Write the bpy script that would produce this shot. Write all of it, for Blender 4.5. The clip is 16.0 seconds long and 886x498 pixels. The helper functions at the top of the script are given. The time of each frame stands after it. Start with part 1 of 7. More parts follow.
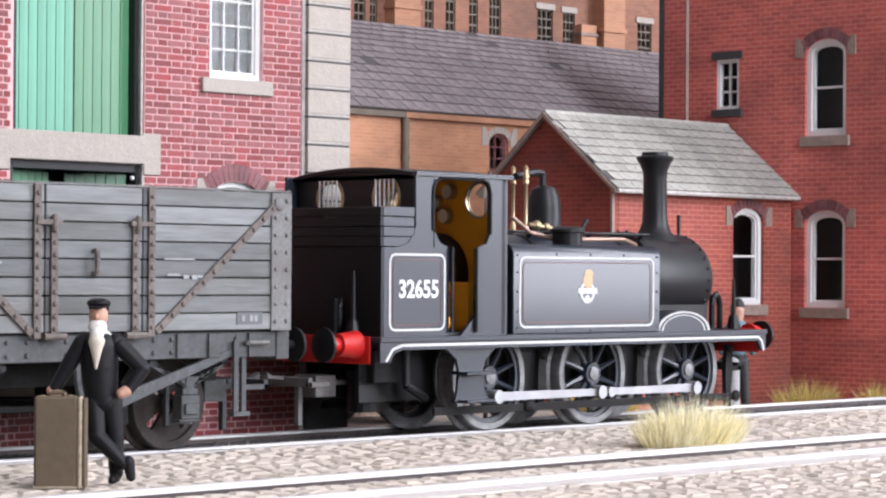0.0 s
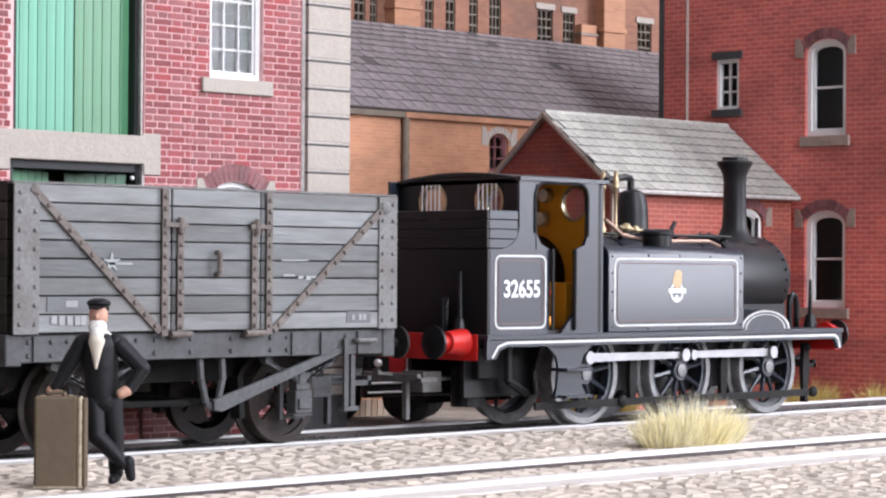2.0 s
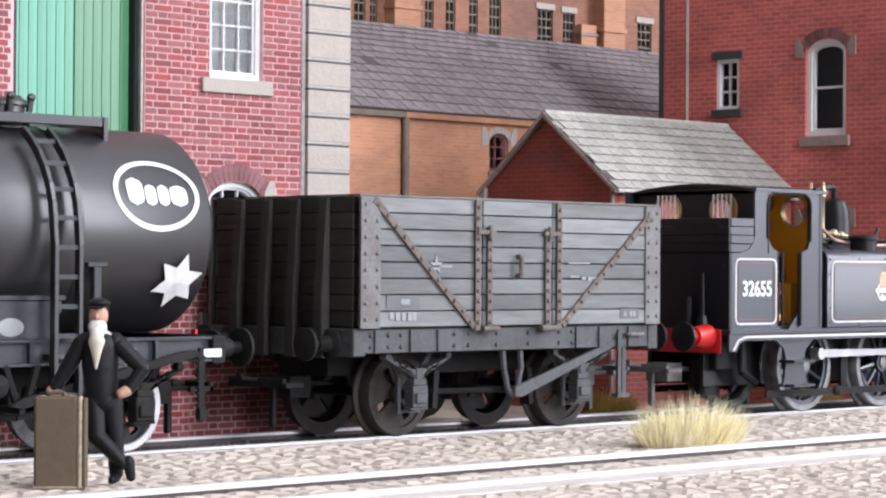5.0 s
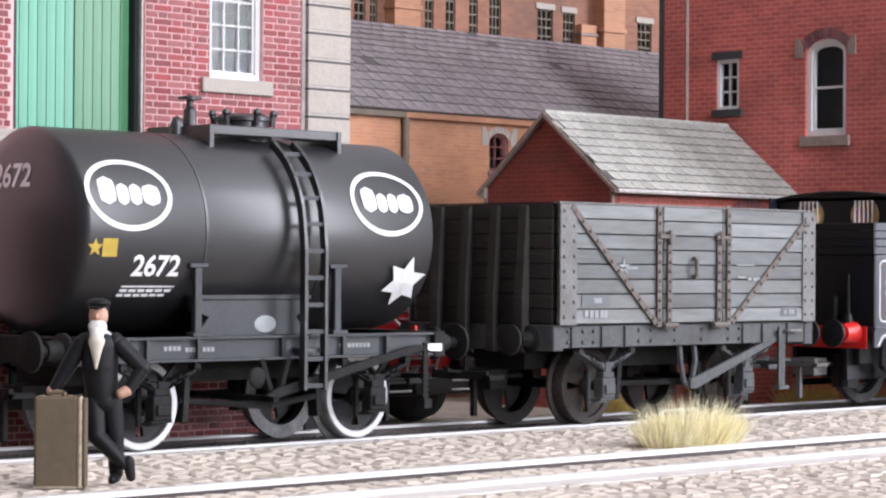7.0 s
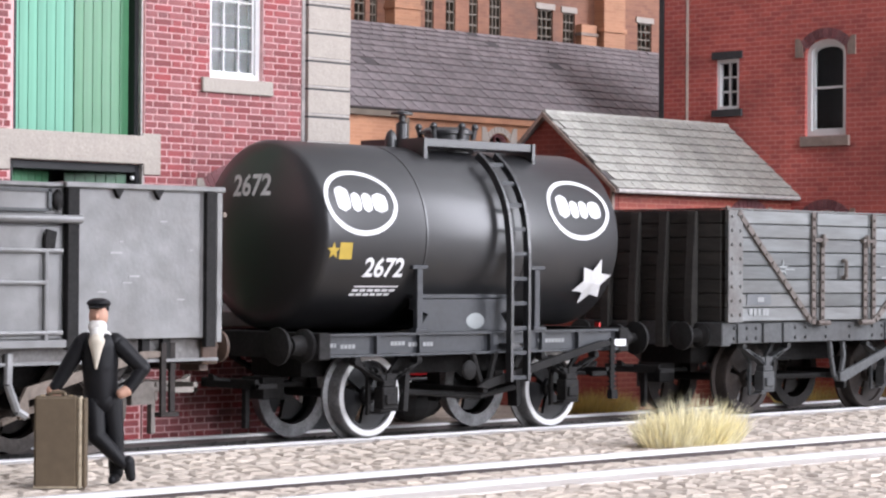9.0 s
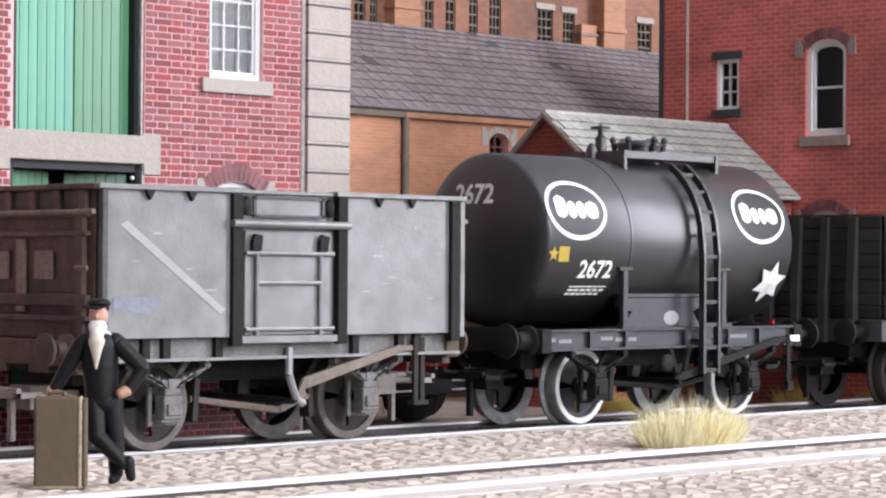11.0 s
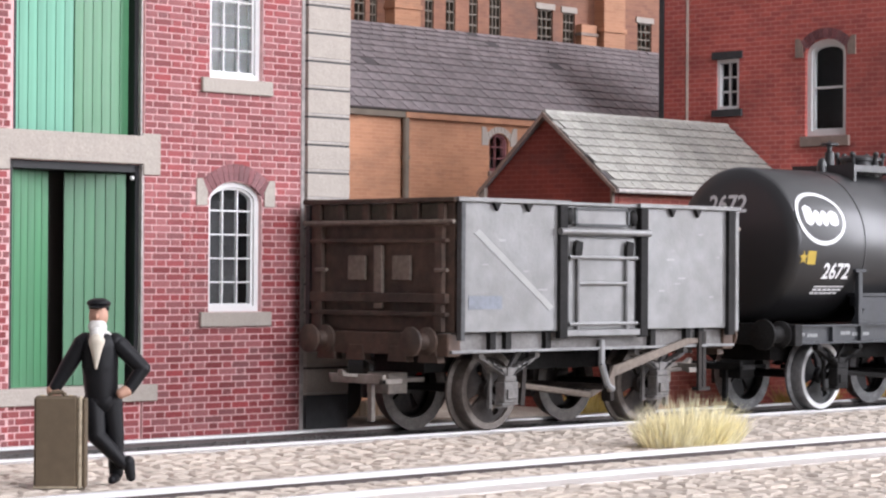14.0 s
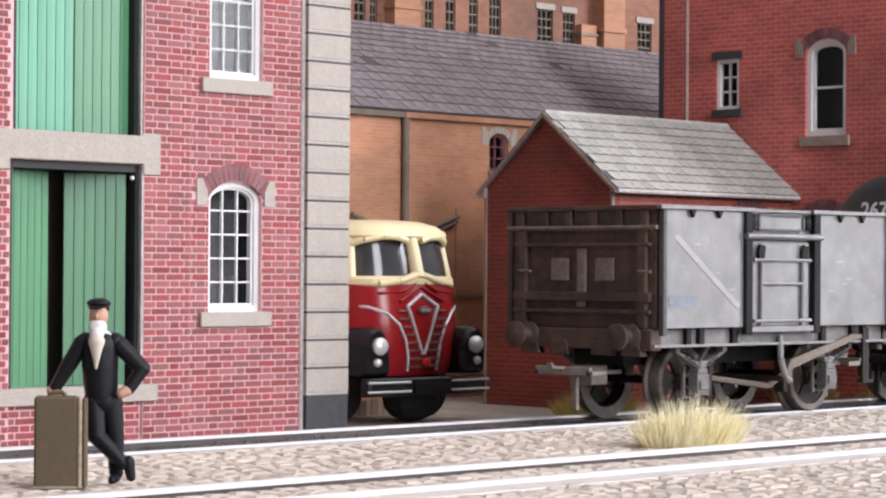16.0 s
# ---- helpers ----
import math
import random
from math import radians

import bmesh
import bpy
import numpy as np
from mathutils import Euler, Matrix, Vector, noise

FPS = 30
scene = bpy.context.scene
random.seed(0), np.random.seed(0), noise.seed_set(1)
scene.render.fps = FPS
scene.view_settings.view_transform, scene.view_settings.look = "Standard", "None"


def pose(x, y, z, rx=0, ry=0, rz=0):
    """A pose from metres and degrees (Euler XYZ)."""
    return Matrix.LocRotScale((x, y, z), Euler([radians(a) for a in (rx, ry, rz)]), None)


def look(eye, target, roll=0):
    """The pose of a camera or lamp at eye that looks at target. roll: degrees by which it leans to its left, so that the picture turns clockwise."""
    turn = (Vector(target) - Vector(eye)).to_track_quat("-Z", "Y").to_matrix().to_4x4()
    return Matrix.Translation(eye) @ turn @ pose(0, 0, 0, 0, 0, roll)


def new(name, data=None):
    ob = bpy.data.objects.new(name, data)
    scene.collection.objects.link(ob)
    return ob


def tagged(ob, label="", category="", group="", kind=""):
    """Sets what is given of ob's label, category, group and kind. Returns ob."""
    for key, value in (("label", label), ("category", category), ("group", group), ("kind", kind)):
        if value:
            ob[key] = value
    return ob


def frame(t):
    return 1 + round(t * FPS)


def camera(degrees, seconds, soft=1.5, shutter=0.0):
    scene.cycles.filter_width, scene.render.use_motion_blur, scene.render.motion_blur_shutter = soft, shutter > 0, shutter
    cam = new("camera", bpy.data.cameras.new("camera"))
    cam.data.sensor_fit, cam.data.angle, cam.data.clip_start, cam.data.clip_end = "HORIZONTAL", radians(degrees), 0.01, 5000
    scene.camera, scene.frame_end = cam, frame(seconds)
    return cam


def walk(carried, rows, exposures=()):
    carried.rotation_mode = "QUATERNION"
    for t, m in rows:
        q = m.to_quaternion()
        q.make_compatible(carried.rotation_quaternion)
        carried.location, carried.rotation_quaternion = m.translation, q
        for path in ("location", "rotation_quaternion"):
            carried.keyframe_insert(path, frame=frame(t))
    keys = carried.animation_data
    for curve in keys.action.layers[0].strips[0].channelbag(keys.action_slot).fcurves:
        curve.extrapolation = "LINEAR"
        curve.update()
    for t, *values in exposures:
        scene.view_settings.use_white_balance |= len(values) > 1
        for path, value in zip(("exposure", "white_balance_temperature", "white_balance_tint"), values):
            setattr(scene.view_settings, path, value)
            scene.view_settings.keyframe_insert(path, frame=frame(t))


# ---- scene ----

S = 0.001          # all sizes below are model millimetres (1:76), turned into metres here


def mm(x, y, z, rx=0, ry=0, rz=0):
    return pose(x * S, y * S, z * S, rx, ry, rz)


# ---------------- camera ----------------
cam = camera(21.13, 16.0, soft=2.25)
EYE = Vector((-203.5, -261.8, 24.0)) * S
YAW, PITCH, ROLL = 45.111, 0.543, 0.373
AIM = EYE + Vector((math.sin(radians(YAW)) * math.cos(radians(PITCH)), math.cos(radians(YAW)) * math.cos(radians(PITCH)), math.sin(radians(PITCH))))
STAND = look(EYE, AIM, ROLL)
walk(cam, [(0.0, STAND), (16.0, STAND)], exposures=[(0.0, 0.19, 6150, 11), (12.0, 0.12, 6200, 11), (16.0, 0.02, 6350, 11)])

# ---------------- light: a window in the room's wall ----------------
world = bpy.data.worlds.new("world")
scene.world = world
world.use_nodes = True
sky = world.node_tree.nodes.new("ShaderNodeTexSky")
sky.sky_type, sky.sun_disc, sky.sun_elevation, sky.sun_rotation = "NISHITA", False, radians(35), radians(160)
world.node_tree.links.new(sky.outputs[0], world.node_tree.nodes["Background"].inputs[0])
world.node_tree.nodes["Background"].inputs[1].default_value = 0.1
# two windows in one wall: broad east; narrow west added to light west-facing walls
for wx, wide, power in ((1.6, 1.1, 68), (-0.05, 0.45, 25)):
    lamp = bpy.data.lights.new("window_daylight", "AREA")
    lamp.shape, lamp.size, lamp.size_y, lamp.energy, lamp.color = "RECTANGLE", wide, 1.37, power, (0.975, 0.955, 1.0)
    new("window_daylight", lamp).matrix_world = look((wx, -1.29, 0.80), (wx, 0.0, 0.80))


# ---------------- materials ----------------
def material(name, color, rough=0.6, metal=0.0, color2=None, scale=300.0, amount=0.5, bump=0.0, bump_scale=1500.0, vary=0.0, rand="", stretch=(1, 1, 1), fine=0.0, spec=0.5, ior=1.45, coat=0.0):
    """Base colour mixed to color2 by noise; vary: brightness spread by piece."""
    m = bpy.data.materials.new(name)
    m.use_nodes = True
    n, l = m.node_tree.nodes, m.node_tree.links
    b = n["Principled BSDF"]
    b.inputs["Roughness"].default_value, b.inputs["Metallic"].default_value = rough, metal
    b.inputs["Specular IOR Level"].default_value, b.inputs["IOR"].default_value = spec, ior
    b.inputs["Coat Weight"].default_value, b.inputs["Coat Roughness"].default_value = coat, 0.3
    tc = n.new("ShaderNodeTexCoord")
    mp = n.new("ShaderNodeMapping")
    mp.inputs["Scale"].default_value = stretch
    l.new(tc.outputs["Object"], mp.inputs[0])
    no = n.new("ShaderNodeTexNoise")
    no.inputs["Scale"].default_value, no.inputs["Detail"].default_value, no.inputs["Roughness"].default_value = scale, 5, 0.65
    l.new(mp.outputs[0], no.inputs["Vector"])
    ramp = n.new("ShaderNodeValToRGB")
    ramp.color_ramp.elements[0].position, ramp.color_ramp.elements[1].position = 0.5 - 0.25 * amount - 0.05, 0.5 + 0.25
    c2 = color2 or tuple(c * 0.75 for c in color)
    ramp.color_ramp.elements[0].color, ramp.color_ramp.elements[1].color = (*c2, 1), (*color, 1)
    l.new(no.outputs["Fac"], ramp.inputs[0])
    out = ramp.outputs[0]
    if fine:
        nf = n.new("ShaderNodeTexNoise")
        nf.inputs["Scale"].default_value, nf.inputs["Detail"].default_value = scale * 9, 3
        l.new(mp.outputs[0], nf.inputs["Vector"])
        mr = n.new("ShaderNodeMapRange")
        mr.inputs[1].default_value, mr.inputs[2].default_value, mr.inputs[3].default_value, mr.inputs[4].default_value = 0.3, 0.7, 1 - fine, 1 + fine
        l.new(nf.outputs["Fac"], mr.inputs[0])
        mx = n.new("ShaderNodeMix")
        mx.data_type, mx.blend_type = "RGBA", "MULTIPLY"
        mx.inputs[0].default_value = 1
        l.new(out, mx.inputs[6]), l.new(mr.outputs[0], mx.inputs[7])
        out = mx.outputs[2]
    if rand:
        src = n.new("ShaderNodeObjectInfo").outputs["Random"] if rand == "object" else n.new("ShaderNodeNewGeometry").outputs["Random Per Island"]
        hs = n.new("ShaderNodeHueSaturation")
        mr = n.new("ShaderNodeMapRange")
        mr.inputs[3].default_value, mr.inputs[4].default_value = 1 - vary, 1 + vary
        l.new(src, mr.inputs[0]), l.new(mr.outputs[0], hs.inputs["Value"]), l.new(out, hs.inputs["Color"])
        mr2 = n.new("ShaderNodeMapRange")
        mr2.inputs[3].default_value, mr2.inputs[4].default_value = 1.0, 1.0 - vary * 0.9
        mt = n.new("ShaderNodeMath")
        mt.operation, mt.inputs[1].default_value = "MULTIPLY", 7.31
        fr = n.new("ShaderNodeMath")
        fr.operation = "FRACT"
        l.new(src, mt.inputs[0]), l.new(mt.outputs[0], fr.inputs[0]), l.new(fr.outputs[0], mr2.inputs[0]), l.new(mr2.outputs[0], hs.inputs["Saturation"])
        out = hs.outputs[0]
    l.new(out, b.inputs["Base Color"])
    if bump:
        nb = n.new("ShaderNodeTexNoise")
        nb.inputs["Scale"].default_value, nb.inputs["Detail"].default_value = bump_scale, 4
        l.new(mp.outputs[0], nb.inputs["Vector"])
        bp = n.new("ShaderNodeBump")
        bp.inputs["Strength"].default_value, bp.inputs["Distance"].default_value = bump, 0.0003
        l.new(nb.outputs["Fac"], bp.inputs["Height"]), l.new(bp.outputs[0], b.inputs["Normal"])
    return m


def brick_material(name, c1, c2, mortar, axis, length=2.9, course=1.0, joint=0.16, stain=0.7):
    """Printed brick courses on a wall along x or y, too far off to be built singly."""
    m = bpy.data.materials.new(name)
    m.use_nodes = True
    n, l = m.node_tree.nodes, m.node_tree.links
    b = n["Principled BSDF"]
    b.inputs["Roughness"].default_value = 0.75
    tc = n.new("ShaderNodeTexCoord")
    sp, cb = n.new("ShaderNodeSeparateXYZ"), n.new("ShaderNodeCombineXYZ")
    l.new(tc.outputs["Object"], sp.inputs[0])
    l.new(sp.outputs["X" if axis == "x" else "Y"], cb.inputs[0]), l.new(sp.outputs["Z"], cb.inputs[1])
    br = n.new("ShaderNodeTexBrick")
    br.inputs["Scale"].default_value = 1.0
    br.inputs["Color1"].default_value, br.inputs["Color2"].default_value, br.inputs["Mortar"].default_value = (*c1, 1), (*c2, 1), (*mortar, 1)
    br.inputs["Brick Width"].default_value, br.inputs["Row Height"].default_value = length * S, course * S
    br.inputs["Mortar Size"].default_value, br.inputs["Mortar Smooth"].default_value = joint * S * 0.5, 0.2
    br.inputs["Bias"].default_value = -0.1
    l.new(cb.outputs[0], br.inputs["Vector"])
    no = n.new("ShaderNodeTexNoise")
    no.inputs["Scale"].default_value, no.inputs["Detail"].default_value = 55, 6
    l.new(tc.outputs["Object"], no.inputs["Vector"])
    mr = n.new("ShaderNodeMapRange")
    mr.inputs[1].default_value, mr.inputs[2].default_value, mr.inputs[3].default_value, mr.inputs[4].default_value = 0.3, 0.7, 0.72, 1.2
    l.new(no.outputs["Fac"], mr.inputs[0])
    mx = n.new("ShaderNodeMix")
    mx.data_type, mx.blend_type = "RGBA", "MULTIPLY"
    mx.inputs[0].default_value = 1
    l.new(br.outputs["Color"], mx.inputs[6]), l.new(mr.outputs[0], mx.inputs[7])
    soot = n.new("ShaderNodeTexNoise")
    soot.inputs["Scale"].default_value, soot.inputs["Detail"].default_value, soot.inputs["Roughness"].default_value = 140, 5, 0.7
    streak = n.new("ShaderNodeMapping")
    streak.inputs["Scale"].default_value = (0.45, 0.45, 1.0)
    l.new(tc.outputs["Object"], streak.inputs[0]), l.new(streak.outputs[0], soot.inputs["Vector"])
    lift = n.new("ShaderNodeMapRange")
    lift.inputs[1].default_value, lift.inputs[2].default_value, lift.inputs[3].default_value, lift.inputs[4].default_value = 0.52, 0.75, 0.0, stain
    l.new(soot.outputs["Fac"], lift.inputs[0])
    grey = n.new("ShaderNodeMix")
    grey.data_type = "RGBA"
    grey.inputs[7].default_value = (*[0.45 * c + 0.03 for c in c2], 1)
    l.new(lift.outputs[0], grey.inputs[0]), l.new(mx.outputs[2], grey.inputs[6])
    l.new(grey.outputs[2], b.inputs["Base Color"])
    bp = n.new("ShaderNodeBump")
    bp.inputs["Strength"].default_value, bp.inputs["Distance"].default_value, bp.invert = 0.5, 0.00012, True
    l.new(br.outputs["Fac"], bp.inputs["Height"]), l.new(bp.outputs[0], b.inputs["Normal"])
    return m


def glass_material(name, tint=(0.9, 0.95, 0.95), rough=0.02, ior=1.2):
    m = bpy.data.materials.new(name)
    m.use_nodes = True
    b = m.node_tree.nodes["Principled BSDF"]
    b.inputs["Base Color"].default_value, b.inputs["Roughness"].default_value = (*tint, 1), rough
    b.inputs["Transmission Weight"].default_value, b.inputs["IOR"].default_value = 1.0, ior
    return m


M = dict(
    room=material("room_paint", (0.26, 0.26, 0.27), 0.9, color2=(0.22, 0.22, 0.23), scale=3),
    ceiling=material("white_ceiling_paint", (0.82, 0.82, 0.81), 0.9, color2=(0.76, 0.76, 0.75), scale=3),
    board=material("board_grey", (0.42, 0.37, 0.31), 0.85, color2=(0.30, 0.26, 0.22), scale=90, bump=0.6, fine=0.25),
    cobble=material("cobble", (0.56, 0.485, 0.405), 0.7, color2=(0.44, 0.37, 0.305), scale=200, vary=0.15, rand="island", bump=0.4, fine=0.1),
    cobble_one=material("cobble_single", (0.56, 0.485, 0.405), 0.7, color2=(0.44, 0.37, 0.305), scale=200, vary=0.15, rand="object", bump=0.4, fine=0.1),
    joint=material("cobble_joint", (0.42, 0.355, 0.30), 0.9, color2=(0.31, 0.26, 0.22), scale=200, fine=0.3),
    infill=material("track_infill", (0.12, 0.112, 0.105), 0.8, color2=(0.035, 0.035, 0.035), scale=160, bump=0.9, fine=0.4),
    margin=material("white_margin", (0.70, 0.66, 0.62), 0.7, color2=(0.55, 0.50, 0.46), scale=120, bump=0.3, fine=0.08),
    kerb=material("track_margin", (0.50, 0.47, 0.45), 0.75, color2=(0.38, 0.35, 0.33), scale=120, bump=0.4, fine=0.2),
    rail=material("rail_steel", (0.78, 0.78, 0.78), 0.4, 0.5, color2=(0.60, 0.59, 0.58), scale=80, stretch=(0.1, 1, 1)),
    railside=material("rail_web", (0.10, 0.08, 0.075), 0.6, 0.3),
    brick=material("red_brick", (0.275, 0.044, 0.046), 0.7, color2=(0.220, 0.038, 0.042), scale=120, vary=0.26, rand="island", fine=0.12),
    brick_one=material("red_brick_single", (0.275, 0.044, 0.046), 0.7, color2=(0.220, 0.038, 0.042), scale=120, vary=0.28, rand="object", fine=0.12),
    mortar=material("pink_mortar", (0.70, 0.44, 0.43), 0.85, color2=(0.61, 0.38, 0.37), scale=150, fine=0.15),
    archbrick=material("arch_brick", (0.23, 0.09, 0.095), 0.75, color2=(0.17, 0.06, 0.065), scale=200, vary=0.2, rand="object", fine=0.15),
    stone=material("dressed_stone", (0.41, 0.365, 0.32), 0.8, color2=(0.36, 0.32, 0.28), scale=420, bump=0.3, fine=0.10),
    darkstone=material("dark_plinth", (0.060, 0.060, 0.062), 0.8, color2=(0.045, 0.045, 0.047), scale=90, fine=0.15),
    sillstone=material("weathered_sill", (0.33, 0.25, 0.21), 0.8, color2=(0.25, 0.19, 0.16), scale=90, fine=0.15),
    # grey that stands in for reflections in the warehouse panes
    backing=material("pane_reflection_grey", (0.062, 0.055, 0.056), 0.8, color2=(0.036, 0.033, 0.035), scale=70, stretch=(1, 1, 0.4)),
    white=material("white_paint", (0.78, 0.78, 0.77), 0.5, color2=(0.70, 0.70, 0.69), scale=80),
    black=material("black_paint", (0.018, 0.018, 0.02), 0.55, color2=(0.012, 0.012, 0.013), scale=120),
    # dark colour of the sheets that stand for unlit insides
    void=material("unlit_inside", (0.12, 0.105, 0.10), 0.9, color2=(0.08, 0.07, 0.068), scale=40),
    tall=brick_material("tall_brick", (0.55, 0.122, 0.100), (0.41, 0.087, 0.078), (0.64, 0.28, 0.225), "y", 2.8, 1.04, 0.17),
    tallx=brick_material("tall_brick_x", (0.55, 0.122, 0.100), (0.41, 0.087, 0.078), (0.64, 0.28, 0.225), "x", 2.8, 1.04, 0.17),
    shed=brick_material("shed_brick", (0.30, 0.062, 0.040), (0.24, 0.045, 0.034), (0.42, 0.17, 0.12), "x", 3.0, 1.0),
    # gable side: a darker copy of the shed's brick colours
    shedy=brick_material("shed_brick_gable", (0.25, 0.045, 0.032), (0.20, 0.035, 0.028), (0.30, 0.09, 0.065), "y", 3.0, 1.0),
    orange=brick_material("orange_brick", (0.50, 0.25, 0.14), (0.43, 0.205, 0.115), (0.54, 0.29, 0.175), "x", 2.6, 0.8, 0.1),
    faded=brick_material("faded_orange_brick", (0.27, 0.120, 0.07), (0.21, 0.090, 0.056), (0.285, 0.14, 0.09), "x", 2.6, 0.85, 0.1),
    slate=material("grey_slate", (0.240, 0.203, 0.205), 0.65, color2=(0.180, 0.152, 0.155), scale=60, vary=0.15, rand="island", fine=0.15),
    slate_one=material("grey_slate_single", (0.240, 0.203, 0.205), 0.65, color2=(0.180, 0.152, 0.155), scale=60, vary=0.15, rand="object", fine=0.15),
    underlay=material("roof_felt", (0.10, 0.088, 0.088), 0.9, color2=(0.07, 0.062, 0.062), scale=60),
    tile=material("pale_roof_slate", (0.40, 0.385, 0.345), 0.75, color2=(0.31, 0.30, 0.265), scale=90, vary=0.14, rand="object", fine=0.2),
    glass=glass_material("window_glass"),
    green=material("green_boards", (0.078, 0.255, 0.120), 0.42, color2=(0.054, 0.190, 0.084), scale=60, stretch=(1, 1, 0.08), fine=0.2, vary=0.07, rand="object", spec=0.9),
    # lighter copy of the green, with a reflected sheen in the colour
    green_sheen=material("sheen_green_boards", (0.165, 0.400, 0.285), 0.5, color2=(0.120, 0.32, 0.215), scale=60, stretch=(1, 1, 0.08), fine=0.2, vary=0.06, rand="object"),
    wood=material("pale_fence_wood", (0.42, 0.30, 0.20), 0.8, color2=(0.30, 0.20, 0.13), scale=120, stretch=(1, 1, 0.2), vary=0.25, rand="object"),
    bark=material("rusty_pipe", (0.20, 0.165, 0.13), 0.7, color2=(0.13, 0.105, 0.08), scale=160),
    straw=material("static_grass", (0.95, 0.91, 0.68), 0.55, color2=(0.86, 0.76, 0.40), scale=200, vary=0.25, rand="island"),
)


# ---------------- mesh helpers (millimetres) ----------------
def box(bm, x0, x1, y0, y1, z0, z1):
    v = [bm.verts.new((x, y, z)) for x in (x0, x1) for y in (y0, y1) for z in (z0, z1)]
    for f in ((0, 1, 3, 2), (4, 6, 7, 5), (0, 4, 5, 1), (2, 3, 7, 6), (0, 2, 6, 4), (1, 5, 7, 3)):
        bm.faces.new([v[i] for i in f])
    return bm


def prism(bm, pts, plane, a, b):
    """A polygon in 'xz' (drawn out along y), 'yz' (along x) or 'xy' (along z), from a to b."""
    def put(p, d):
        return {"xz": (p[0], d, p[1]), "yz": (d, p[0], p[1]), "xy": (p[0], p[1], d)}[plane]
    u, w = [bm.verts.new(put(p, a)) for p in pts], [bm.verts.new(put(p, b)) for p in pts]
    bm.faces.new(u), bm.faces.new(w[::-1])
    for i in range(len(pts)):
        j = (i + 1) % len(pts)
        bm.faces.new((u[j], u[i], w[i], w[j]))
    return bm


def rod(bm, p, q, r0, r1=None, seg=10, caps=True):
    r1 = r0 if r1 is None else r1
    p, q = Vector(p), Vector(q)
    d = (q - p).normalized()
    a = d.orthogonal().normalized()
    c = d.cross(a)
    u, w = [], []
    for i in range(seg):
        t = 2 * math.pi * i / seg
        o = a * math.cos(t) + c * math.sin(t)
        u.append(bm.verts.new(p + o * r0)), w.append(bm.verts.new(q + o * r1))
    for i in range(seg):
        j = (i + 1) % seg
        bm.faces.new((u[i], u[j], w[j], w[i]))
    if caps:
        bm.faces.new(u[::-1]), bm.faces.new(w)
    return bm


def pipe(bm, pts, r, seg=8):
    for p, q in zip(pts, pts[1:]):
        rod(bm, p, q, r, seg=seg)
    return bm


def lathe(bm, profile, centre=(0, 0, 0), axis="z", seg=24):
    """Turns (radius, height) pairs round an axis through centre; ends with a radius of 0 close up."""
    rings = []
    for r, h in profile:
        ring = []
        for i in range(seg if r > 1e-6 else 1):
            t = 2 * math.pi * i / seg
            a, b = r * math.cos(t), r * math.sin(t)
            v = {"z": (a, b, h), "y": (a, h, b), "x": (h, a, b)}[axis]
            ring.append(bm.verts.new(Vector(v) + Vector(centre)))
        rings.append(ring)
    for p, q in zip(rings, rings[1:]):
        for i in range(seg):
            j = (i + 1) % seg
            f = [p[i % len(p)], p[j % len(p)], q[j % len(q)], q[i % len(q)]]
            f = list(dict.fromkeys(f))
            if len(f) > 2:
                bm.faces.new(f)
    return bm


def ball(bm, c, rx, ry=None, rz=None, seg=12):
    ry, rz = ry or rx, rz or rx
    n0 = len(bm.verts)
    lathe(bm, [(math.sin(math.pi * k / 8), -math.cos(math.pi * k / 8)) for k in range(9)], (0, 0, 0), "z", seg)
    bm.verts.ensure_lookup_table()
    for v in bm.verts[n0:]:
        v.co = Vector((v.co.x * rx, v.co.y * ry, v.co.z * rz)) + Vector(c)
    return bm


def finish(bm, bevel=0.0, smooth=False):
    bmesh.ops.recalc_face_normals(bm, faces=bm.faces)
    if bevel:
        edges = [e for e in bm.edges if len(e.link_faces) == 2 and e.calc_face_angle(0) > 0.6]
        bmesh.ops.bevel(bm, geom=edges, offset=bevel, segments=1, affect="EDGES", clamp_overlap=True)
    for v in bm.verts:
        v.co *= S
    for e in bm.edges:
        e.smooth = not (len(e.link_faces) == 2 and e.calc_face_angle(0) > 0.7)
    for f in bm.faces:
        f.smooth = smooth


def part(name, bm, mat, parent=None, label="", at=None, bevel=0.0, smooth=False, kind=""):
    me = bpy.data.meshes.new(name)
    finish(bm, bevel, smooth)
    bm.to_mesh(me)
    bm.free()
    me.materials.append(M[mat] if isinstance(mat, str) else mat)
    ob = new(name, me)
    if parent:
        ob.parent = parent
    if at is not None:
        ob.matrix_basis = at
    return tagged(ob, label, kind=kind)


def shared(name, me, parent, m):
    ob = new(name, me)
    ob.parent = parent
    ob.matrix_basis = m
    return ob


def thing(name, label, category, m=None, group="", kind=""):
    ob = new(name)
    ob.empty_display_size = 0.005
    if m is not None:
        ob.matrix_basis = m
    return tagged(ob, label, category, group, kind)


def N():
    return bmesh.new()


def quick(name, verts, faces, mat, parent=None, label="", kind=""):
    me = bpy.data.meshes.new(name)
    me.from_pydata([tuple(c * S for c in v) for v in verts], [], faces)
    me.materials.append(M[mat])
    ob = new(name, me)
    ob.parent = parent
    return tagged(ob, label, kind=kind)


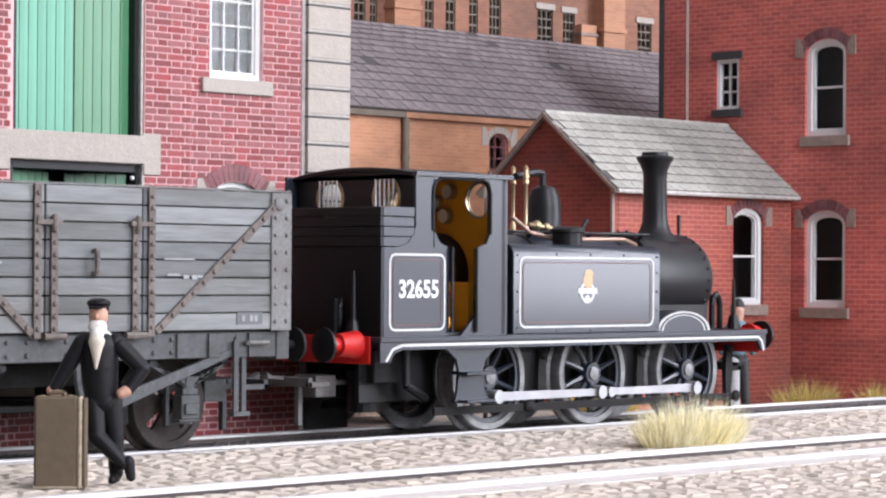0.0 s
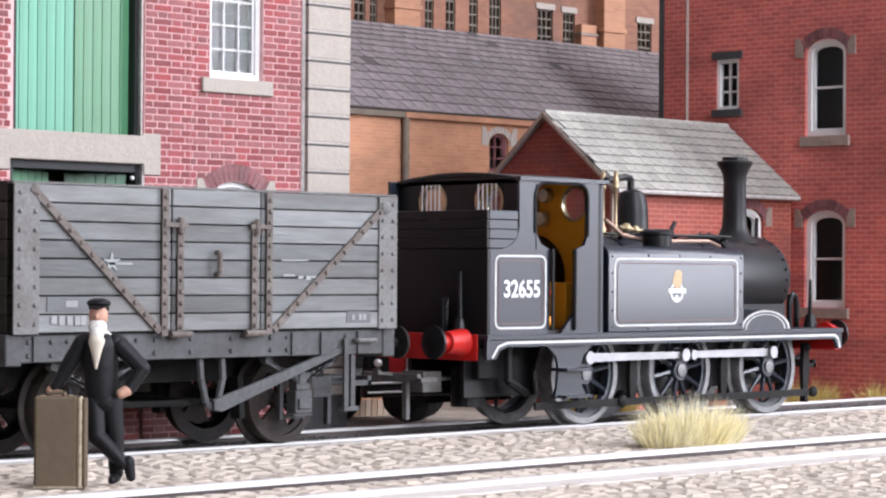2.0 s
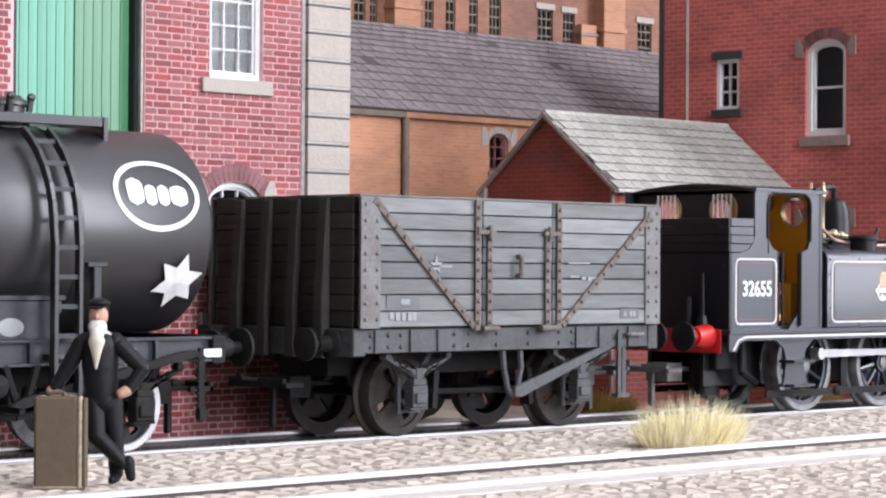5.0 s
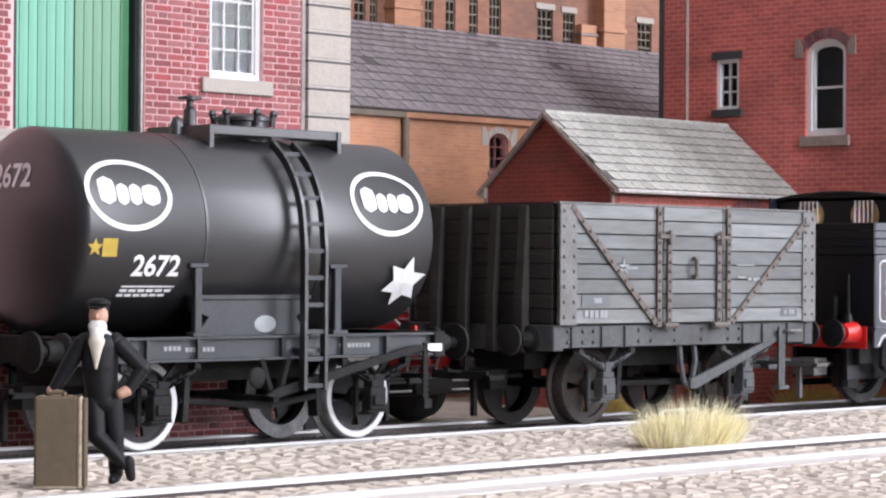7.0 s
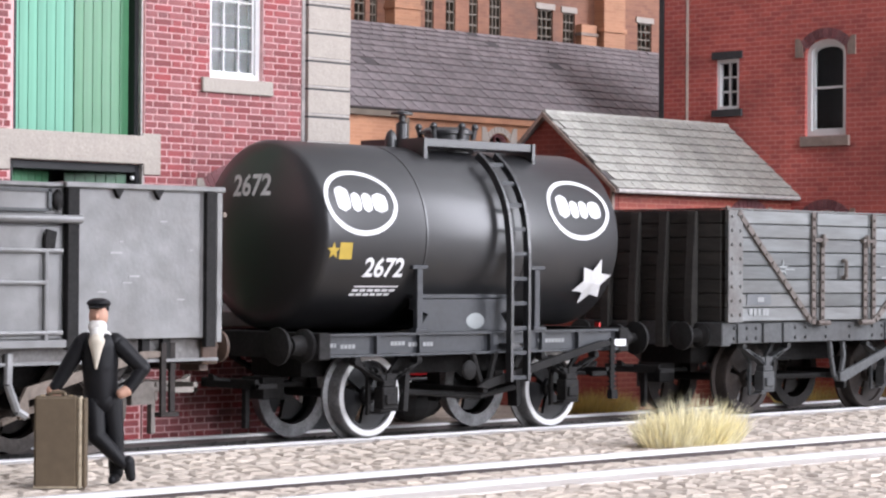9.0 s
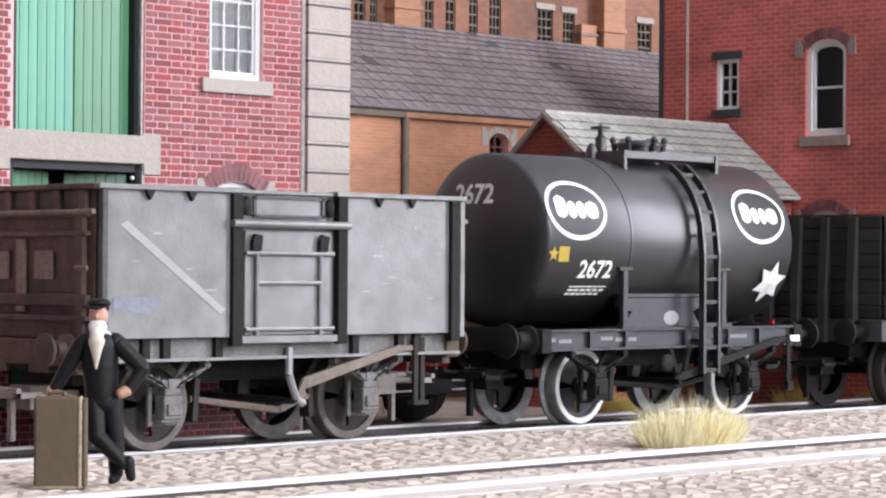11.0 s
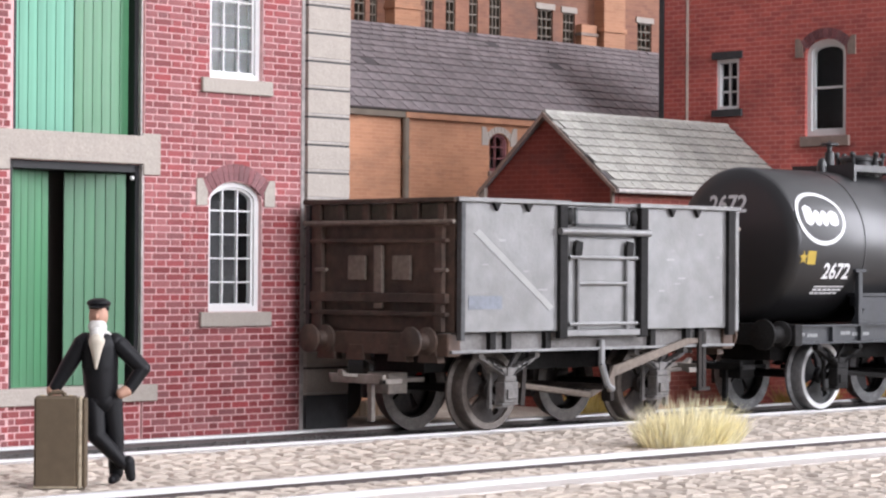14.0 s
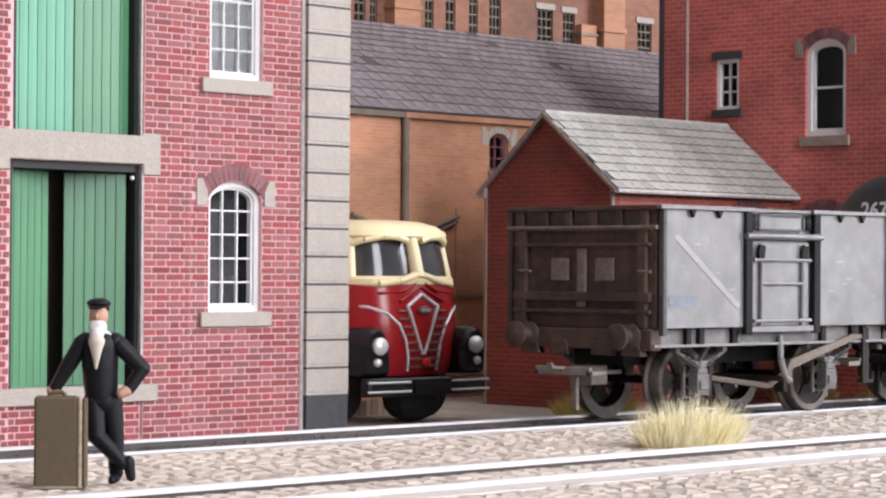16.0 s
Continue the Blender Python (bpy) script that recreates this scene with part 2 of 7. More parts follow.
def holed(bm, u0, u1, z0, z1, d0, d1, holes, axis="x"):
    """A slab along x or y with rectangular openings (u0, u1, z0, z1)."""
    us = sorted({u0, u1, *[min(max(h[i], u0), u1) for h in holes for i in (0, 1)]})
    zs = sorted({z0, z1, *[min(max(h[i], z0), z1) for h in holes for i in (2, 3)]})
    for a, b in zip(us, us[1:]):
        run = None
        for c, d in [*zip(zs, zs[1:]), (None, None)]:
            solid = c is not None and not any(h[0] <= (a + b) / 2 <= h[1] and h[2] <= (c + d) / 2 <= h[3] for h in holes)
            if solid:
                run = (run[0], d) if run else (c, d)
            elif run:
                box(bm, a, b, d0, d1, *run) if axis == "x" else box(bm, d0, d1, a, b, *run)
                run = None
    return bm


def spandrels(bm, u0, u1, spring, top, d0, d1, axis="x"):
    """Fills the corners over a segmental arch between u0 and u1."""
    n = 8
    c, r = (u0 + u1) / 2, (u1 - u0) / 2
    curve = [(c - r * math.cos(math.pi * k / n), spring + (top - spring) * math.sin(math.pi * k / n)) for k in range(n + 1)]
    for a, b in zip(curve, curve[1:]):
        pts = [a, b, (b[0], top + 0.01), (a[0], top + 0.01)]
        prism(bm, pts, "xz" if axis == "x" else "yz", d0, d1)
    return bm


def arch_band(bm, u0, u1, z0, spring, top, width, d0, d1, axis="x"):
    """A frame of that width inside an arched opening."""
    n = 12
    def line(o):
        c, r = (u0 + u1) / 2, (u1 - u0) / 2 - o
        return [(c - r, z0 + o)] + [(c - r * math.cos(math.pi * k / n), spring + (top - o - spring) * math.sin(math.pi * k / n)) for k in range(n + 1)] + [(c + r, z0 + o)]
    a, b = line(0), line(width)
    for i in range(len(a)):
        j = (i + 1) % len(a)
        prism(bm, [a[i], a[j], b[j], b[i]], "xz" if axis == "x" else "yz", d0, d1)
    return bm


# ---------------- the room round the layout ----------------
def room():
    walls = [("wall_north", (-1300, 2800, 700, 800, -900, 1700)), ("wall_west", (-1400, -1300, -1300, 800, -900, 1700)), ("wall_east", (2800, 2900, -1300, 800, -900, 1700))]
    for name, b in walls:
        tagged(part(name, box(N(), *b), "room"), "plain grey painted room wall behind the layout", "wall", kind="structure")
    wall = part("wall_south", holed(N(), -1400, 2900, -900, 1700, -1400, -1300, [(1000, 2200, 70, 1540), (-325, 225, 70, 1540)]), "room")
    tagged(wall, "plain grey painted room wall with two window openings", "wall", kind="structure")
    tagged(part("ceiling", box(N(), -1400, 2900, -1400, 800, 1700, 1800), "ceiling"), "plain white room ceiling", "ceiling", kind="structure")
    tagged(part("floor", box(N(), -1400, 2900, -1400, 800, -1000, -900), "room"), "plain room floor", "floor", kind="structure")
    # the narrow second window is unseen, cut for the added west lamp
    for k, (x0, x1) in enumerate(((1000, 2200), (-325, 225))):
        w = thing("window_%d" % (k + 1), "unseen white framed room window letting in daylight", "window", kind="structure")
        part("window_frame", holed(N(), x0, x1, 70, 1540, -1380, -1340, [(x0 + 50, x1 - 50, 115, 1490)]), "white", w)


def layout_table():
    t = thing("layout_table", "plain wooden table that carries the layout board", "table", mm(100, 90, -900))
    part("tabletop", box(N(), -820, 820, -530, 530, 872, 891), "wood", t, bevel=2)
    for x in (-780, 780):
        for y in (-490, 490):
            part("leg", box(N(), x - 30, x + 30, y - 30, y + 30, 0, 872), "wood", t, bevel=3)
        part("apron", box(N(), x - 10, x + 10, -460, 460, 790, 872), "wood", t)


# ---------------- layout board, cobbles and rails ----------------
TRACKS = ((0.0, "infill"), (-63.2, "cobble"))


def sett_verts(x, y, w, d, z, h):
    """A worn sett: flat foot, domed top with a bevel round it."""
    i = 0.32
    c = [(-w, -d), (w, -d), (w, d), (-w, d)]
    tilt = [random.uniform(-0.06, 0.06) for _ in c]
    v = [(x + a / 2, y + b / 2, z) for a, b in c]
    v += [(x + a / 2 * 0.94, y + b / 2 * 0.92, z + h * 0.6) for a, b in c]
    v += [(x + a / 2 * (1 - i), y + b / 2 * (1 - i), z + h + t) for (a, b), t in zip(c, tilt)]
    f = [(0, 1, 5, 4), (1, 2, 6, 5), (2, 3, 7, 6), (3, 0, 4, 7), (4, 5, 9, 8), (5, 6, 10, 9), (6, 7, 11, 10), (7, 4, 8, 11), (8, 9, 10, 11)]
    return v, f


def ground():
    g = part("ground", box(N(), -700, 900, -420, 600, -9, -3.6), "board")
    tagged(g, "sandy grey textured layout board", "ground", kind="structure")
    bm = N()
    for y0, y1, top in ((-200, -73, -1.15), (-70, -56.5, -1.6), (-53.5, -9.6, -1.15), (9.6, 13.5, -1.15)):
        box(bm, -500, 800, y0, y1, -3.6, top)
    bed = tagged(part("pavement", bm, "joint"), "brown bed between the cobbles beside the rails", "pavement", kind="structure")
    bm = N()
    for y0, y1 in ((-9.6, 9.6), (-73, -70), (-56.5, -53.5)):
        box(bm, -500, 800, y0, y1, -3.6, -1.4 if y0 == -9.6 else -2.0)
    tagged(part("road", bm, "infill"), "dark ballast infill between the rails", "track bed", kind="structure")
    bm = N()
    box(bm, -500, 800, -11.0, -9.15, -1.3, -0.62)
    box(bm, -500, 800, 9.15, 11.0, -1.3, -0.7)
    tagged(part("trim", box(N(), -500, 800, -53.3, -50.6, -1.3, -0.62), "margin"), "white smooth edging beside the front rails", "edging", kind="structure")
    tagged(part("trim", box(N(), -500, 800, -78.0, -72.9, -1.3, -0.62), "margin"), "white smooth edging beside the front rails", "edging", kind="structure")
    tagged(part("trim", bm, "kerb"), "pale smooth edging beside the rails", "edging", kind="structure")
    rnd = random.Random(5)
    verts, faces, singles = [], [], 0
    for y0, y1, x0, x1 in ((-50.4, -11.2, -95, 330), (-136, -78.2, -85, 150), (-70.5, -56.2, -70, 200)):
        y = y0
        while y < y1:
            d = rnd.uniform(1.8, 2.4)
            x = x0 - rnd.uniform(0, 2)
            while x < x1:
                w = rnd.uniform(2.4, 4.2)
                v, f = sett_verts(x + w / 2, y + d / 2, w - 0.2, d - 0.18, -1.15 if y0 != -70.5 else -1.6, rnd.uniform(0.34, 0.56))
                x += w
                if y0 == -50.4 and -36 < x < 24 and y > -30 and singles < 290 and y < -12:
                    singles += 1
                    cx, cy = x - w / 2, y + d / 2
                    me = bpy.data.meshes.new("sett")
                    me.from_pydata([((a - cx) * S, (b - cy) * S, c * S) for a, b, c in v], [], f)
                    me.materials.append(M["cobble_one"])
                    shared("sett", me, bed, mm(cx, cy, 0))
                    continue
                n = len(verts)
                verts += v
                faces += [tuple(i + n for i in q) for q in f]
            y += d
    quick("setts", verts, faces, "cobble", bed, kind="stuff")
    for k, (yc, _) in enumerate(TRACKS):
        t = thing("railway_track", "steel rails sunk flush in the cobbled yard" if k else "polished steel rails on dark ballast that the train runs on", "track", group="railway tracks")
        for side in (-1, 1):
            y = yc + side * 8.75
            bm = N()
            top = -0.3 + 0.25 * k
            prism(bm, [(y - 0.5, -0.75), (y + 0.5, -0.75), (y + 0.5, top - 0.12), (y + 0.36, top), (y - 0.36, top), (y - 0.5, top - 0.12)], "yz", -500, 800)
            rail = part("rail", bm, "rail", t)
            bm = N()
            prism(bm, [(y - 0.9, -2.7), (y + 0.9, -2.7), (y + 0.9, -2.3), (y + 0.25, -2.0), (y + 0.25, -0.76), (y - 0.25, -0.76), (y - 0.25, -2.0), (y - 0.9, -2.3)], "yz", -500, 800)
            part("rail_web", bm, "railside", rail, "dark rusty web of the rail")
    # loose dark chips between the rails
    verts, faces = [], []
    for _ in range(2600):
        x, y, r = rnd.uniform(-90, 330), rnd.uniform(-7.8, 7.8), rnd.uniform(0.15, 0.45)
        n = len(verts)
        verts += [(x - r, y - r * 0.7, -1.45), (x + r, y - r * 0.6, -1.45), (x + r * 0.8, y + r, -1.45), (x - r, y + r * 0.8, -1.45), (x, y, -1.4 + r * 0.9)]
        faces += [(n, n + 1, n + 4), (n + 1, n + 2, n + 4), (n + 2, n + 3, n + 4), (n + 3, n, n + 4)]
    tagged(quick("ballast", verts, faces, "infill", kind="stuff"), "dark fine ballast chips between the rails", "ballast")


# ---------------- windows ----------------
def sash_window(parent, axis, u0, u1, z0, spring, top, d, depth, cols, rows, frame_w=0.75, bars=0.24, mat_sill="stone", sill=1.9, sill_h=2.3, paint="white", label="white painted arched window"):
    """An arched window in a wall at d; depth goes into the wall; along x (or y)."""
    w = part("window", arch_band(N(), u0, u1, z0, spring, top, frame_w, d + depth * 0.45, d + depth + 0.5, axis), paint, parent, label, smooth=False)
    bm = N()
    arch_band(bm, u0 + frame_w * 0.9, u1 - frame_w * 0.9, z0 + frame_w * 0.9, spring, top - frame_w * 0.9, frame_w * 0.55, d + depth * 0.7, d + depth + 0.4, axis)
    iu0, iu1, iz0, iz1 = u0 + frame_w, u1 - frame_w, z0 + frame_w, top - frame_w
    def bar(a, b, c, e):
        box(bm, a, b, d + depth * 0.78, d + depth + 0.2, c, e) if axis == "x" else box(bm, d + depth * 0.78, d + depth + 0.2, a, b, c, e)
    for k in range(1, cols):
        u = iu0 + (iu1 - iu0) * k / cols
        bar(u - bars / 2, u + bars / 2, iz0, top - frame_w * 1.2)
    for k in range(1, rows):
        z = iz0 + (iz1 - iz0) * k / rows
        t = 0.45 if rows == 2 else bars
        bar(iu0, iu1, z - t / 2, z + t / 2)
    part("glazing_bar", bm, paint, w)
    bm = N()
    box(bm, iu0, iu1, d + depth, d + depth + 0.08, iz0, iz1) if axis == "x" else box(bm, d + depth, d + depth + 0.08, iu0, iu1, iz0, iz1)
    pane = part("pane", bm, "glass", w)
    pane.visible_shadow = False
    bm = N()
    a, b, c, e = u0 - sill, u1 + sill * 0.9, z0 - sill_h, z0 - 0.05
    box(bm, a, b, d - 0.7, d + depth, c, e) if axis == "x" else box(bm, d - 0.7, d + depth, a, b, c, e)
    part("sill", bm, mat_sill, w, bevel=0.12)
    return w


def arch_stones(parent, axis, u0, u1, spring, top, d, n=15, mat="archbrick", stone="stone", h=2.7, stones=True):
    """Voussoirs over a segmental arch, and the two springer stones."""
    c, r = (u0 + u1) / 2, (u1 - u0) / 2 + 0.1
    plane = "xz" if axis == "x" else "yz"
    rise = top - spring
    R0 = (r * r + rise * rise) / (2 * rise)
    zc = top - R0
    half = math.asin(min(1, r / R0)) * 1.06
    for k in range(n):
        a0, a1 = -half + 2 * half * (k + 0.06) / n, -half + 2 * half * (k + 0.94) / n
        pts = [(c + q * math.sin(a), zc + q * math.cos(a)) for a, q in ((a0, R0 + 0.1), (a1, R0 + 0.1), (a1, R0 + h), (a0, R0 + h))]
        part("voussoir", prism(N(), pts, plane, d - 0.14, d + 0.6), mat, parent)
    if stones:
        for sgn in (-1, 1):
            e = c + sgn * (r + 0.15)
            pts = [(e + sgn * 0.2, spring - 1.2), (e + sgn * 2.3, spring - 1.2), (e + sgn * 2.3, spring + 2.9), (e + sgn * 1.2, spring + 2.9), (e + sgn * 0.2, spring + 1.0)]
            part("springer_stone", prism(N(), pts, plane, d - 0.25, d + 0.6), stone, parent)


# ---------------- the warehouse beside the track ----------------
BY = 20.0
W_DOOR, W_LOFT = (-8.0, 15.5, 6.7, 39.6), (-7.5, 15.2, 43.9, 78.0)
W_LOW, W_UP = (28.6, 39.2, 17.6, 37.7), (28.6, 39.2, 53.5, 74.0)


def warehouse():
    w = thing("warehouse", "red brick card warehouse with green loading doors and stone quoins", "model building")
    holes = [W_DOOR, W_LOFT, W_LOW, W_UP]
    bm = holed(N(), -60, 48.6, -3.6, 92, BY, BY + 2.5, holes)
    for h in (W_LOW, W_UP):
        spandrels(bm, h[0], h[1], h[3] - 3.0, h[3], BY, BY + 2.5)
    box(bm, -60, 57, BY + 2.5, BY + 3, 80, 92)
    box(bm, 54.6, 57.0, BY + 2.5, BY + 45, -3.6, 92)
    box(bm, -60, -57.5, BY + 2.5, BY + 45, -3.6, 92)
    box(bm, -60, 57, BY + 43, BY + 45, -3.6, 92)
    wall = part("wall", bm, "mortar", w)
    part("roof", box(N(), -61, 58, BY - 1, BY + 46, 92, 93.5), "slate", w)
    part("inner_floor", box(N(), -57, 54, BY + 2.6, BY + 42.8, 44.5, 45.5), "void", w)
    # added dark sheet in place of the warehouse's inner darkness
    part("back_lining", box(N(), -57, 54, BY + 10, BY + 10.5, -3.5, 91), "void", w, "dark sheet standing in for the warehouse's unlit inside")
    # added board: its grey gives the panes the tone of reflections
    part("window_backing", box(N(), 25.5, 46.5, BY + 5.0, BY + 5.4, 14, 80), "backing", w, "added grey board standing in for reflections in the warehouse panes")
    # proud brick pier between doors and windows
    part("pier", box(N(), 15.7, 24.6, BY - 0.45, BY, -3.6, 92), "mortar", w)
    part("pier", box(N(), -60, -8.2, BY - 0.45, BY, -3.6, 92), "mortar", w)
    # stone lintel between the two doors, and threshold
    bm = N()
    prism(bm, [(-12, 38.1), (-8.4, 38.1), (-8.4, 39.7), (15.4, 39.7), (15.4, 38.1), (18.6, 38.1), (18.6, 44.3), (15.2, 44.3), (15.2, 43.9), (-12, 43.9)], "xz", BY - 0.8, BY + 2.4)
    part("lintel", bm, "stone", w, "pale stone lintel with long ears", bevel=0.08)
    part("threshold", box(N(), -12, 18.3, BY - 0.9, BY + 2.4, 4.4, 6.9), "stone", w, "pale stone loading threshold", bevel=0.1)
    # timber door frames and boarded leaves
    for (x0, x1, z0, z1), leaves in ((W_LOFT, ((-7.0, 4.2, 0.0), (4.35, 14.3, 0.0))), (W_DOOR, ((-7.3, 2.4, 17.0), (4.6, 14.0, -24.0)))):
        bm = N()
        box(bm, x0, x0 + 0.7, BY + 0.2, BY + 2.4, z0, z1)
        box(bm, x1 - 0.9, x1, BY + 0.2, BY + 2.4, z0, z1)
        box(bm, x0 + 0.7, x1 - 0.9, BY + 0.2, BY + 2.4, z1 - 1.2, z1)
        part("door_frame", bm, "black", w, "black painted door frame", bevel=0.06)
        part("frame_edge", box(N(), x1 - 0.25, x1 + 0.05, BY - 0.55, BY + 0.15, z0, z1), "kerb", w)
        for a, b, ang in leaves:
            leaf = part("door", box(N(), 0.02, b - a - 0.02, 0.35, 0.6, z0 + 0.1, z1 - 1.3), "black", w, "green boarded loading door leaf", at=mm(a if ang >= 0 else b - (b - a) * math.cos(math.radians(ang)), BY + 1.6 - min(0, (b - a) * math.sin(math.radians(ang))), 0, 0, 0, ang))
            n = max(3, round((b - a) / 1.65))
            pitch = (b - a) / n
            me = bpy.data.meshes.new("board")
            bm = box(N(), 0.03, pitch - 0.07, 0, 0.34, z0 + 0.12, z1 - 1.32)
            finish(bm, 0.03)
            bm.to_mesh(me), bm.free()
            # upper left leaf gets the green with the painted sheen
            me.materials.append(M["green_sheen" if a < 0 and z0 > 40 else "green"])
            for k in range(n):
                shared("board", me, leaf, mm(k * pitch, 0, 0))
    part("hook", ball(N(), (13.9, BY + 0.1, 37.6), 0.35), "white", w)
    # windows
    for h in (W_LOW, W_UP):
        sash_window(w, "x", h[0], h[1], h[2], h[3] - 3.0, h[3], BY, 1.7, 3, 5, frame_w=0.85)
    arch_stones(w, "x", W_LOW[0], W_LOW[1], W_LOW[3] - 2.6, W_LOW[3], BY)
    # quoin strip: dark foot, then alternate courses with a ruled joint
    part("plinth", box(N(), 48.0, 57.0, BY - 0.9, BY + 2.5, -3.6, 4.2), "darkstone", w, "dark painted plinth block", bevel=0.08)
    part("quoin_edge", box(N(), 47.3, 47.95, BY - 0.2, BY + 2.0, -3.6, 92), "kerb", w)
    z, k = 4.25, 0
    while z < 90:
        part("quoin", box(N(), 48.0, 57.1, BY - 0.9, BY + 2.6, z + 0.38, z + 4.07), "stone", w, bevel=0.06)
        part("quoin_joint", box(N(), 48.05, 57.0, BY - 0.80, BY + 2.5, z - 0.35, z - 0.05), "darkstone", w)
        part("quoin_fillet", box(N(), 48.05, 57.05, BY - 0.86, BY + 2.55, z - 0.03, z + 0.17), "stone", w)
        part("quoin_joint", box(N(), 48.05, 57.0, BY - 0.80, BY + 2.5, z + 0.19, z + 0.36), "kerb", w)
        z += 4.44
    return w, wall


def warehouse_bricks(w, wall):
    """Flemish bond; the lower courses near the window are single pieces."""
    rnd = random.Random(3)
    meshes = {}
    for kind, length in (("stretcher", 3.5), ("header", 1.85)):
        bm = box(N(), 0.15, length - 0.15, -0.1, 0.02, 0.10, 0.935)
        finish(bm)
        meshes[length] = bpy.data.meshes.new(kind)
        bm.to_mesh(meshes[length]), bm.free()
        meshes[length].materials.append(M["brick_one"])
    solid = [(-8.2, 15.58, 6, 80), (47.4, 60, -4, 95)]
    verts, faces, singles = [], [], 0
    course, z = 0, -3.5
    while z < 76:
        x = -14.0 - (0.0 if course % 2 else 2.675)
        k = 0
        while x < 47.2:
            length = 3.5 if k % 2 else 1.85
            k += 1
            x0, x1 = x, x + length
            x += length
            # cut pieces where a pier ends
            pieces = []
            for a, b, y in ((-60, -8.2, BY - 0.45), (-8.1, 15.6, BY), (15.7, 24.6, BY - 0.45), (24.75, 47.3, BY)):
                p, q = max(a, x0), min(b, x1)
                if q - p > 0.5:
                    pieces.append((p, q, y))
            for p, q, y in pieces:
                zm, xm = z + 0.5, (p + q) / 2
                if any(h[0] < q and h[1] > p and h[2] < zm < h[3] for h in [*solid, W_LOW, W_UP]):
                    # trim against the sides of the openings
                    hs = [h for h in [*solid, W_LOW, W_UP] if h[0] < q and h[1] > p and h[2] < zm < h[3]]
                    h = hs[0]
                    if p < h[0] - 0.3:
                        q = h[0]
                    elif q > h[1] + 0.3:
                        p = h[1]
                    else:
                        continue
                # keep clear of the arch ring
                if 35 < zm < 41 and (xm - 33.9) ** 2 + (zm - 30.8) ** 2 < 8.6 ** 2:
                    continue
                full = abs((q - p) - length) < 0.01
                if full and z < 25 and p > 15 and singles < 295:
                    singles += 1
                    shared("brick", meshes[length], wall, mm(p, y, z))
                    continue
                n = len(verts)
                a, b, c, e = p + 0.15, q - 0.15, z + 0.10, z + 0.935
                verts += [(a, y + 0.02, c), (b, y + 0.02, c), (b, y + 0.02, e), (a, y + 0.02, e), (a, y - 0.1, c), (b, y - 0.1, c), (b, y - 0.1, e), (a, y - 0.1, e)]
                faces += [tuple(i + n for i in f) for f in ((4, 5, 6, 7), (0, 1, 5, 4), (2, 3, 7, 6), (1, 2, 6, 5), (3, 0, 4, 7))]
        z += 1.035
        course += 1
    quick("brickwork", verts, faces, "brick", wall, kind="stuff")


# ---------------- the low brick shed and the tall building ----------------
SX0, SX1, SY0, SY1 = 154.4, 213.6, 47.4, 82.0


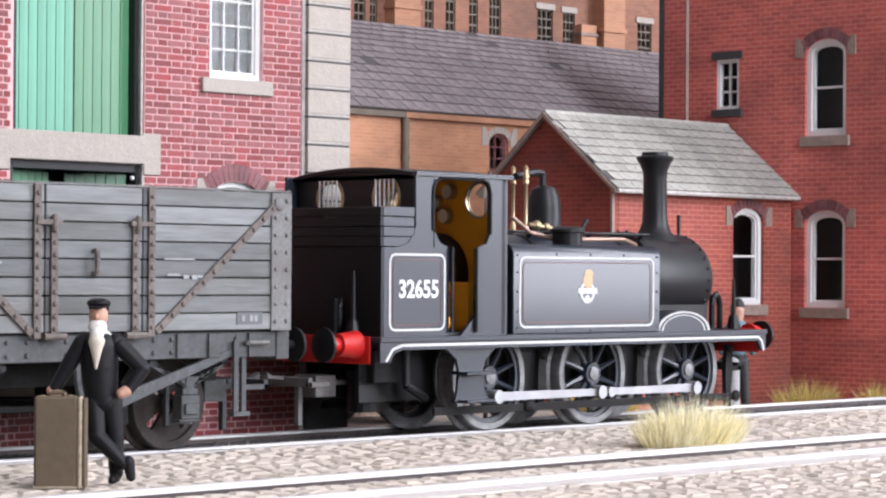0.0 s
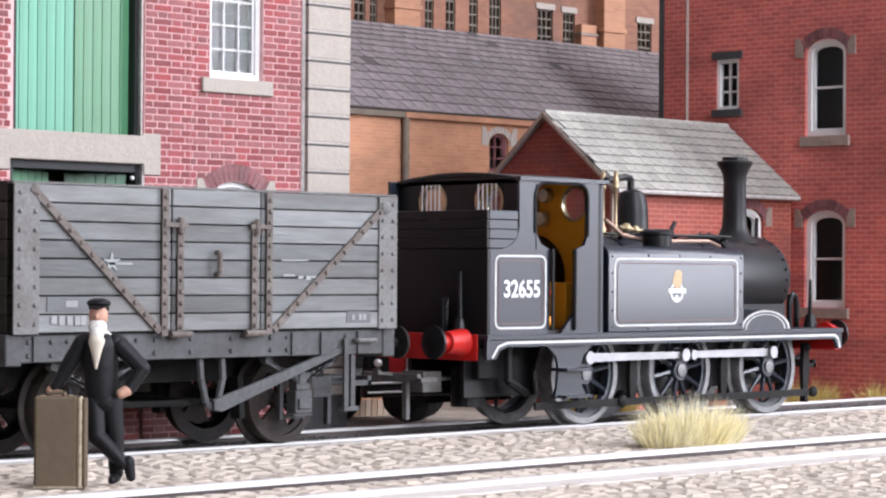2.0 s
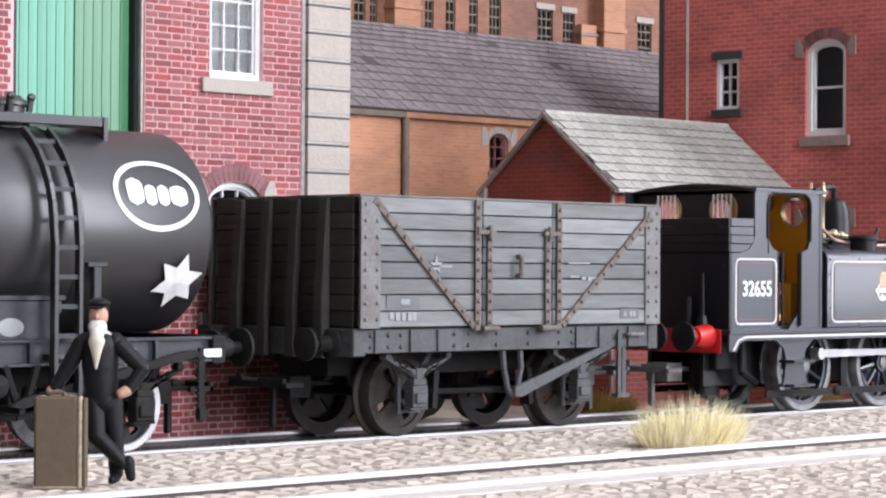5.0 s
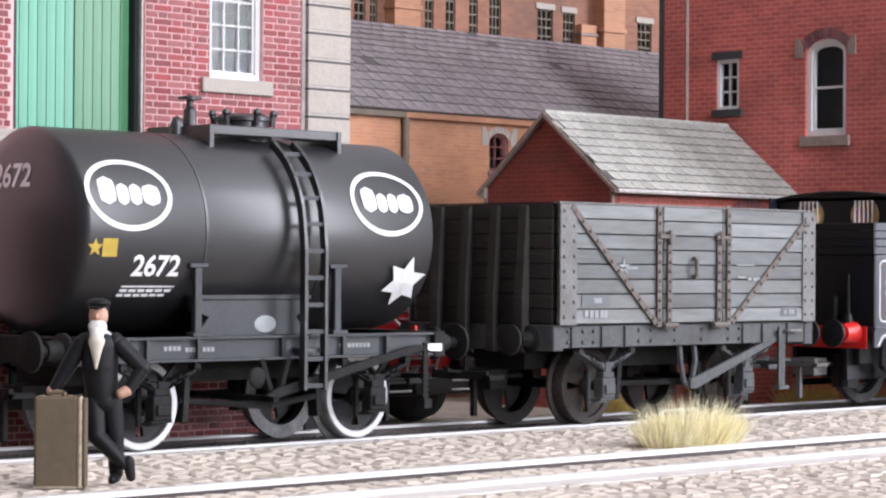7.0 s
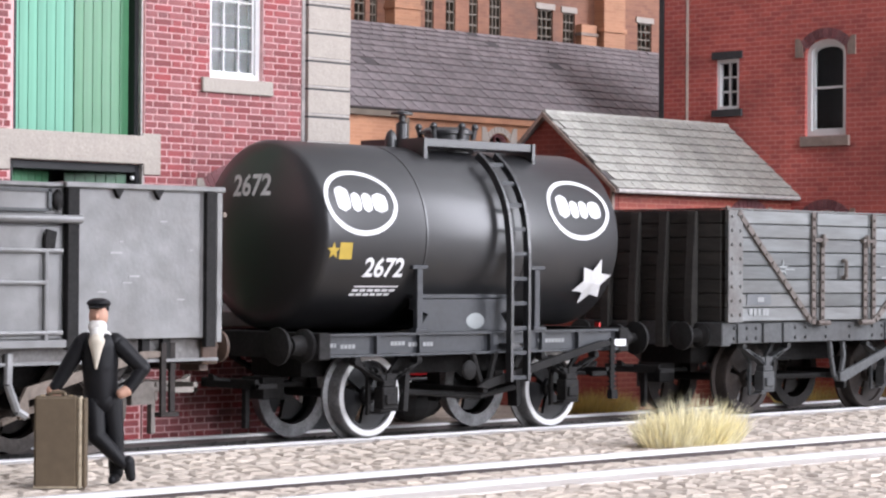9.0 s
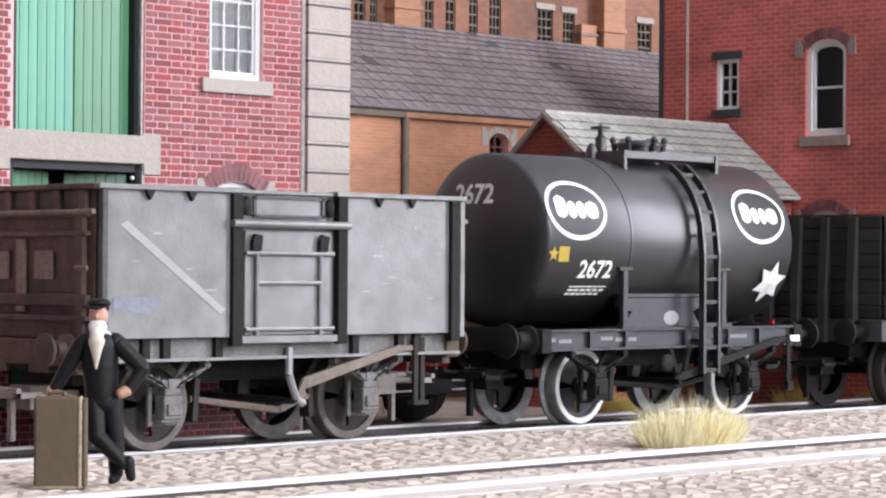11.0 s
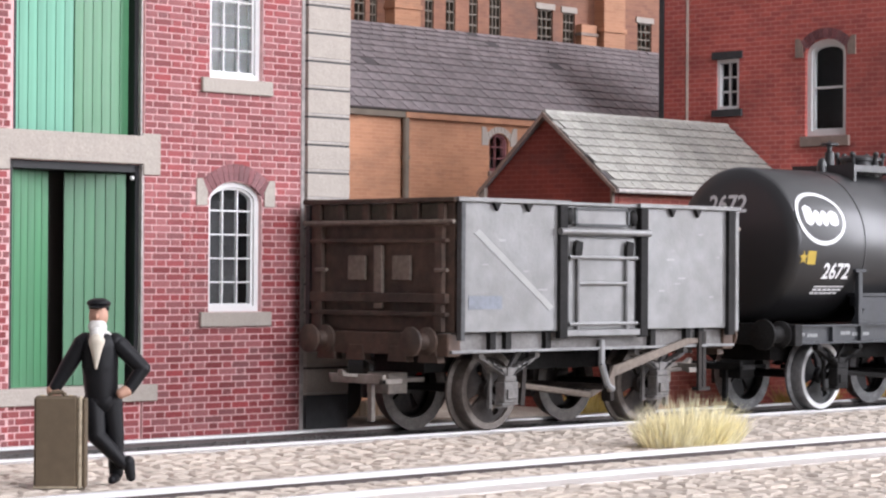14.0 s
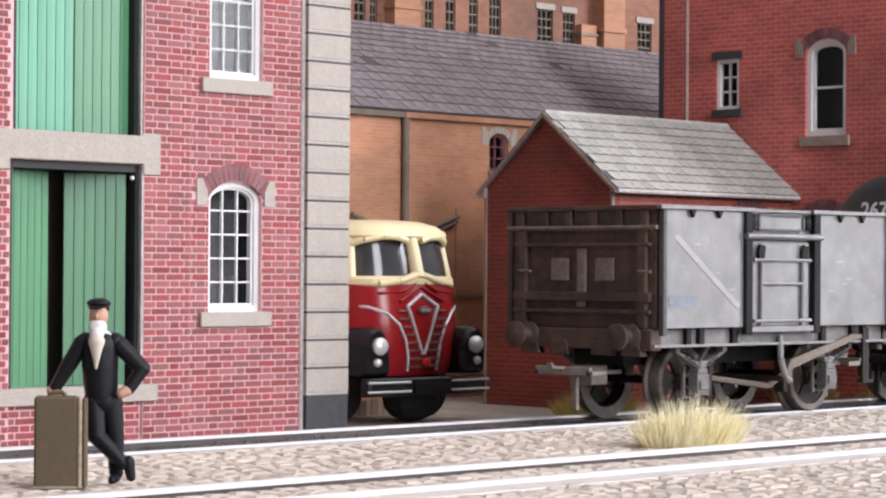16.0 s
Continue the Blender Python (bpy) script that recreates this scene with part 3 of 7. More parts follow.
def shed():
    w = thing("shed", "low red brick shed with a pale slate roof", "model building")
    ridge_y, ridge_z, eave = 65.0, 55.6, 41.4
    hole = (193.3, 203.9, 17.4, 37.9)
    bm = holed(N(), SX0 + 2, SX1 - 0.1, -3.6, eave, SY0, SY0 + 2.4, [hole])
    spandrels(bm, hole[0], hole[1], hole[3] - 3, hole[3], SY0, SY0 + 2.4)
    part("wall", bm, "shed", w)
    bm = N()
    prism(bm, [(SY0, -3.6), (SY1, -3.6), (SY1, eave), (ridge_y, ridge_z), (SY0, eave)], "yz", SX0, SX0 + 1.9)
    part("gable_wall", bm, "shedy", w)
    part("wall", box(N(), SX0 + 2, SX1 - 0.1, SY1 - 2, SY1, -3.6, eave), "shed", w)
    part("corner_strip", box(N(), SX0 - 0.25, SX0 + 0.45, SY0 - 0.3, SY0 + 0.25, -3.6, eave - 0.4), "sillstone", w)
    part("corner_strip", box(N(), SX0 - 0.25, SX0 + 0.2, SY1 - 0.3, SY1 + 0.4, -3.6, eave - 0.4), "sillstone", w)
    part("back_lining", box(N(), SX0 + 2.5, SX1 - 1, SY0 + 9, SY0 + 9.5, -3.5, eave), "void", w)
    part("kneeler", box(N(), SX0 - 0.8, SX0 + 1, SY1 - 0.2, SY1 + 1.6, 39.4, 41.6), "stone", w, bevel=0.1)
    sash_window(w, "x", hole[0], hole[1], hole[2], hole[3] - 3, hole[3], SY0, 1.8, 1, 2, frame_w=1.0, mat_sill="sillstone", sill=1.0)
    arch_stones(w, "x", hole[0], hole[1], hole[3] - 2.6, hole[3], SY0, 11, "archbrick", "sillstone", 2.2)
    # roof: two sloping boards, slates on the side towards the track
    x0, x1 = SX0 - 1.1, SX1 - 0.2
    ey, ez = SY0 - 2.0, eave - 1.3
    bm = N()
    prism(bm, [(ey, ez), (ridge_y, ridge_z + 0.4), (ridge_y, ridge_z + 1.0), (ey - 0.2, ez + 0.6)], "yz", x0, x1)
    roof = part("roof", bm, "underlay", w)
    part("roof", prism(N(), [(SY1 + 1.6, ez), (SY1 + 1.8, ez + 0.6), (ridge_y, ridge_z + 1.0), (ridge_y, ridge_z + 0.4)], "yz", x0, x1), "slate", w)
    dy, dz = ridge_y - ey, ridge_z + 1.0 - ez - 0.6
    slope, ang = math.hypot(dy, dz), math.degrees(math.atan2(dz, dy))
    rows, cols = 9, 20
    hgt, wid = slope / rows, (x1 - x0) / cols
    me = bpy.data.meshes.new("slate")
    bm = N()
    v = [(0.09, 0.0, 0.05), (wid - 0.09, 0.0, 0.05), (wid - 0.09, hgt - 0.22, 0.02), (0.09, hgt - 0.22, 0.02), (0.09, 0.0, 0.34), (wid - 0.09, 0.0, 0.34), (wid - 0.09, hgt - 0.22, 0.14), (0.09, hgt - 0.22, 0.14)]
    vs = [bm.verts.new(c) for c in v]
    for f in ((4, 5, 6, 7), (0, 1, 5, 4), (1, 2, 6, 5), (3, 0, 4, 7), (2, 3, 7, 6)):
        bm.faces.new([vs[i] for i in f])
    finish(bm)
    bm.to_mesh(me), bm.free()
    me.materials.append(M["tile"])
    rnd = random.Random(8)
    for r in range(rows):
        for c in range(cols):
            off = 0.5 * wid if r % 2 else 0.0
            half = r % 2 and c == cols - 1
            if half:
                off = 0.0
            d = r * hgt
            m = mm(x0 + c * wid + off, ey - 0.2 + d * dy / slope, ez + 0.6 + d * dz / slope, ang + rnd.uniform(-0.8, 0.8), 0, rnd.uniform(-0.6, 0.6))
            if half:
                # half slates close the staggered rows at both verges
                shared("slate", me, roof, m @ Matrix.Translation((0.5 * wid * S, 0, 0)) @ Matrix.Diagonal((0.5, 1, 1, 1)))
                shared("slate", me, roof, m @ Matrix.Translation((-(cols - 1) * wid * S, 0, 0)) @ Matrix.Diagonal((0.5, 1, 1, 1)))
            else:
                shared("slate", me, roof, m)
    part("ridge_tile", rod(N(), (x0, ridge_y, ridge_z + 0.9), (x1, ridge_y, ridge_z + 0.9), 0.7, seg=8), "tile", w)
    part("gutter", rod(N(), (x0, ey - 0.4, ez + 0.1), (x1 - 0.2, ey - 0.4, ez + 0.1), 0.45, seg=8), "kerb", w)
    bm = N()
    for a, b in (((ey, ez), (ridge_y, ridge_z + 0.5)), ((SY1 + 1.6, ez), (ridge_y, ridge_z + 0.5))):
        prism(bm, [(a[0], a[1] - 0.4), (a[0], a[1] + 0.5), (b[0], b[1] + 0.5), (b[0], b[1] - 0.4)], "yz", x0 - 0.35, x0 - 0.02)
    part("verge_board", bm, "sillstone", w)


def tall_building():
    w = thing("tall_building", "tall dark red brick card building with arched windows", "model building")
    X = 213.6
    big, low, small = (33.3, 43.9, 53.6, 74.4), (33.3, 43.9, 16.8, 37.7), (61.8, 68.1, 60.3, 71.5)
    bm = holed(N(), 19.6, 82.4, -3.6, 112, X, X + 2.4, [big, low, small], "y")
    for h in (big, low):
        spandrels(bm, h[0], h[1], h[3] - 3, h[3], X, X + 2.4, "y")
    part("wall", bm, "tall", w)
    part("wall", box(N(), X + 2.5, X + 60, 19.6, 22, -3.6, 112), "tallx", w)
    part("wall", box(N(), X + 2.5, X + 60, 80, 82.4, -3.6, 112), "tallx", w)
    part("wall", box(N(), X + 57.6, X + 60, 22.1, 79.9, -3.6, 112), "tall", w)
    part("roof", box(N(), X - 1, X + 61, 19, 83, 112, 113.5), "slate", w)
    part("pier", box(N(), X - 0.9, X, 76.2, 82.4, -3.6, 112), "tall", w)
    # shadow of the gap between the buildings, built as a dark strip
    part("corner_board", box(N(), X - 1.0, X - 0.1, 82.5, 83.9, -3.6, 112), "darkstone", w, "dark strip standing in for the shadow between the buildings")
    part("pier_edge", box(N(), X - 0.95, X - 0.02, 76.0, 76.2, -3.6, 112), "sillstone", w)
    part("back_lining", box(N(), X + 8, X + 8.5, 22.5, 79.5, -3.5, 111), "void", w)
    for h in (big, low):
        sash_window(w, "y", h[0], h[1], h[2], h[3] - 3, h[3], X, 1.8, 1, 2, frame_w=1.1, mat_sill="sillstone", sill=1.1)
        arch_stones(w, "y", h[0], h[1], h[3] - 2.6, h[3], X, 13, "archbrick", "sillstone", 2.3)
    y0, y1, z0, z1 = small
    part("lintel", box(N(), X - 0.4, X + 1, y0 - 1.0, y1 + 1.1, z1, z1 + 1.7), "darkstone", w, "dark stone lintel")
    part("sill", box(N(), X - 0.7, X + 1, y0 - 1.0, y1 + 0.9, z0 - 1.6, z0), "darkstone", w, "dark stone sill")
    bm = holed(N(), y0, y1, z0, z1, X + 0.3, X + 1.6, [(y0 + 0.8, y1 - 0.8, z0 + 0.8, z1 - 0.8)], "y")
    win = part("window", bm, "white", w, "small white six-pane window")
    bm = N()
    box(bm, X + 0.8, X + 1.4, (y0 + y1) / 2 - 0.22, (y0 + y1) / 2 + 0.22, z0 + 0.8, z1 - 0.8)
    for k in (1, 2):
        z = z0 + 0.8 + (z1 - z0 - 1.6) * k / 3
        box(bm, X + 0.85, X + 1.35, y0 + 0.8, y1 - 0.8, z - 0.2, z + 0.2)
    part("glazing_bar", bm, "white", win)
    pane = part("pane", box(N(), X + 1.42, X + 1.5, y0 + 0.8, y1 - 0.8, z0 + 0.8, z1 - 0.8), "glass", win)
    pane.visible_shadow = False


# ---------------- the works behind: orange brick and a long slate roof ----------------
def works():
    w = thing("works_building", "weathered orange brick works with a long slate roof behind the yard", "model building")
    Y = 105.0
    hole = (179.2, 185.4, 46.5, 55.0)
    bm = holed(N(), 105, 330, -3.6, 57.2, Y, Y + 2.5, [hole])
    spandrels(bm, hole[0], hole[1], hole[3] - 2.0, hole[3], Y, Y + 2.5)
    part("wall", bm, "orange", w)
    part("back_lining", box(N(), 108, 328, Y + 6, Y + 6.5, -3.5, 56), "void", w)
    sash_window(w, "x", hole[0], hole[1], hole[2], hole[3] - 2.0, hole[3], Y, 1.5, 2, 3, frame_w=0.5, mat_sill="sillstone", sill=0.5, sill_h=1.2, paint="archbrick", label="brown painted arched window")
    arch_stones(w, "x", hole[0], hole[1], hole[3] - 1.6, hole[3], Y, 9, "stone", "stone", 1.5, True)
    part("eaves_board", box(N(), 152.2, 330, Y - 1.2, Y - 0.02, 57.0, 58.6), "orange", w, "orange painted eaves board", bevel=0.1)
    part("eaves_board", box(N(), 105, 152, Y - 1.2, Y - 0.02, 57.0, 58.6), "bark", w, "weathered eaves board", bevel=0.1)
    part("drainpipe", rod(N(), (152.2, Y - 1.0, -3.6), (152.2, Y - 1.0, 57), 0.75, seg=8), "bark", w, "brown drainpipe")
    for z in (20, 34, 48):
        part("pipe_clip", rod(N(), (152.2, Y - 1.0, z), (152.2, Y - 1.0, z + 0.9), 0.95, seg=8), "bark", w)
    door = part("door", box(N(), 168.5, 178.5, Y - 0.35, Y - 0.02, -3.6, 38), "orange", w, "weathered boarded doorway")
    part("door_frame", box(N(), 177.6, 178.8, Y - 0.6, Y - 0.36, -3.6, 39), "bark", door)
    part("door_frame", box(N(), 168.2, 177.5, Y - 0.6, Y - 0.36, 18, 18.8), "bark", door)
    # low board fence along the wall's foot
    me = bpy.data.meshes.new("fence_board")
    bm = box(N(), 0.06, 1.5, -0.5, 0, 0, 3.3)
    finish(bm, 0.06)
    bm.to_mesh(me), bm.free()
    me.materials.append(M["wood"])
    fence = thing("fence", "low weathered wooden board fence at the wall's foot", "fence", mm(80, 68.0, -3.6))
    part("rail", box(N(), 0, 39, 0.05, 0.6, 1.8, 2.5), "wood", fence)
    rnd = random.Random(6)
    for k in range(25):
        shared("board", me, fence, mm(k * 1.56, 0, rnd.uniform(-0.4, 0.0)))
    # leaning timbers over the doorway
    part("brace", rod(N(), (158.5, Y - 1, 32.6), (168.6, Y - 1, 36.2), 0.45, seg=6), "bark", w)
    part("brace", rod(N(), (158.5, Y - 1, 31.4), (168.2, Y - 1, 34.9), 0.35, seg=6), "bark", w)
    part("brace", rod(N(), (136.5, Y - 1, 36.0), (143.5, Y - 1, 33.6), 0.5, seg=6), "bark", w)
    # roof
    y0, z0, y1, z1 = Y - 1.6, 58.6, 135.0, 81.3
    roof = part("roof", prism(N(), [(y0, z0), (y1, z1), (y1, z1 - 1), (y0 + 0.5, z0 - 0.4)], "yz", 105, 330), "underlay", w)
    dy, dz = y1 - y0, z1 - z0
    slope, ang = math.hypot(dy, dz), math.atan2(dz, dy)
    # the courses grow smaller towards the ridge
    rows, wid = 13, 3.5
    sizes = [1.45 - 0.75 * r / (rows - 1) for r in range(rows)]
    sizes = [q * slope / sum(sizes) for q in sizes]
    rnd = random.Random(4)
    ca, sa = math.cos(ang), math.sin(ang)
    verts, faces, singles = [], [], 0
    for r in range(rows):
        x = 107 + (wid / 2 if r % 2 else 0)
        hgt, base = sizes[r], sum(sizes[:r])
        while x < 312:
            if rnd.random() < 0.012:
                x += wid
                continue
            a, b, lift, drop = x + 0.12, x + wid - rnd.uniform(0.08, 0.25), rnd.uniform(0.2, 0.32), rnd.uniform(0.0, 0.22)
            loc = [(a, drop, 0.05), (b, drop, 0.05), (b, drop, lift), (a, drop, lift), (b, hgt - 0.12, 0.08), (a, hgt - 0.12, 0.08)]
            pts = [(u, y0 + (base + d) * ca - h * sa, z0 + (base + d) * sa + h * ca) for u, d, h in loc]
            fs = [(0, 1, 2, 3), (3, 2, 4, 5), (1, 4, 2), (0, 3, 5)]
            if r < 7 and 132 < x < 262 and singles < 295:
                singles += 1
                me = bpy.data.meshes.new("slate")
                o = pts[0]
                me.from_pydata([tuple((q[i] - o[i]) * S for i in range(3)) for q in pts], [], fs)
                me.materials.append(M["slate_one"])
                shared("slate", me, roof, mm(*o))
            else:
                n = len(verts)
                verts += pts
                faces += [tuple(i + n for i in f) for f in fs]
            x += wid
    quick("slates", verts, faces, "slate", roof, kind="stuff")
    # taller range behind with small windows
    t = thing("far_works", "taller orange brick works range with small paned windows", "model building")
    Y2, holes = 150.0, []
    for x, wd, top in ((179.6, 3.6, 93.0), (184.7, 2.4, 93.0), (203.1, 3.0, 93.0), (210.3, 3.4, 93.5), (218.5, 3.2, 93.5), (225.8, 4.3, 93.5), (243.6, 5.8, 91.5), (253.3, 4.6, 91.3), (283.1, 5.9, 91.0)):
        holes.append((x, x + wd, 80.0, top))
    bm = holed(N(), 105, 360, -3.6, 125, Y2, Y2 + 2.5, holes)
    bmesh.ops.remove_doubles(bm, verts=bm.verts, dist=1e-4)
    part("wall", bm, "faded", t)
    part("back_lining", box(N(), 108, 358, Y2 + 5, Y2 + 5.5, 70, 110), "void", t)
    for a, b, c, d in holes:
        n = 3 if b - a > 4 else 2
        win = part("window", holed(N(), a, b, c, d, Y2 + 0.4, Y2 + 1.2, [(a + 0.3 + k * (b - a - 0.3) / n, a + (k + 1) * (b - a - 0.3) / n, c + 0.4 + r * (d - c - 0.4) / 5, c + (r + 1) * (d - c - 0.4) / 5) for k in range(n) for r in range(5)]), "bark", t)
        part("sill", box(N(), a - 0.6, b + 0.6, Y2 - 0.5, Y2 + 0.4, c - 1.0, c), "sillstone", win)
        part("lintel", box(N(), a - 0.7, b + 0.7, Y2 - 0.3, Y2 + 0.4, d, d + 1.5), "stone", win, "pale stone lintel")
        pane = part("pane", box(N(), a, b, Y2 + 1.22, Y2 + 1.3, c, d), "glass", win)
        pane.visible_shadow = False
    for x, wd, z in ((189.6, 8.6, 78.5), (265.6, 8.4, 78.5)):
        part("chimney_stack", box(N(), x, x + wd, Y2 - 3.5, Y2 - 0.05, z, 100), "orange", t, "square orange brick stack")
        part("stack_band", box(N(), x - 0.4, x + wd + 0.4, Y2 - 3.9, Y2 - 0.06, z + 8.5, z + 9.6), "orange", t)
    part("buttress", box(N(), 258.4, 264.4, Y2 - 2.0, Y2 - 0.05, 78, 88.5), "orange", t, "low orange brick buttress")
    part("stack_band", box(N(), 258.0, 264.8, Y2 - 2.3, Y2 - 0.06, 85.6, 86.4), "sillstone", t)


room()
layout_table()
ground()
shed()
tall_building()
works()
WAREHOUSE, WAREHOUSE_WALL = warehouse()


# ---------------- materials of the train, the lorry and the figures ----------------
M.update(
    wagon_grey=material("weathered_grey_plank", (0.190, 0.205, 0.208), 0.55, color2=(0.095, 0.092, 0.086), scale=80, stretch=(0.25, 1, 1.6), vary=0.34, rand="object", fine=0.14, bump=0.25),
    # wagon ends and inside: plank colour darkened to hold their shade
    wagon_end=material("shaded_plank", (0.036, 0.032, 0.027), 0.8, color2=(0.018, 0.016, 0.014), scale=120, stretch=(1, 0.3, 1.4), vary=0.2, rand="object", fine=0.2, bump=0.3),
    iron=material("grey_ironwork", (0.175, 0.18, 0.178), 0.6, color2=(0.115, 0.105, 0.098), scale=220, fine=0.2),
    rustiron=material("rust_stained_ironwork", (0.165, 0.145, 0.130), 0.7, color2=(0.10, 0.080, 0.070), scale=260, fine=0.25),
    solebar=material("grey_solebar", (0.082, 0.087, 0.090), 0.6, color2=(0.045, 0.045, 0.046), scale=160, fine=0.2),
    under=material("dirty_underframe", (0.020, 0.019, 0.019), 0.65, color2=(0.010, 0.0095, 0.009), scale=200, fine=0.3, spec=0.2),
    grime=material("brown_track_dirt", (0.046, 0.036, 0.031), 0.65, color2=(0.017, 0.014, 0.013), scale=180, fine=0.25, spec=0.3),
    steel_side=material("weathered_grey_steel", (0.225, 0.228, 0.230), 0.36, color2=(0.115, 0.110, 0.105), scale=42, fine=0.16, bump=0.1, spec=0.8),
    steel_end=material("rusty_dark_steel", (0.130, 0.078, 0.055), 0.65, color2=(0.036, 0.027, 0.022), scale=70, fine=0.25, bump=0.3),
    endplate=material("dusty_plate", (0.200, 0.165, 0.135), 0.7, color2=(0.120, 0.095, 0.078), scale=150, fine=0.2),
    tank_frame=material("dark_tank_frame", (0.038, 0.041, 0.047), 0.45, color2=(0.026, 0.028, 0.031), scale=160, fine=0.15),
    tank=material("satin_black_tank", (0.007, 0.007, 0.008), 0.52, color2=(0.005, 0.005, 0.006), scale=60, spec=0.65, ior=1.5, coat=0.55),
    loco=material("satin_black_loco", (0.013, 0.018, 0.030), 0.36, color2=(0.009, 0.013, 0.022), scale=60, spec=0.75),
    smoke=material("matt_black_smokebox", (0.010, 0.010, 0.011), 0.42, color2=(0.007, 0.007, 0.008), scale=90, spec=0.35),
    wheel_grey=material("steel_tyre", (0.27, 0.27, 0.275), 0.42, 0.35, color2=(0.11, 0.108, 0.106), scale=420, fine=0.2),
    wheel_bright=material("bright_tyre", (0.62, 0.62, 0.62), 0.35, 0.3, color2=(0.50, 0.50, 0.50), scale=160),
    rodsteel=material("polished_rod", (0.42, 0.42, 0.44), 0.4, 0.8, color2=(0.30, 0.30, 0.31), scale=150),
    red=material("buffer_red", (0.55, 0.018, 0.015), 0.4, color2=(0.46, 0.014, 0.012), scale=90),
    line=material("pale_lining", (0.66, 0.66, 0.64), 0.5),
    redline=material("red_lining", (0.15, 0.07, 0.065), 0.5),
    tan=material("cab_ochre", (0.88, 0.46, 0.035), 0.55, color2=(0.76, 0.38, 0.03), scale=80),
    brass=material("brass", (0.52, 0.41, 0.25), 0.42, 0.9),
    copper=material("copper_pipe", (0.40, 0.27, 0.21), 0.45, 0.8),
    gold=material("crest_gold", (0.62, 0.42, 0.24), 0.5),
    decal=material("white_decal", (0.80, 0.80, 0.80), 0.5),
    chalk=material("faded_chalk", (0.33, 0.35, 0.35), 0.8),
    bluepanel=material("faded_blue_panel", (0.20, 0.22, 0.26), 0.6, color2=(0.16, 0.17, 0.19), scale=140, fine=0.15),
    stripe=material("faded_stripe", (0.37, 0.37, 0.36), 0.7, color2=(0.25, 0.25, 0.245), scale=140),
    dimdecal=material("dim_lettering", (0.30, 0.31, 0.31), 0.6),
    darkpanel=material("dark_number_panel", (0.135, 0.142, 0.150), 0.6),
    yellow=material("yellow_mark", (0.48, 0.34, 0.05), 0.5),
    maroon=material("gloss_maroon", (0.28, 0.012, 0.014), 0.22, color2=(0.24, 0.010, 0.012), scale=60),
    cream=material("gloss_cream", (0.74, 0.64, 0.38), 0.28, color2=(0.68, 0.58, 0.34), scale=60),
    dust=material("dusty_grey_ironwork", (0.205, 0.20, 0.195), 0.6, color2=(0.105, 0.095, 0.088), scale=200, fine=0.2),
    rust_tyre=material("rust_stained_tyre", (0.15, 0.128, 0.112), 0.45, 0.25, color2=(0.060, 0.048, 0.041), scale=300, fine=0.2),
    pale_iron=material("pale_dusty_coupling", (0.30, 0.27, 0.24), 0.6, color2=(0.19, 0.165, 0.145), scale=160, fine=0.15),
    olive=material("olive_brown_panel", (0.075, 0.066, 0.048), 0.7, color2=(0.042, 0.036, 0.027), scale=140, fine=0.2),
    post=material("pale_grey_post", (0.36, 0.37, 0.37), 0.7, color2=(0.27, 0.27, 0.27), scale=160, fine=0.15),
    straw_dull=material("dull_static_grass", (0.60, 0.45, 0.09), 0.8, color2=(0.46, 0.34, 0.07), scale=200, vary=0.25, rand="island"),
    lorry_glass=material("lorry_window", (0.075, 0.075, 0.075), 0.12, color2=(0.03, 0.03, 0.03), scale=40, spec=0.6),
    chrome=material("chrome_trim", (0.82, 0.82, 0.82), 0.3, 0.35),
    gloss=material("gloss_black", (0.012, 0.012, 0.013), 0.2),
    rubber=material("rubber_tyre", (0.016, 0.016, 0.016), 0.8),
    glow=material("orange_knob", (0.90, 0.36, 0.03), 0.4),
    fire=material("warm_red_knob", (0.60, 0.10, 0.03), 0.4),
    case=material("brown_suitcase_card", (0.120, 0.088, 0.054), 0.7, color2=(0.095, 0.070, 0.042), scale=90, fine=0.1),
    caseedge=material("tan_suitcase_edge", (0.40, 0.34, 0.25), 0.7, color2=(0.26, 0.21, 0.14), scale=250, fine=0.2),
)


# ---------------- how far the train has gone (millimetres, by seconds) ----------------
TRAVEL = [(0.0, -53.4), (0.5, -51.4), (1.0, -45.6), (1.5, -40.3), (2.0, -32.6), (2.5, -23.9), (3.0, -14.3), (3.5, -4.0), (4.0, 4.9), (6.3, 53.9), (6.5, 57.8), (7.0, 68.2), (7.5, 78.8), (8.0, 89.4), (8.5, 100.6), (9.0, 109.9), (11.5, 167.8), (12.0, 178.6), (12.5, 190.3), (13.0, 200.5), (13.5, 210.5), (14.0, 221.1), (14.5, 231.9), (15.0, 243.6), (15.5, 254.9), (16.0, 267.9)]


def travelled(t):
    """A smooth curve through TRAVEL."""
    n = len(TRAVEL)
    k = max(i for i in range(n - 1) if TRAVEL[i][0] <= t + 1e-9)
    (t0, a), (t1, b) = TRAVEL[k], TRAVEL[k + 1]
    def slope(i):
        i0, i1 = max(i - 1, 0), min(i + 1, n - 1)
        return (TRAVEL[i1][1] - TRAVEL[i0][1]) / (TRAVEL[i1][0] - TRAVEL[i0][0])
    h = t1 - t0
    u = (t - t0) / h
    return a * (2 * u**3 - 3 * u**2 + 1) + slope(k) * h * (u**3 - 2 * u**2 + u) + b * (3 * u**2 - 2 * u**3) + slope(k + 1) * h * (u**3 - u**2)


VEHICLES, WHEELS, RODS = [], [], []


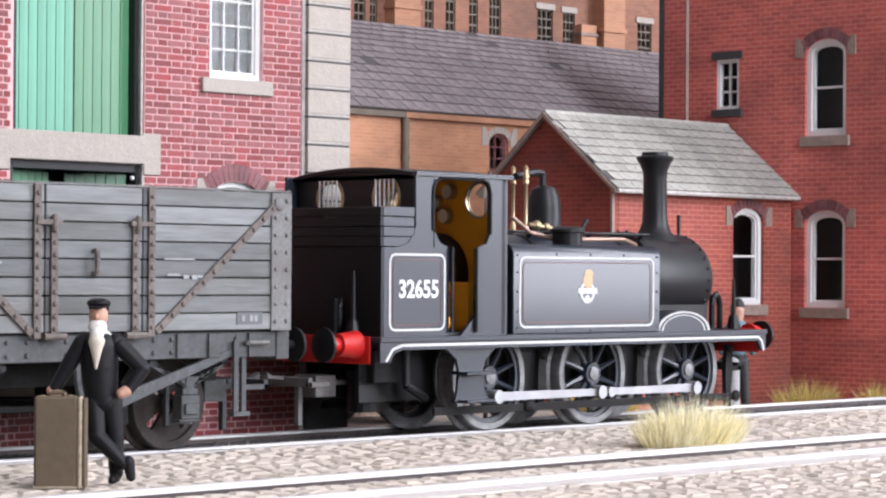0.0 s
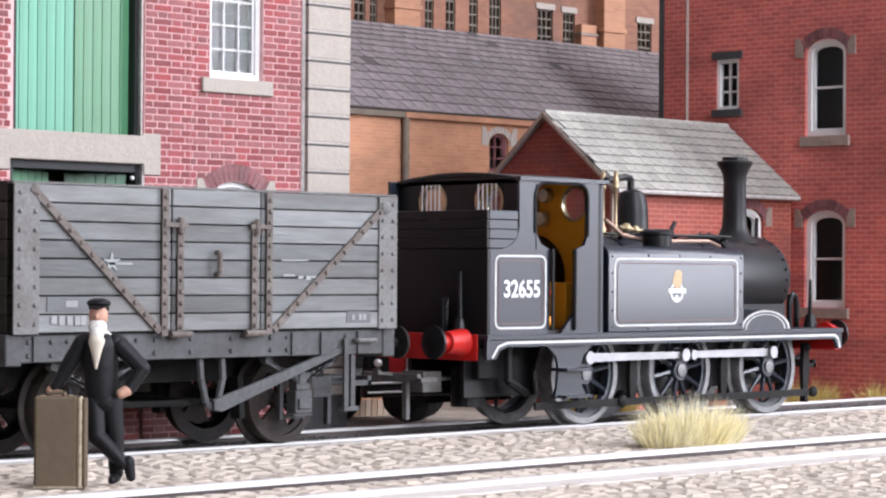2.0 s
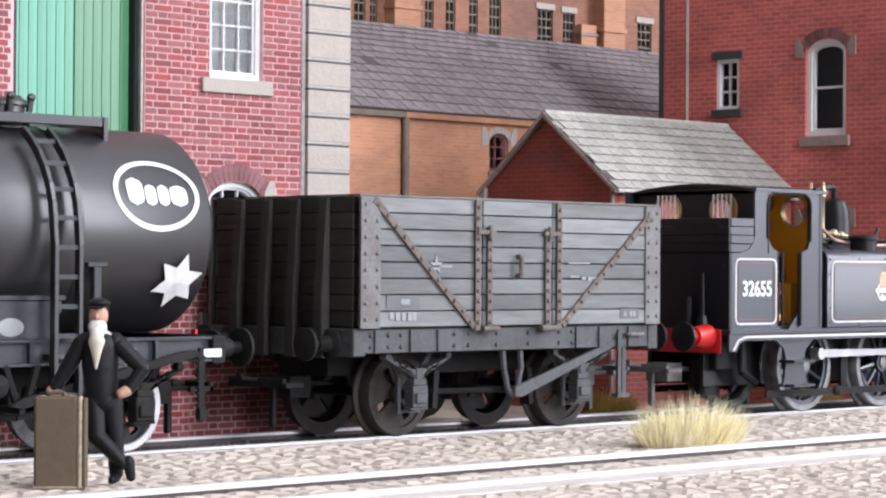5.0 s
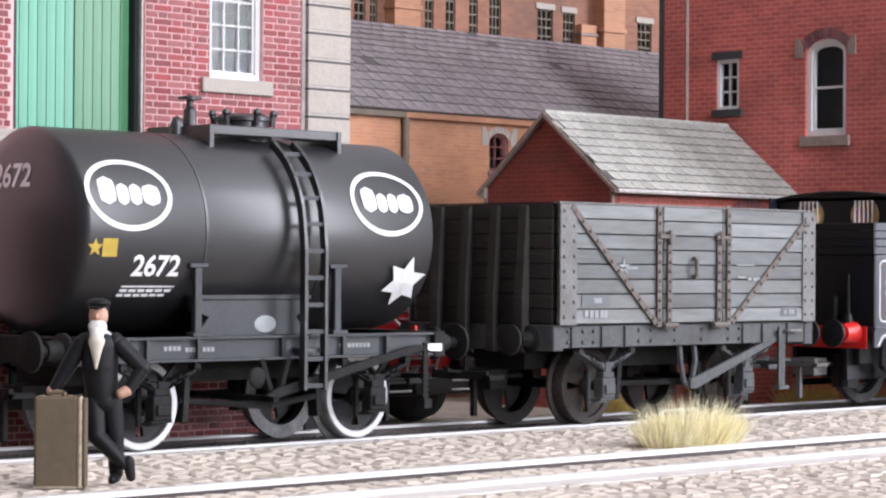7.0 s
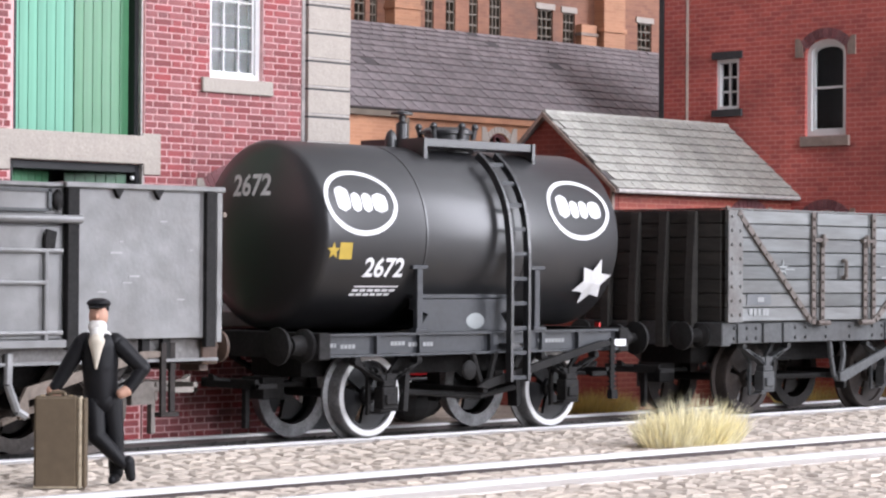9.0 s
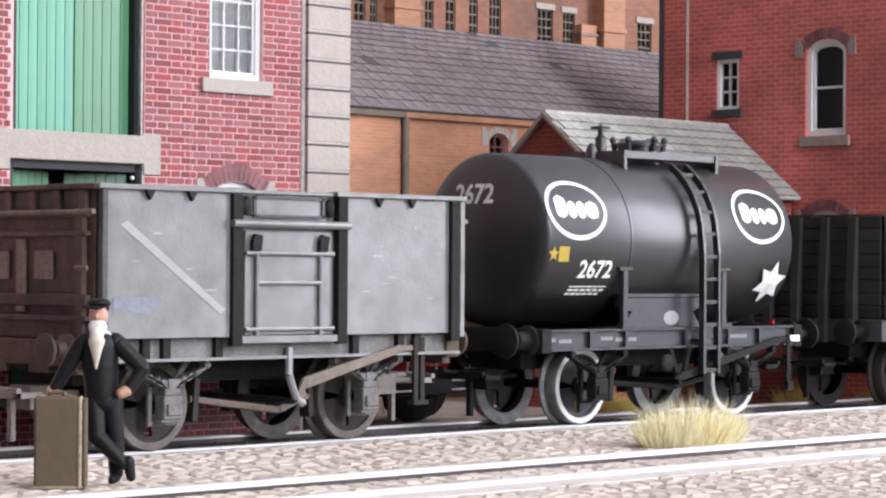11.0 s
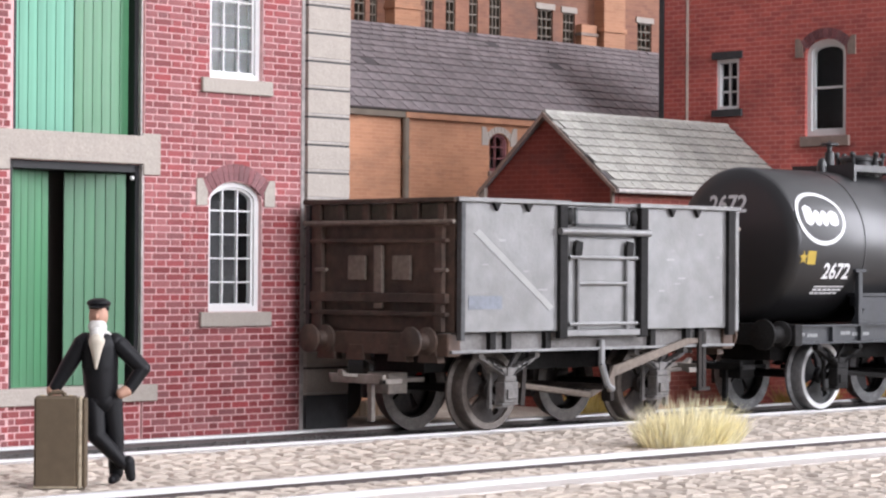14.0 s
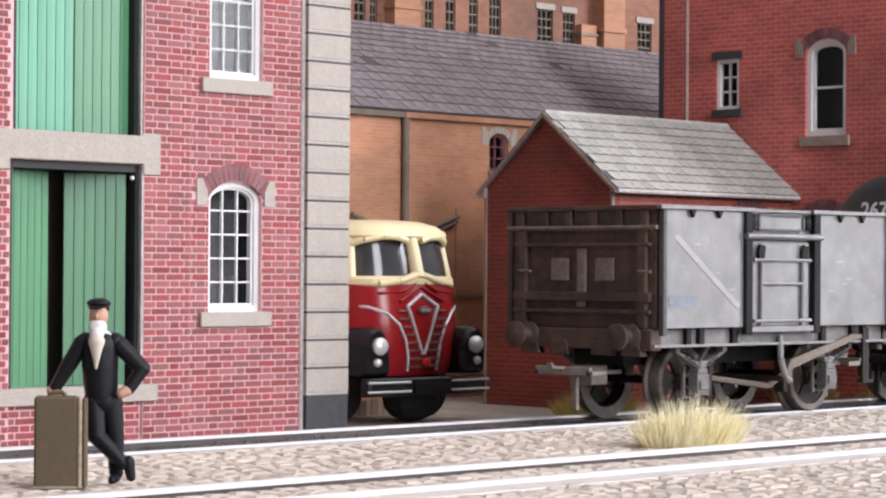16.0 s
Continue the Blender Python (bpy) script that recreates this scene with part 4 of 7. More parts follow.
# ---------------- small shapes ----------------
def star(bm, cx, cz, r0, r1, n, y0, y1, turn=0.0):
    pts = []
    for k in range(2 * n):
        a, r = turn + math.pi * k / n, r0 if k % 2 == 0 else r1
        pts.append((cx + r * math.sin(a), cz + r * math.cos(a)))
    return prism(bm, pts, "xz", y0, y1)


def lettering(text, size, name="lettering"):
    """A flat mesh of the text in the built-in font: u to the right, v up, centred, in millimetres."""
    cu = bpy.data.curves.new(name, "FONT")
    cu.body, cu.size, cu.align_x, cu.align_y = text, size, "CENTER", "CENTER"
    cu.offset = size * 0.025
    ob = bpy.data.objects.new(name, cu)
    scene.collection.objects.link(ob)
    bpy.context.view_layer.update()
    me = bpy.data.meshes.new_from_object(ob.evaluated_get(bpy.context.evaluated_depsgraph_get()))
    bpy.data.objects.remove(ob)
    bm = N()
    bm.from_mesh(me)
    bmesh.ops.triangulate(bm, faces=bm.faces)
    return bm


def bolts(bm, pts, y, r=0.3, out=-1):
    for x, z in pts:
        lathe(bm, [(r, 0), (r * 0.75, out * r * 0.7), (0, out * r * 0.9)], (x, y, z), "y", 7)
    return bm


def ringplate(bm, cu, cv, r, u0, u1, v0, v1, plane, a, b, n=24):
    """A rectangular plate with one round hole."""
    ang = sorted([2 * math.pi * k / n for k in range(n)] + [math.atan2(v - cv, u - cu) % (2 * math.pi) for u in (u0, u1) for v in (v0, v1)])
    def edge(t):
        c, s = math.cos(t), math.sin(t)
        ks = [((u1 if c > 0 else u0) - cu) / c if abs(c) > 1e-9 else 1e9, ((v1 if s > 0 else v0) - cv) / s if abs(s) > 1e-9 else 1e9]
        k = min(ks)
        return (cu + k * c, cv + k * s)
    ang = [t for i, t in enumerate(ang) if i == 0 or t - ang[i - 1] > 1e-4]
    def put(p, d):
        return {"xz": (p[0], d, p[1]), "yz": (d, p[0], p[1])}[plane]
    loops = []
    for d in (a, b):
        loops.append(([bm.verts.new(put((cu + r * math.cos(t), cv + r * math.sin(t)), d)) for t in ang], [bm.verts.new(put(edge(t), d)) for t in ang]))
    (ia, oa), (ib, ob) = loops
    for i in range(len(ang)):
        j = (i + 1) % len(ang)
        bm.faces.new((ia[i], ia[j], oa[j], oa[i])), bm.faces.new((ib[j], ib[i], ob[i], ob[j]))
        bm.faces.new((ia[j], ia[i], ib[i], ib[j])), bm.faces.new((oa[i], oa[j], ob[j], ob[i]))
    return bm


def frame_line(bm, x0, x1, z0, z1, w, rad, y0, y1):
    """A rounded rectangular line on a side sheet."""
    def outline(o):
        pts, r = [], max(rad - o, 0.05)
        for cx, cz, a0 in ((x1 - rad, z1 - rad, 0), (x0 + rad, z1 - rad, 90), (x0 + rad, z0 + rad, 180), (x1 - rad, z0 + rad, 270)):
            for k in range(4):
                a = radians(a0 + 30 * k)
                pts.append((cx + r * math.cos(a), cz + r * math.sin(a)))
        return pts
    a, b = outline(0), outline(w)
    for i in range(len(a)):
        j = (i + 1) % len(a)
        prism(bm, [a[i], a[j], b[j], b[i]], "xz", y0, y1)
    return bm


# ---------------- running gear shared by the wagons ----------------
def disc_wheel(parent, x, side, r, web_mat, tyre_mat, z):
    """A disc wheel with lightening holes; side -1 or 1."""
    bm = N()
    lathe(bm, [(0.0, -0.9), (1.3, -0.9), (1.5, -0.5), (1.5, 0.6), (0, 0.6)], (0, 0, 0), "y", 14)
    n = 4
    for k in range(n):
        a0 = 2 * math.pi * k / n
        pts = [(q * math.cos(a0 + d), q * math.sin(a0 + d)) for q, d in ((1.2, -0.6), (3.0, -0.62), (r - 1.0, -0.62), (r - 1.0, 0), (r - 1.0, 0.62), (3.0, 0.62), (1.2, 0.6))]
        prism(bm, pts, "xz", -0.25, 0.35)
    lathe(bm, [(r - 1.9, -0.25), (r - 0.8, -0.3), (r - 0.8, 0.35), (r - 1.9, 0.35), (r - 1.9, -0.25)], (0, 0, 0), "y", 36)
    for v in bm.verts:
        v.co.y *= -side
    w = part("wheel", bm, web_mat, parent, at=mm(x, side * 8.9, z), smooth=True)
    prof = [(r - 1.15, -0.75), (r - 0.15, -0.8), (r, -0.6), (r, 1.4), (r + 0.75, 1.6), (r + 0.75, 2.0), (r - 1.15, 2.0), (r - 1.15, -0.75)]
    bm = lathe(N(), [(a, b * -side) for a, b in prof], (0, 0, 0), "y", 48)
    part("tyre", bm, "wheel_grey" if tyre_mat == "wheel_bright" else tyre_mat, w, smooth=True)
    if tyre_mat == "wheel_bright":
        bm = lathe(N(), [(r - 1.05, side * 0.80), (r - 0.25, side * 0.84), (r - 0.25, side * 0.92), (r - 1.05, side * 0.90), (r - 1.05, side * 0.80)], (0, 0, 0), "y", 48)
        part("rim_ring", bm, tyre_mat, w, "white painted rim", smooth=True)
    WHEELS.append((w, x, side * 8.9, z, r))
    return w


def axlebox(parent, x, z, side, mat="under", lo=6.0, top=11.5):
    """Leaf spring, axlebox and the W-shaped guard behind them."""
    y = side * 13.2
    bm = N()
    for k in range(4):
        half = 6.2 - 1.35 * k
        pts = [(x + half * u, top - 0.3 - 1.9 * (1 - u * u) - 0.42 * k + 0.9 * 0) for u in (-1, -0.66, -0.33, 0, 0.33, 0.66, 1)]
        prism(bm, pts + [(a, b - 0.38) for a, b in pts[::-1]], "xz", y - 0.7, y + 0.7)
    box(bm, x - 0.6, x + 0.6, y - 0.85, y + 0.85, top - 4.6, top - 2.0)
    for s in (-1, 1):
        rod(bm, (x + s * 6.2, y - 0.7, top - 0.2), (x + s * 6.2, y + 0.7, top - 0.2), 0.55, seg=8)
        box(bm, x + s * 6.2 - 0.4, x + s * 6.2 + 0.4, y - 0.5, y + 0.5, top - 0.2, top + 0.9)
    part("leaf_spring", bm, mat, parent)
    bm = N()
    box(bm, x - 1.55, x + 1.55, y - 1.1, y + 0.9, z - 1.9, z + 1.3)
    box(bm, x - 1.15, x + 1.15, y - 1.5, y - 1.1, z - 1.3, z + 0.2)
    box(bm, x - 1.3, x + 1.3, y - 1.0, y + 0.8, z + 1.3, z + 2.2)
    box(bm, x - 1.8, x + 1.8, y - 0.9, y + 0.7, z - 2.3, z - 1.9)
    part("axlebox", bm, mat, parent, bevel=0.12)
    bm, yi = N(), side * 11.6
    for s in (-1, 1):
        prism(bm, [(x + s * 1.7, z - 2.3), (x + s * 2.3, z - 2.3), (x + s * 2.3, z + 2.5), (x + s * 5.2, top + 0.6), (x + s * 4.2, top + 0.6), (x + s * 1.7, z + 3.0)], "xz", yi - 0.25, yi + 0.25)
    box(bm, x - 2.3, x + 2.3, yi - 0.25, yi + 0.25, z - 2.8, z - 2.3)
    part("axle_guard", bm, mat, parent)


def axles(parent, xs, z, mat="under"):
    for x in xs:
        part("axle", rod(N(), (x, -11.5, z), (x, 11.5, z), 0.7, seg=8), mat, parent)


def buffer(parent, x, out, side, z, mat_shank, mat_head, length=6.0, head=2.9, shank=1.7, flange=0.9):
    bm = lathe(N(), [(0, 0), (shank + flange, 0), (shank + flange, 0.5), (shank, 0.9), (shank * 0.85, length * 0.55), (shank * 0.55, length * 0.56), (shank * 0.55, length - 0.5), (0, length - 0.5)], (0, 0, 0), "x", 18)
    for v in bm.verts:
        v.co.x *= out
        v.co += Vector((x, side * 11.2, z))
    b = part("buffer", bm, mat_shank, parent, smooth=True)
    bm = lathe(N(), [(0, length - 0.7), (1.0, length - 0.7), (head, length - 0.45), (head, length), (head * 0.6, length + 0.28), (0, length + 0.35)], (0, 0, 0), "x", 22)
    for v in bm.verts:
        v.co.x *= out
        v.co += Vector((x, side * 11.2, z))
    part("buffer_head", bm, mat_head, b, smooth=True)


def coupling(parent, x, out, mat="under", z=7.2):
    """A model tension-lock coupling: draw bar, cross loop and drop hook."""
    bm = N()
    def b(x0, x1, *rest):
        box(bm, *sorted((x + out * x0, x + out * x1)), *rest)
    b(-8, 4.4, -1.6, 1.6, z - 0.35, z + 0.35)
    b(-3.5, 0.5, -2.4, 2.4, z - 2.0, z + 1.2)
    b(4.4, 5.2, -6.0, 6.0, z - 0.3, z + 1.1)
    b(1.0, 5.2, -6.0, -5.2, z - 0.3, z + 0.5)
    b(1.0, 5.2, 5.2, 6.0, z - 0.3, z + 0.5)
    b(1.4, 2.2, -0.5, 0.5, z - 6.2, z)
    prism(bm, [(x + out * 2.2, z + 0.3), (x + out * 8.2, z + 0.9), (x + out * 8.4, z + 1.9), (x + out * 7.2, z + 1.2), (x + out * 2.2, z + 1.0)], "xz", -0.6, 0.6)
    part("coupling", bm, mat, parent, "plastic tension-lock coupling", bevel=0.08)


# ---------------- the eight-plank open wagon ----------------
def open_wagon():
    w = thing("open_wagon", "weathered grey eight-plank open wagon with rusty strapping", "wagon")
    L, Y, z0, z1 = 66.0, 16.4, 15.9, 34.7
    rows = 8
    h = (z1 - z0) / rows
    rnd = random.Random(11)
    for s in (-1, 1):
        for r in range(rows):
            for a, b in ((0.9, 25.0), (25.2, 40.4), (40.6, L - 0.9)):
                bm = box(N(), a, b, *sorted((s * (Y - 1.3), s * (Y + rnd.uniform(-0.06, 0.06)))), z0 + r * h + 0.08, z0 + (r + 1) * h - 0.08)
                part("plank", bm, "wagon_grey", w, bevel=0.1)
    # ends turned from the window, their shade painted into the planks
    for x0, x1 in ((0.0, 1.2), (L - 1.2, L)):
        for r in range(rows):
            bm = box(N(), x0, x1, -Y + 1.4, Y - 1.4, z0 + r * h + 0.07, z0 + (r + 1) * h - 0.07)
            part("end_plank", bm, "wagon_end", w, "end plank with its shade in the dark colour", bevel=0.08)
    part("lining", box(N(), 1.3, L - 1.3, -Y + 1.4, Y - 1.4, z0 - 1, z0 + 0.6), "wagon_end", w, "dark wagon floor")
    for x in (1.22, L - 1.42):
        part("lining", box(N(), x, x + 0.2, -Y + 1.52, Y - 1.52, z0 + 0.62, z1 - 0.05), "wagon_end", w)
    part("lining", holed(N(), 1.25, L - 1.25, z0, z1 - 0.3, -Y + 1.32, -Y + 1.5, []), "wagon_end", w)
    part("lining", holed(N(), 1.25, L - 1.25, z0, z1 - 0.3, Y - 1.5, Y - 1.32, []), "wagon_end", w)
    part("capping_strip", box(N(), 0, L, -Y - 0.05, -Y + 1.3, z1, z1 + 0.25), "iron", w)
    part("capping_strip", box(N(), 0, L, Y - 1.3, Y + 0.05, z1, z1 + 0.25), "iron", w)
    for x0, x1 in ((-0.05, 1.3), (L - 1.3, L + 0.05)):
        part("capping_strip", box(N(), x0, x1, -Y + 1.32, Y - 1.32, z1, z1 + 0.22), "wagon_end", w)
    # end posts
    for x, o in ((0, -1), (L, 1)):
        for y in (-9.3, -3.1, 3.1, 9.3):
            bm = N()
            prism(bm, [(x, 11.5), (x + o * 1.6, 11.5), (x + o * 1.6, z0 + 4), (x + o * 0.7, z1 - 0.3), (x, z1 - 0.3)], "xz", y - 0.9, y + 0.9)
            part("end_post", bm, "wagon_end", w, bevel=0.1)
    for s in (-1, 1):
        y, o = s * Y, s
        ya, yb = sorted((y, y + o * 0.3))
        # corner plates with two columns of bolts
        for x0, x1 in ((0.0, 3.9), (62.4, L)):
            plate = part("corner_plate", box(N(), x0, x1, ya, yb, z0 - 0.1, z1 - 0.1), "iron", w, bevel=0.06)
            bm = N()
            bolts(bm, [(x, z0 + h * (r + 0.5)) for r in range(rows) for x in ((x0 + 0.9, x1 - 0.7) if x0 < 1 else (x0 + 0.7, x1 - 0.9))], y + o * 0.3, 0.33, o)
            part("bolt", bm, "iron", plate)
        # upright straps beside the door, hinge straps on it
        for x, top in ((23.7, z1), (41.7, z1), (26.3, 30.6), (39.1, 30.6)):
            strap = part("strap", box(N(), x - 0.55, x + 0.55, ya, sorted((y, y + o * 0.5))[1] if o > 0 else yb, z0 - 0.6, top), "rustiron", w, bevel=0.06)
            if o < 0:
                strap.data.transform(Matrix.Translation((0, -0.0002, 0)))
            bm = N()
            bolts(bm, [(x, z0 + 0.6 + k * 1.55) for k in range(int((top - z0 - 0.6) / 1.55) + 1)], y + o * 0.5, 0.36, o)
            part("bolt", bm, "rustiron", strap)
        for x, d in ((26.3, -1), (39.1, 1)):
            bm = box(N(), *sorted((x - d * 1.0, x + d * 2.9)), *sorted((y, y + o * 0.8)), 29.6, 30.2)
            rod(bm, (x + d * 0.2, y + o * 0.7, 28.8), (x + d * 0.2, y + o * 0.7, 30.9), 0.4, seg=8)
            part("door_catch", bm, "rustiron", w)
            bm = box(N(), x - 1.6, x + 1.6, *sorted((y, y + o * 0.7)), 15.2, 15.9)
            rod(bm, (x - 1.7, y + o * 0.6, 15.5), (x + 1.7, y + o * 0.6, 15.5), 0.45, seg=8)
            part("hinge", bm, "rustiron", w)
        bm = N()
        pipe(bm, [(32.6, y, 23.4), (32.6, y + o * 0.9, 23.4), (32.6, y + o * 0.9, 26.3), (32.6, y, 26.3)], 0.36)
        part("door_staple", bm, "rustiron", w)
        # diagonal straps
        for (xa, za), (xb, zb) in (((2.6, z1 - 0.4), (23.0, z0)), ((63.4, z1 - 1.6), (42.6, z0))):
            d = Vector((xb - xa, zb - za)).normalized()
            nx, nz = -d.y * 0.5, d.x * 0.5
            pts = [(xa + nx, za + nz), (xb + nx, zb + nz), (xb - nx, zb - nz), (xa - nx, za - nz)]
            strap = part("diagonal_strap", prism(N(), pts, "xz", *sorted((y + o * 0.03, y + o * 0.42))), "rustiron", w)
            bm, k = N(), 12
            bolts(bm, [(xa + (xb - xa) * (i + 0.5) / k, za + (zb - za) * (i + 0.5) / k) for i in range(k)], y + o * 0.42, 0.36, o)
            part("bolt", bm, "rustiron", strap)
        part("washer_plate", ball(N(), (63.6, y + o * 0.4, 33.0), 0.9, 0.4, 0.9), "iron", w)
        # chalk marks and number panels
        f0, f1 = sorted((y + o * 0.10, y + o * 0.16))
        bm = star(N(), 15.2, 24.9, 1.5, 0.5, 5, f0, f1)
        box(bm, 14.5, 18.5, f0, f1, 24.6, 24.9)
        part("chalk_mark", bm, "chalk", w, "faded white chalk mark")
        bm = box(N(), 44.5, 46.5, f0, f1, 23.2, 23.5)
        for x in (47.2, 48.6, 49.6, 50.8):
            box(bm, x, x + 0.9, f0, f1, 22.6 + 0.2 * (x % 2), 23.3)
        box(bm, 44.0, 49.0, f0, f1, 25.3, 25.5)
        part("chalk_mark", bm, "chalk", w, "faded white chalk writing")
        part("number_panel", box(N(), 5.2, 11.8, f0, f1, 18.7, 20.5), "darkpanel", w)
        bm = N()
        for x in (5.8, 7.0, 8.2, 9.4, 10.3):
            box(bm, x, x + 0.85, *sorted((y + o * 0.14, y + o * 0.2)), 17.1 if x < 7 else 16.9, 18.1)
        part("number_bar", bm, "dimdecal", w)
        part("number_bar", box(N(), 8.0, 9.8, *sorted((y + o * 0.18, y + o * 0.23)), 19.2, 20.0), "dimdecal", w)
        part("number_panel", box(N(), 56.4, 60.9, f0, f1, 16.7, 18.3), "darkpanel", w)
        bm = N()
        for x in (57.2, 58.6, 59.4):
            box(bm, x, x + 0.6, *sorted((y + o * 0.18, y + o * 0.23)), 17.1, 17.9)
        part("number_bar", bm, "dimdecal", w)
        # solebar and its bolts
        sy = sorted((s * 13.4, s * 15.6))
        bar = part("solebar", box(N(), 0.4, L - 0.4, *sy, 12.2, 15.7), "solebar", w, bevel=0.12)
        bm = N()
        bolts(bm, [(x, z) for x in (3, 6.5, 9, 12.5, 20, 23, 29, 36, 43, 46, 53, 57, 61) for z in (13.1, 14.8)], s * 15.6, 0.36, o)
        part("bolt", bm, "solebar", bar)
        for x in (4.5, 11.6, 17.2, 47.6, 53.0, 60.0):
            part("solebar_plate", box(N(), x - 0.9, x + 0.9, *sorted((s * 15.6, s * 15.95)), 12.3, 15.5), "solebar", bar, bevel=0.05)
        part("solebar_grip", pipe(N(), [(58.5, s * 15.6, 14.2), (58.5, s * 16.6, 14.2), (62.0, s * 16.6, 14.2), (62.0, s * 15.6, 14.2)], 0.3), "iron", bar)
        for x in (14.4, 50.4):
            axlebox(w, x, 6.0, s, "solebar", top=11.8)
            disc_wheel(w, x, s, 6.2, "grime", "grime", 5.9)
        # brake gear
        bm = N()
        for x, d in ((31.4, -1), (35.2, 1)):
            pipe(bm, [(x, s * 14.6, 12.3), (x, s * 14.9, 9.5), (33.3 + d * 1.0, s * 14.9, 6.2), (33.3, s * 14.9, 5.4)], 0.5, 6)
        part("v_hanger", bm, "solebar", w)
        bm = prism(N(), [(33.0, 5.2), (34.5, 5.0), (41.0, 7.2), (56.2, 12.4), (58.8, 12.9), (58.8, 13.7), (55.8, 13.3), (40.0, 8.6), (33.0, 6.6)], "xz", *sorted((s * 15.2, s * 15.8)))
        part("brake_lever", bm, "solebar", w, bevel=0.06)
        bm = box(N(), 56.2, 57.0, *sorted((s * 15.9, s * 16.3)), 4.8, 14.5)
        box(bm, 58.3, 59.1, *sorted((s * 15.0, s * 15.4)), 4.8, 14.5)
        box(bm, 56.2, 59.1, *sorted((s * 15.0, s * 16.3)), 4.3, 4.9)
        part("lever_guard", bm, "solebar", w)
        for a, b, e in ((14.4, 33.3, 6.9), (50.4, 33.3, -6.9)):
            bm = prism(N(), [(a + e, 3.6), (a + e + (0.9 if e > 0 else -0.9), 3.4), (a + e + (1.4 if e > 0 else -1.4), 9.2), (a + e + (0.4 if e > 0 else -0.4), 9.2)], "xz", *sorted((s * 7.8, s * 9.8)))
            part("brake_shoe", bm, "under", w)
            part("push_rod", rod(N(), (a + e, s * 9.0, 6.0), (b, s * 12.5, 6.1), 0.45, seg=6), "under", w)
    for x, o in ((0, -1), (L, 1)):
        part("headstock", box(N(), *sorted((x - o * 1.9, x + o * 0.5)), -15.8, 15.8, 11.8, 15.8), "solebar", w, bevel=0.15)
        for s in (-1, 1):
            buffer(w, x + o * 0.5, o, s, 13.6, "under", "under", 5.2, 2.4, 1.2)
        coupling(w, x, o, "under" if o < 0 else "solebar", 7.4)
    part("underframe", box(N(), 2, L - 2, -12.5, 12.5, 12.6, 14.6), "under", w)
    part("centre_sill", box(N(), 4, L - 4, -5.5, 5.5, 8.6, 12.55), "under", w)
    part("brake_shaft", rod(N(), (33.3, -14.5, 6.1), (33.3, 14.5, 6.1), 0.5, seg=8), "under", w)
    axles(w, (14.4, 50.4), 5.9)
    VEHICLES.append((w, 0.0, ((0.0, 0.5), (0.5, -0.3), (2.0, -0.1), (3.5, 0.3), (6.0, 0.0), (16.0, 0.0))))


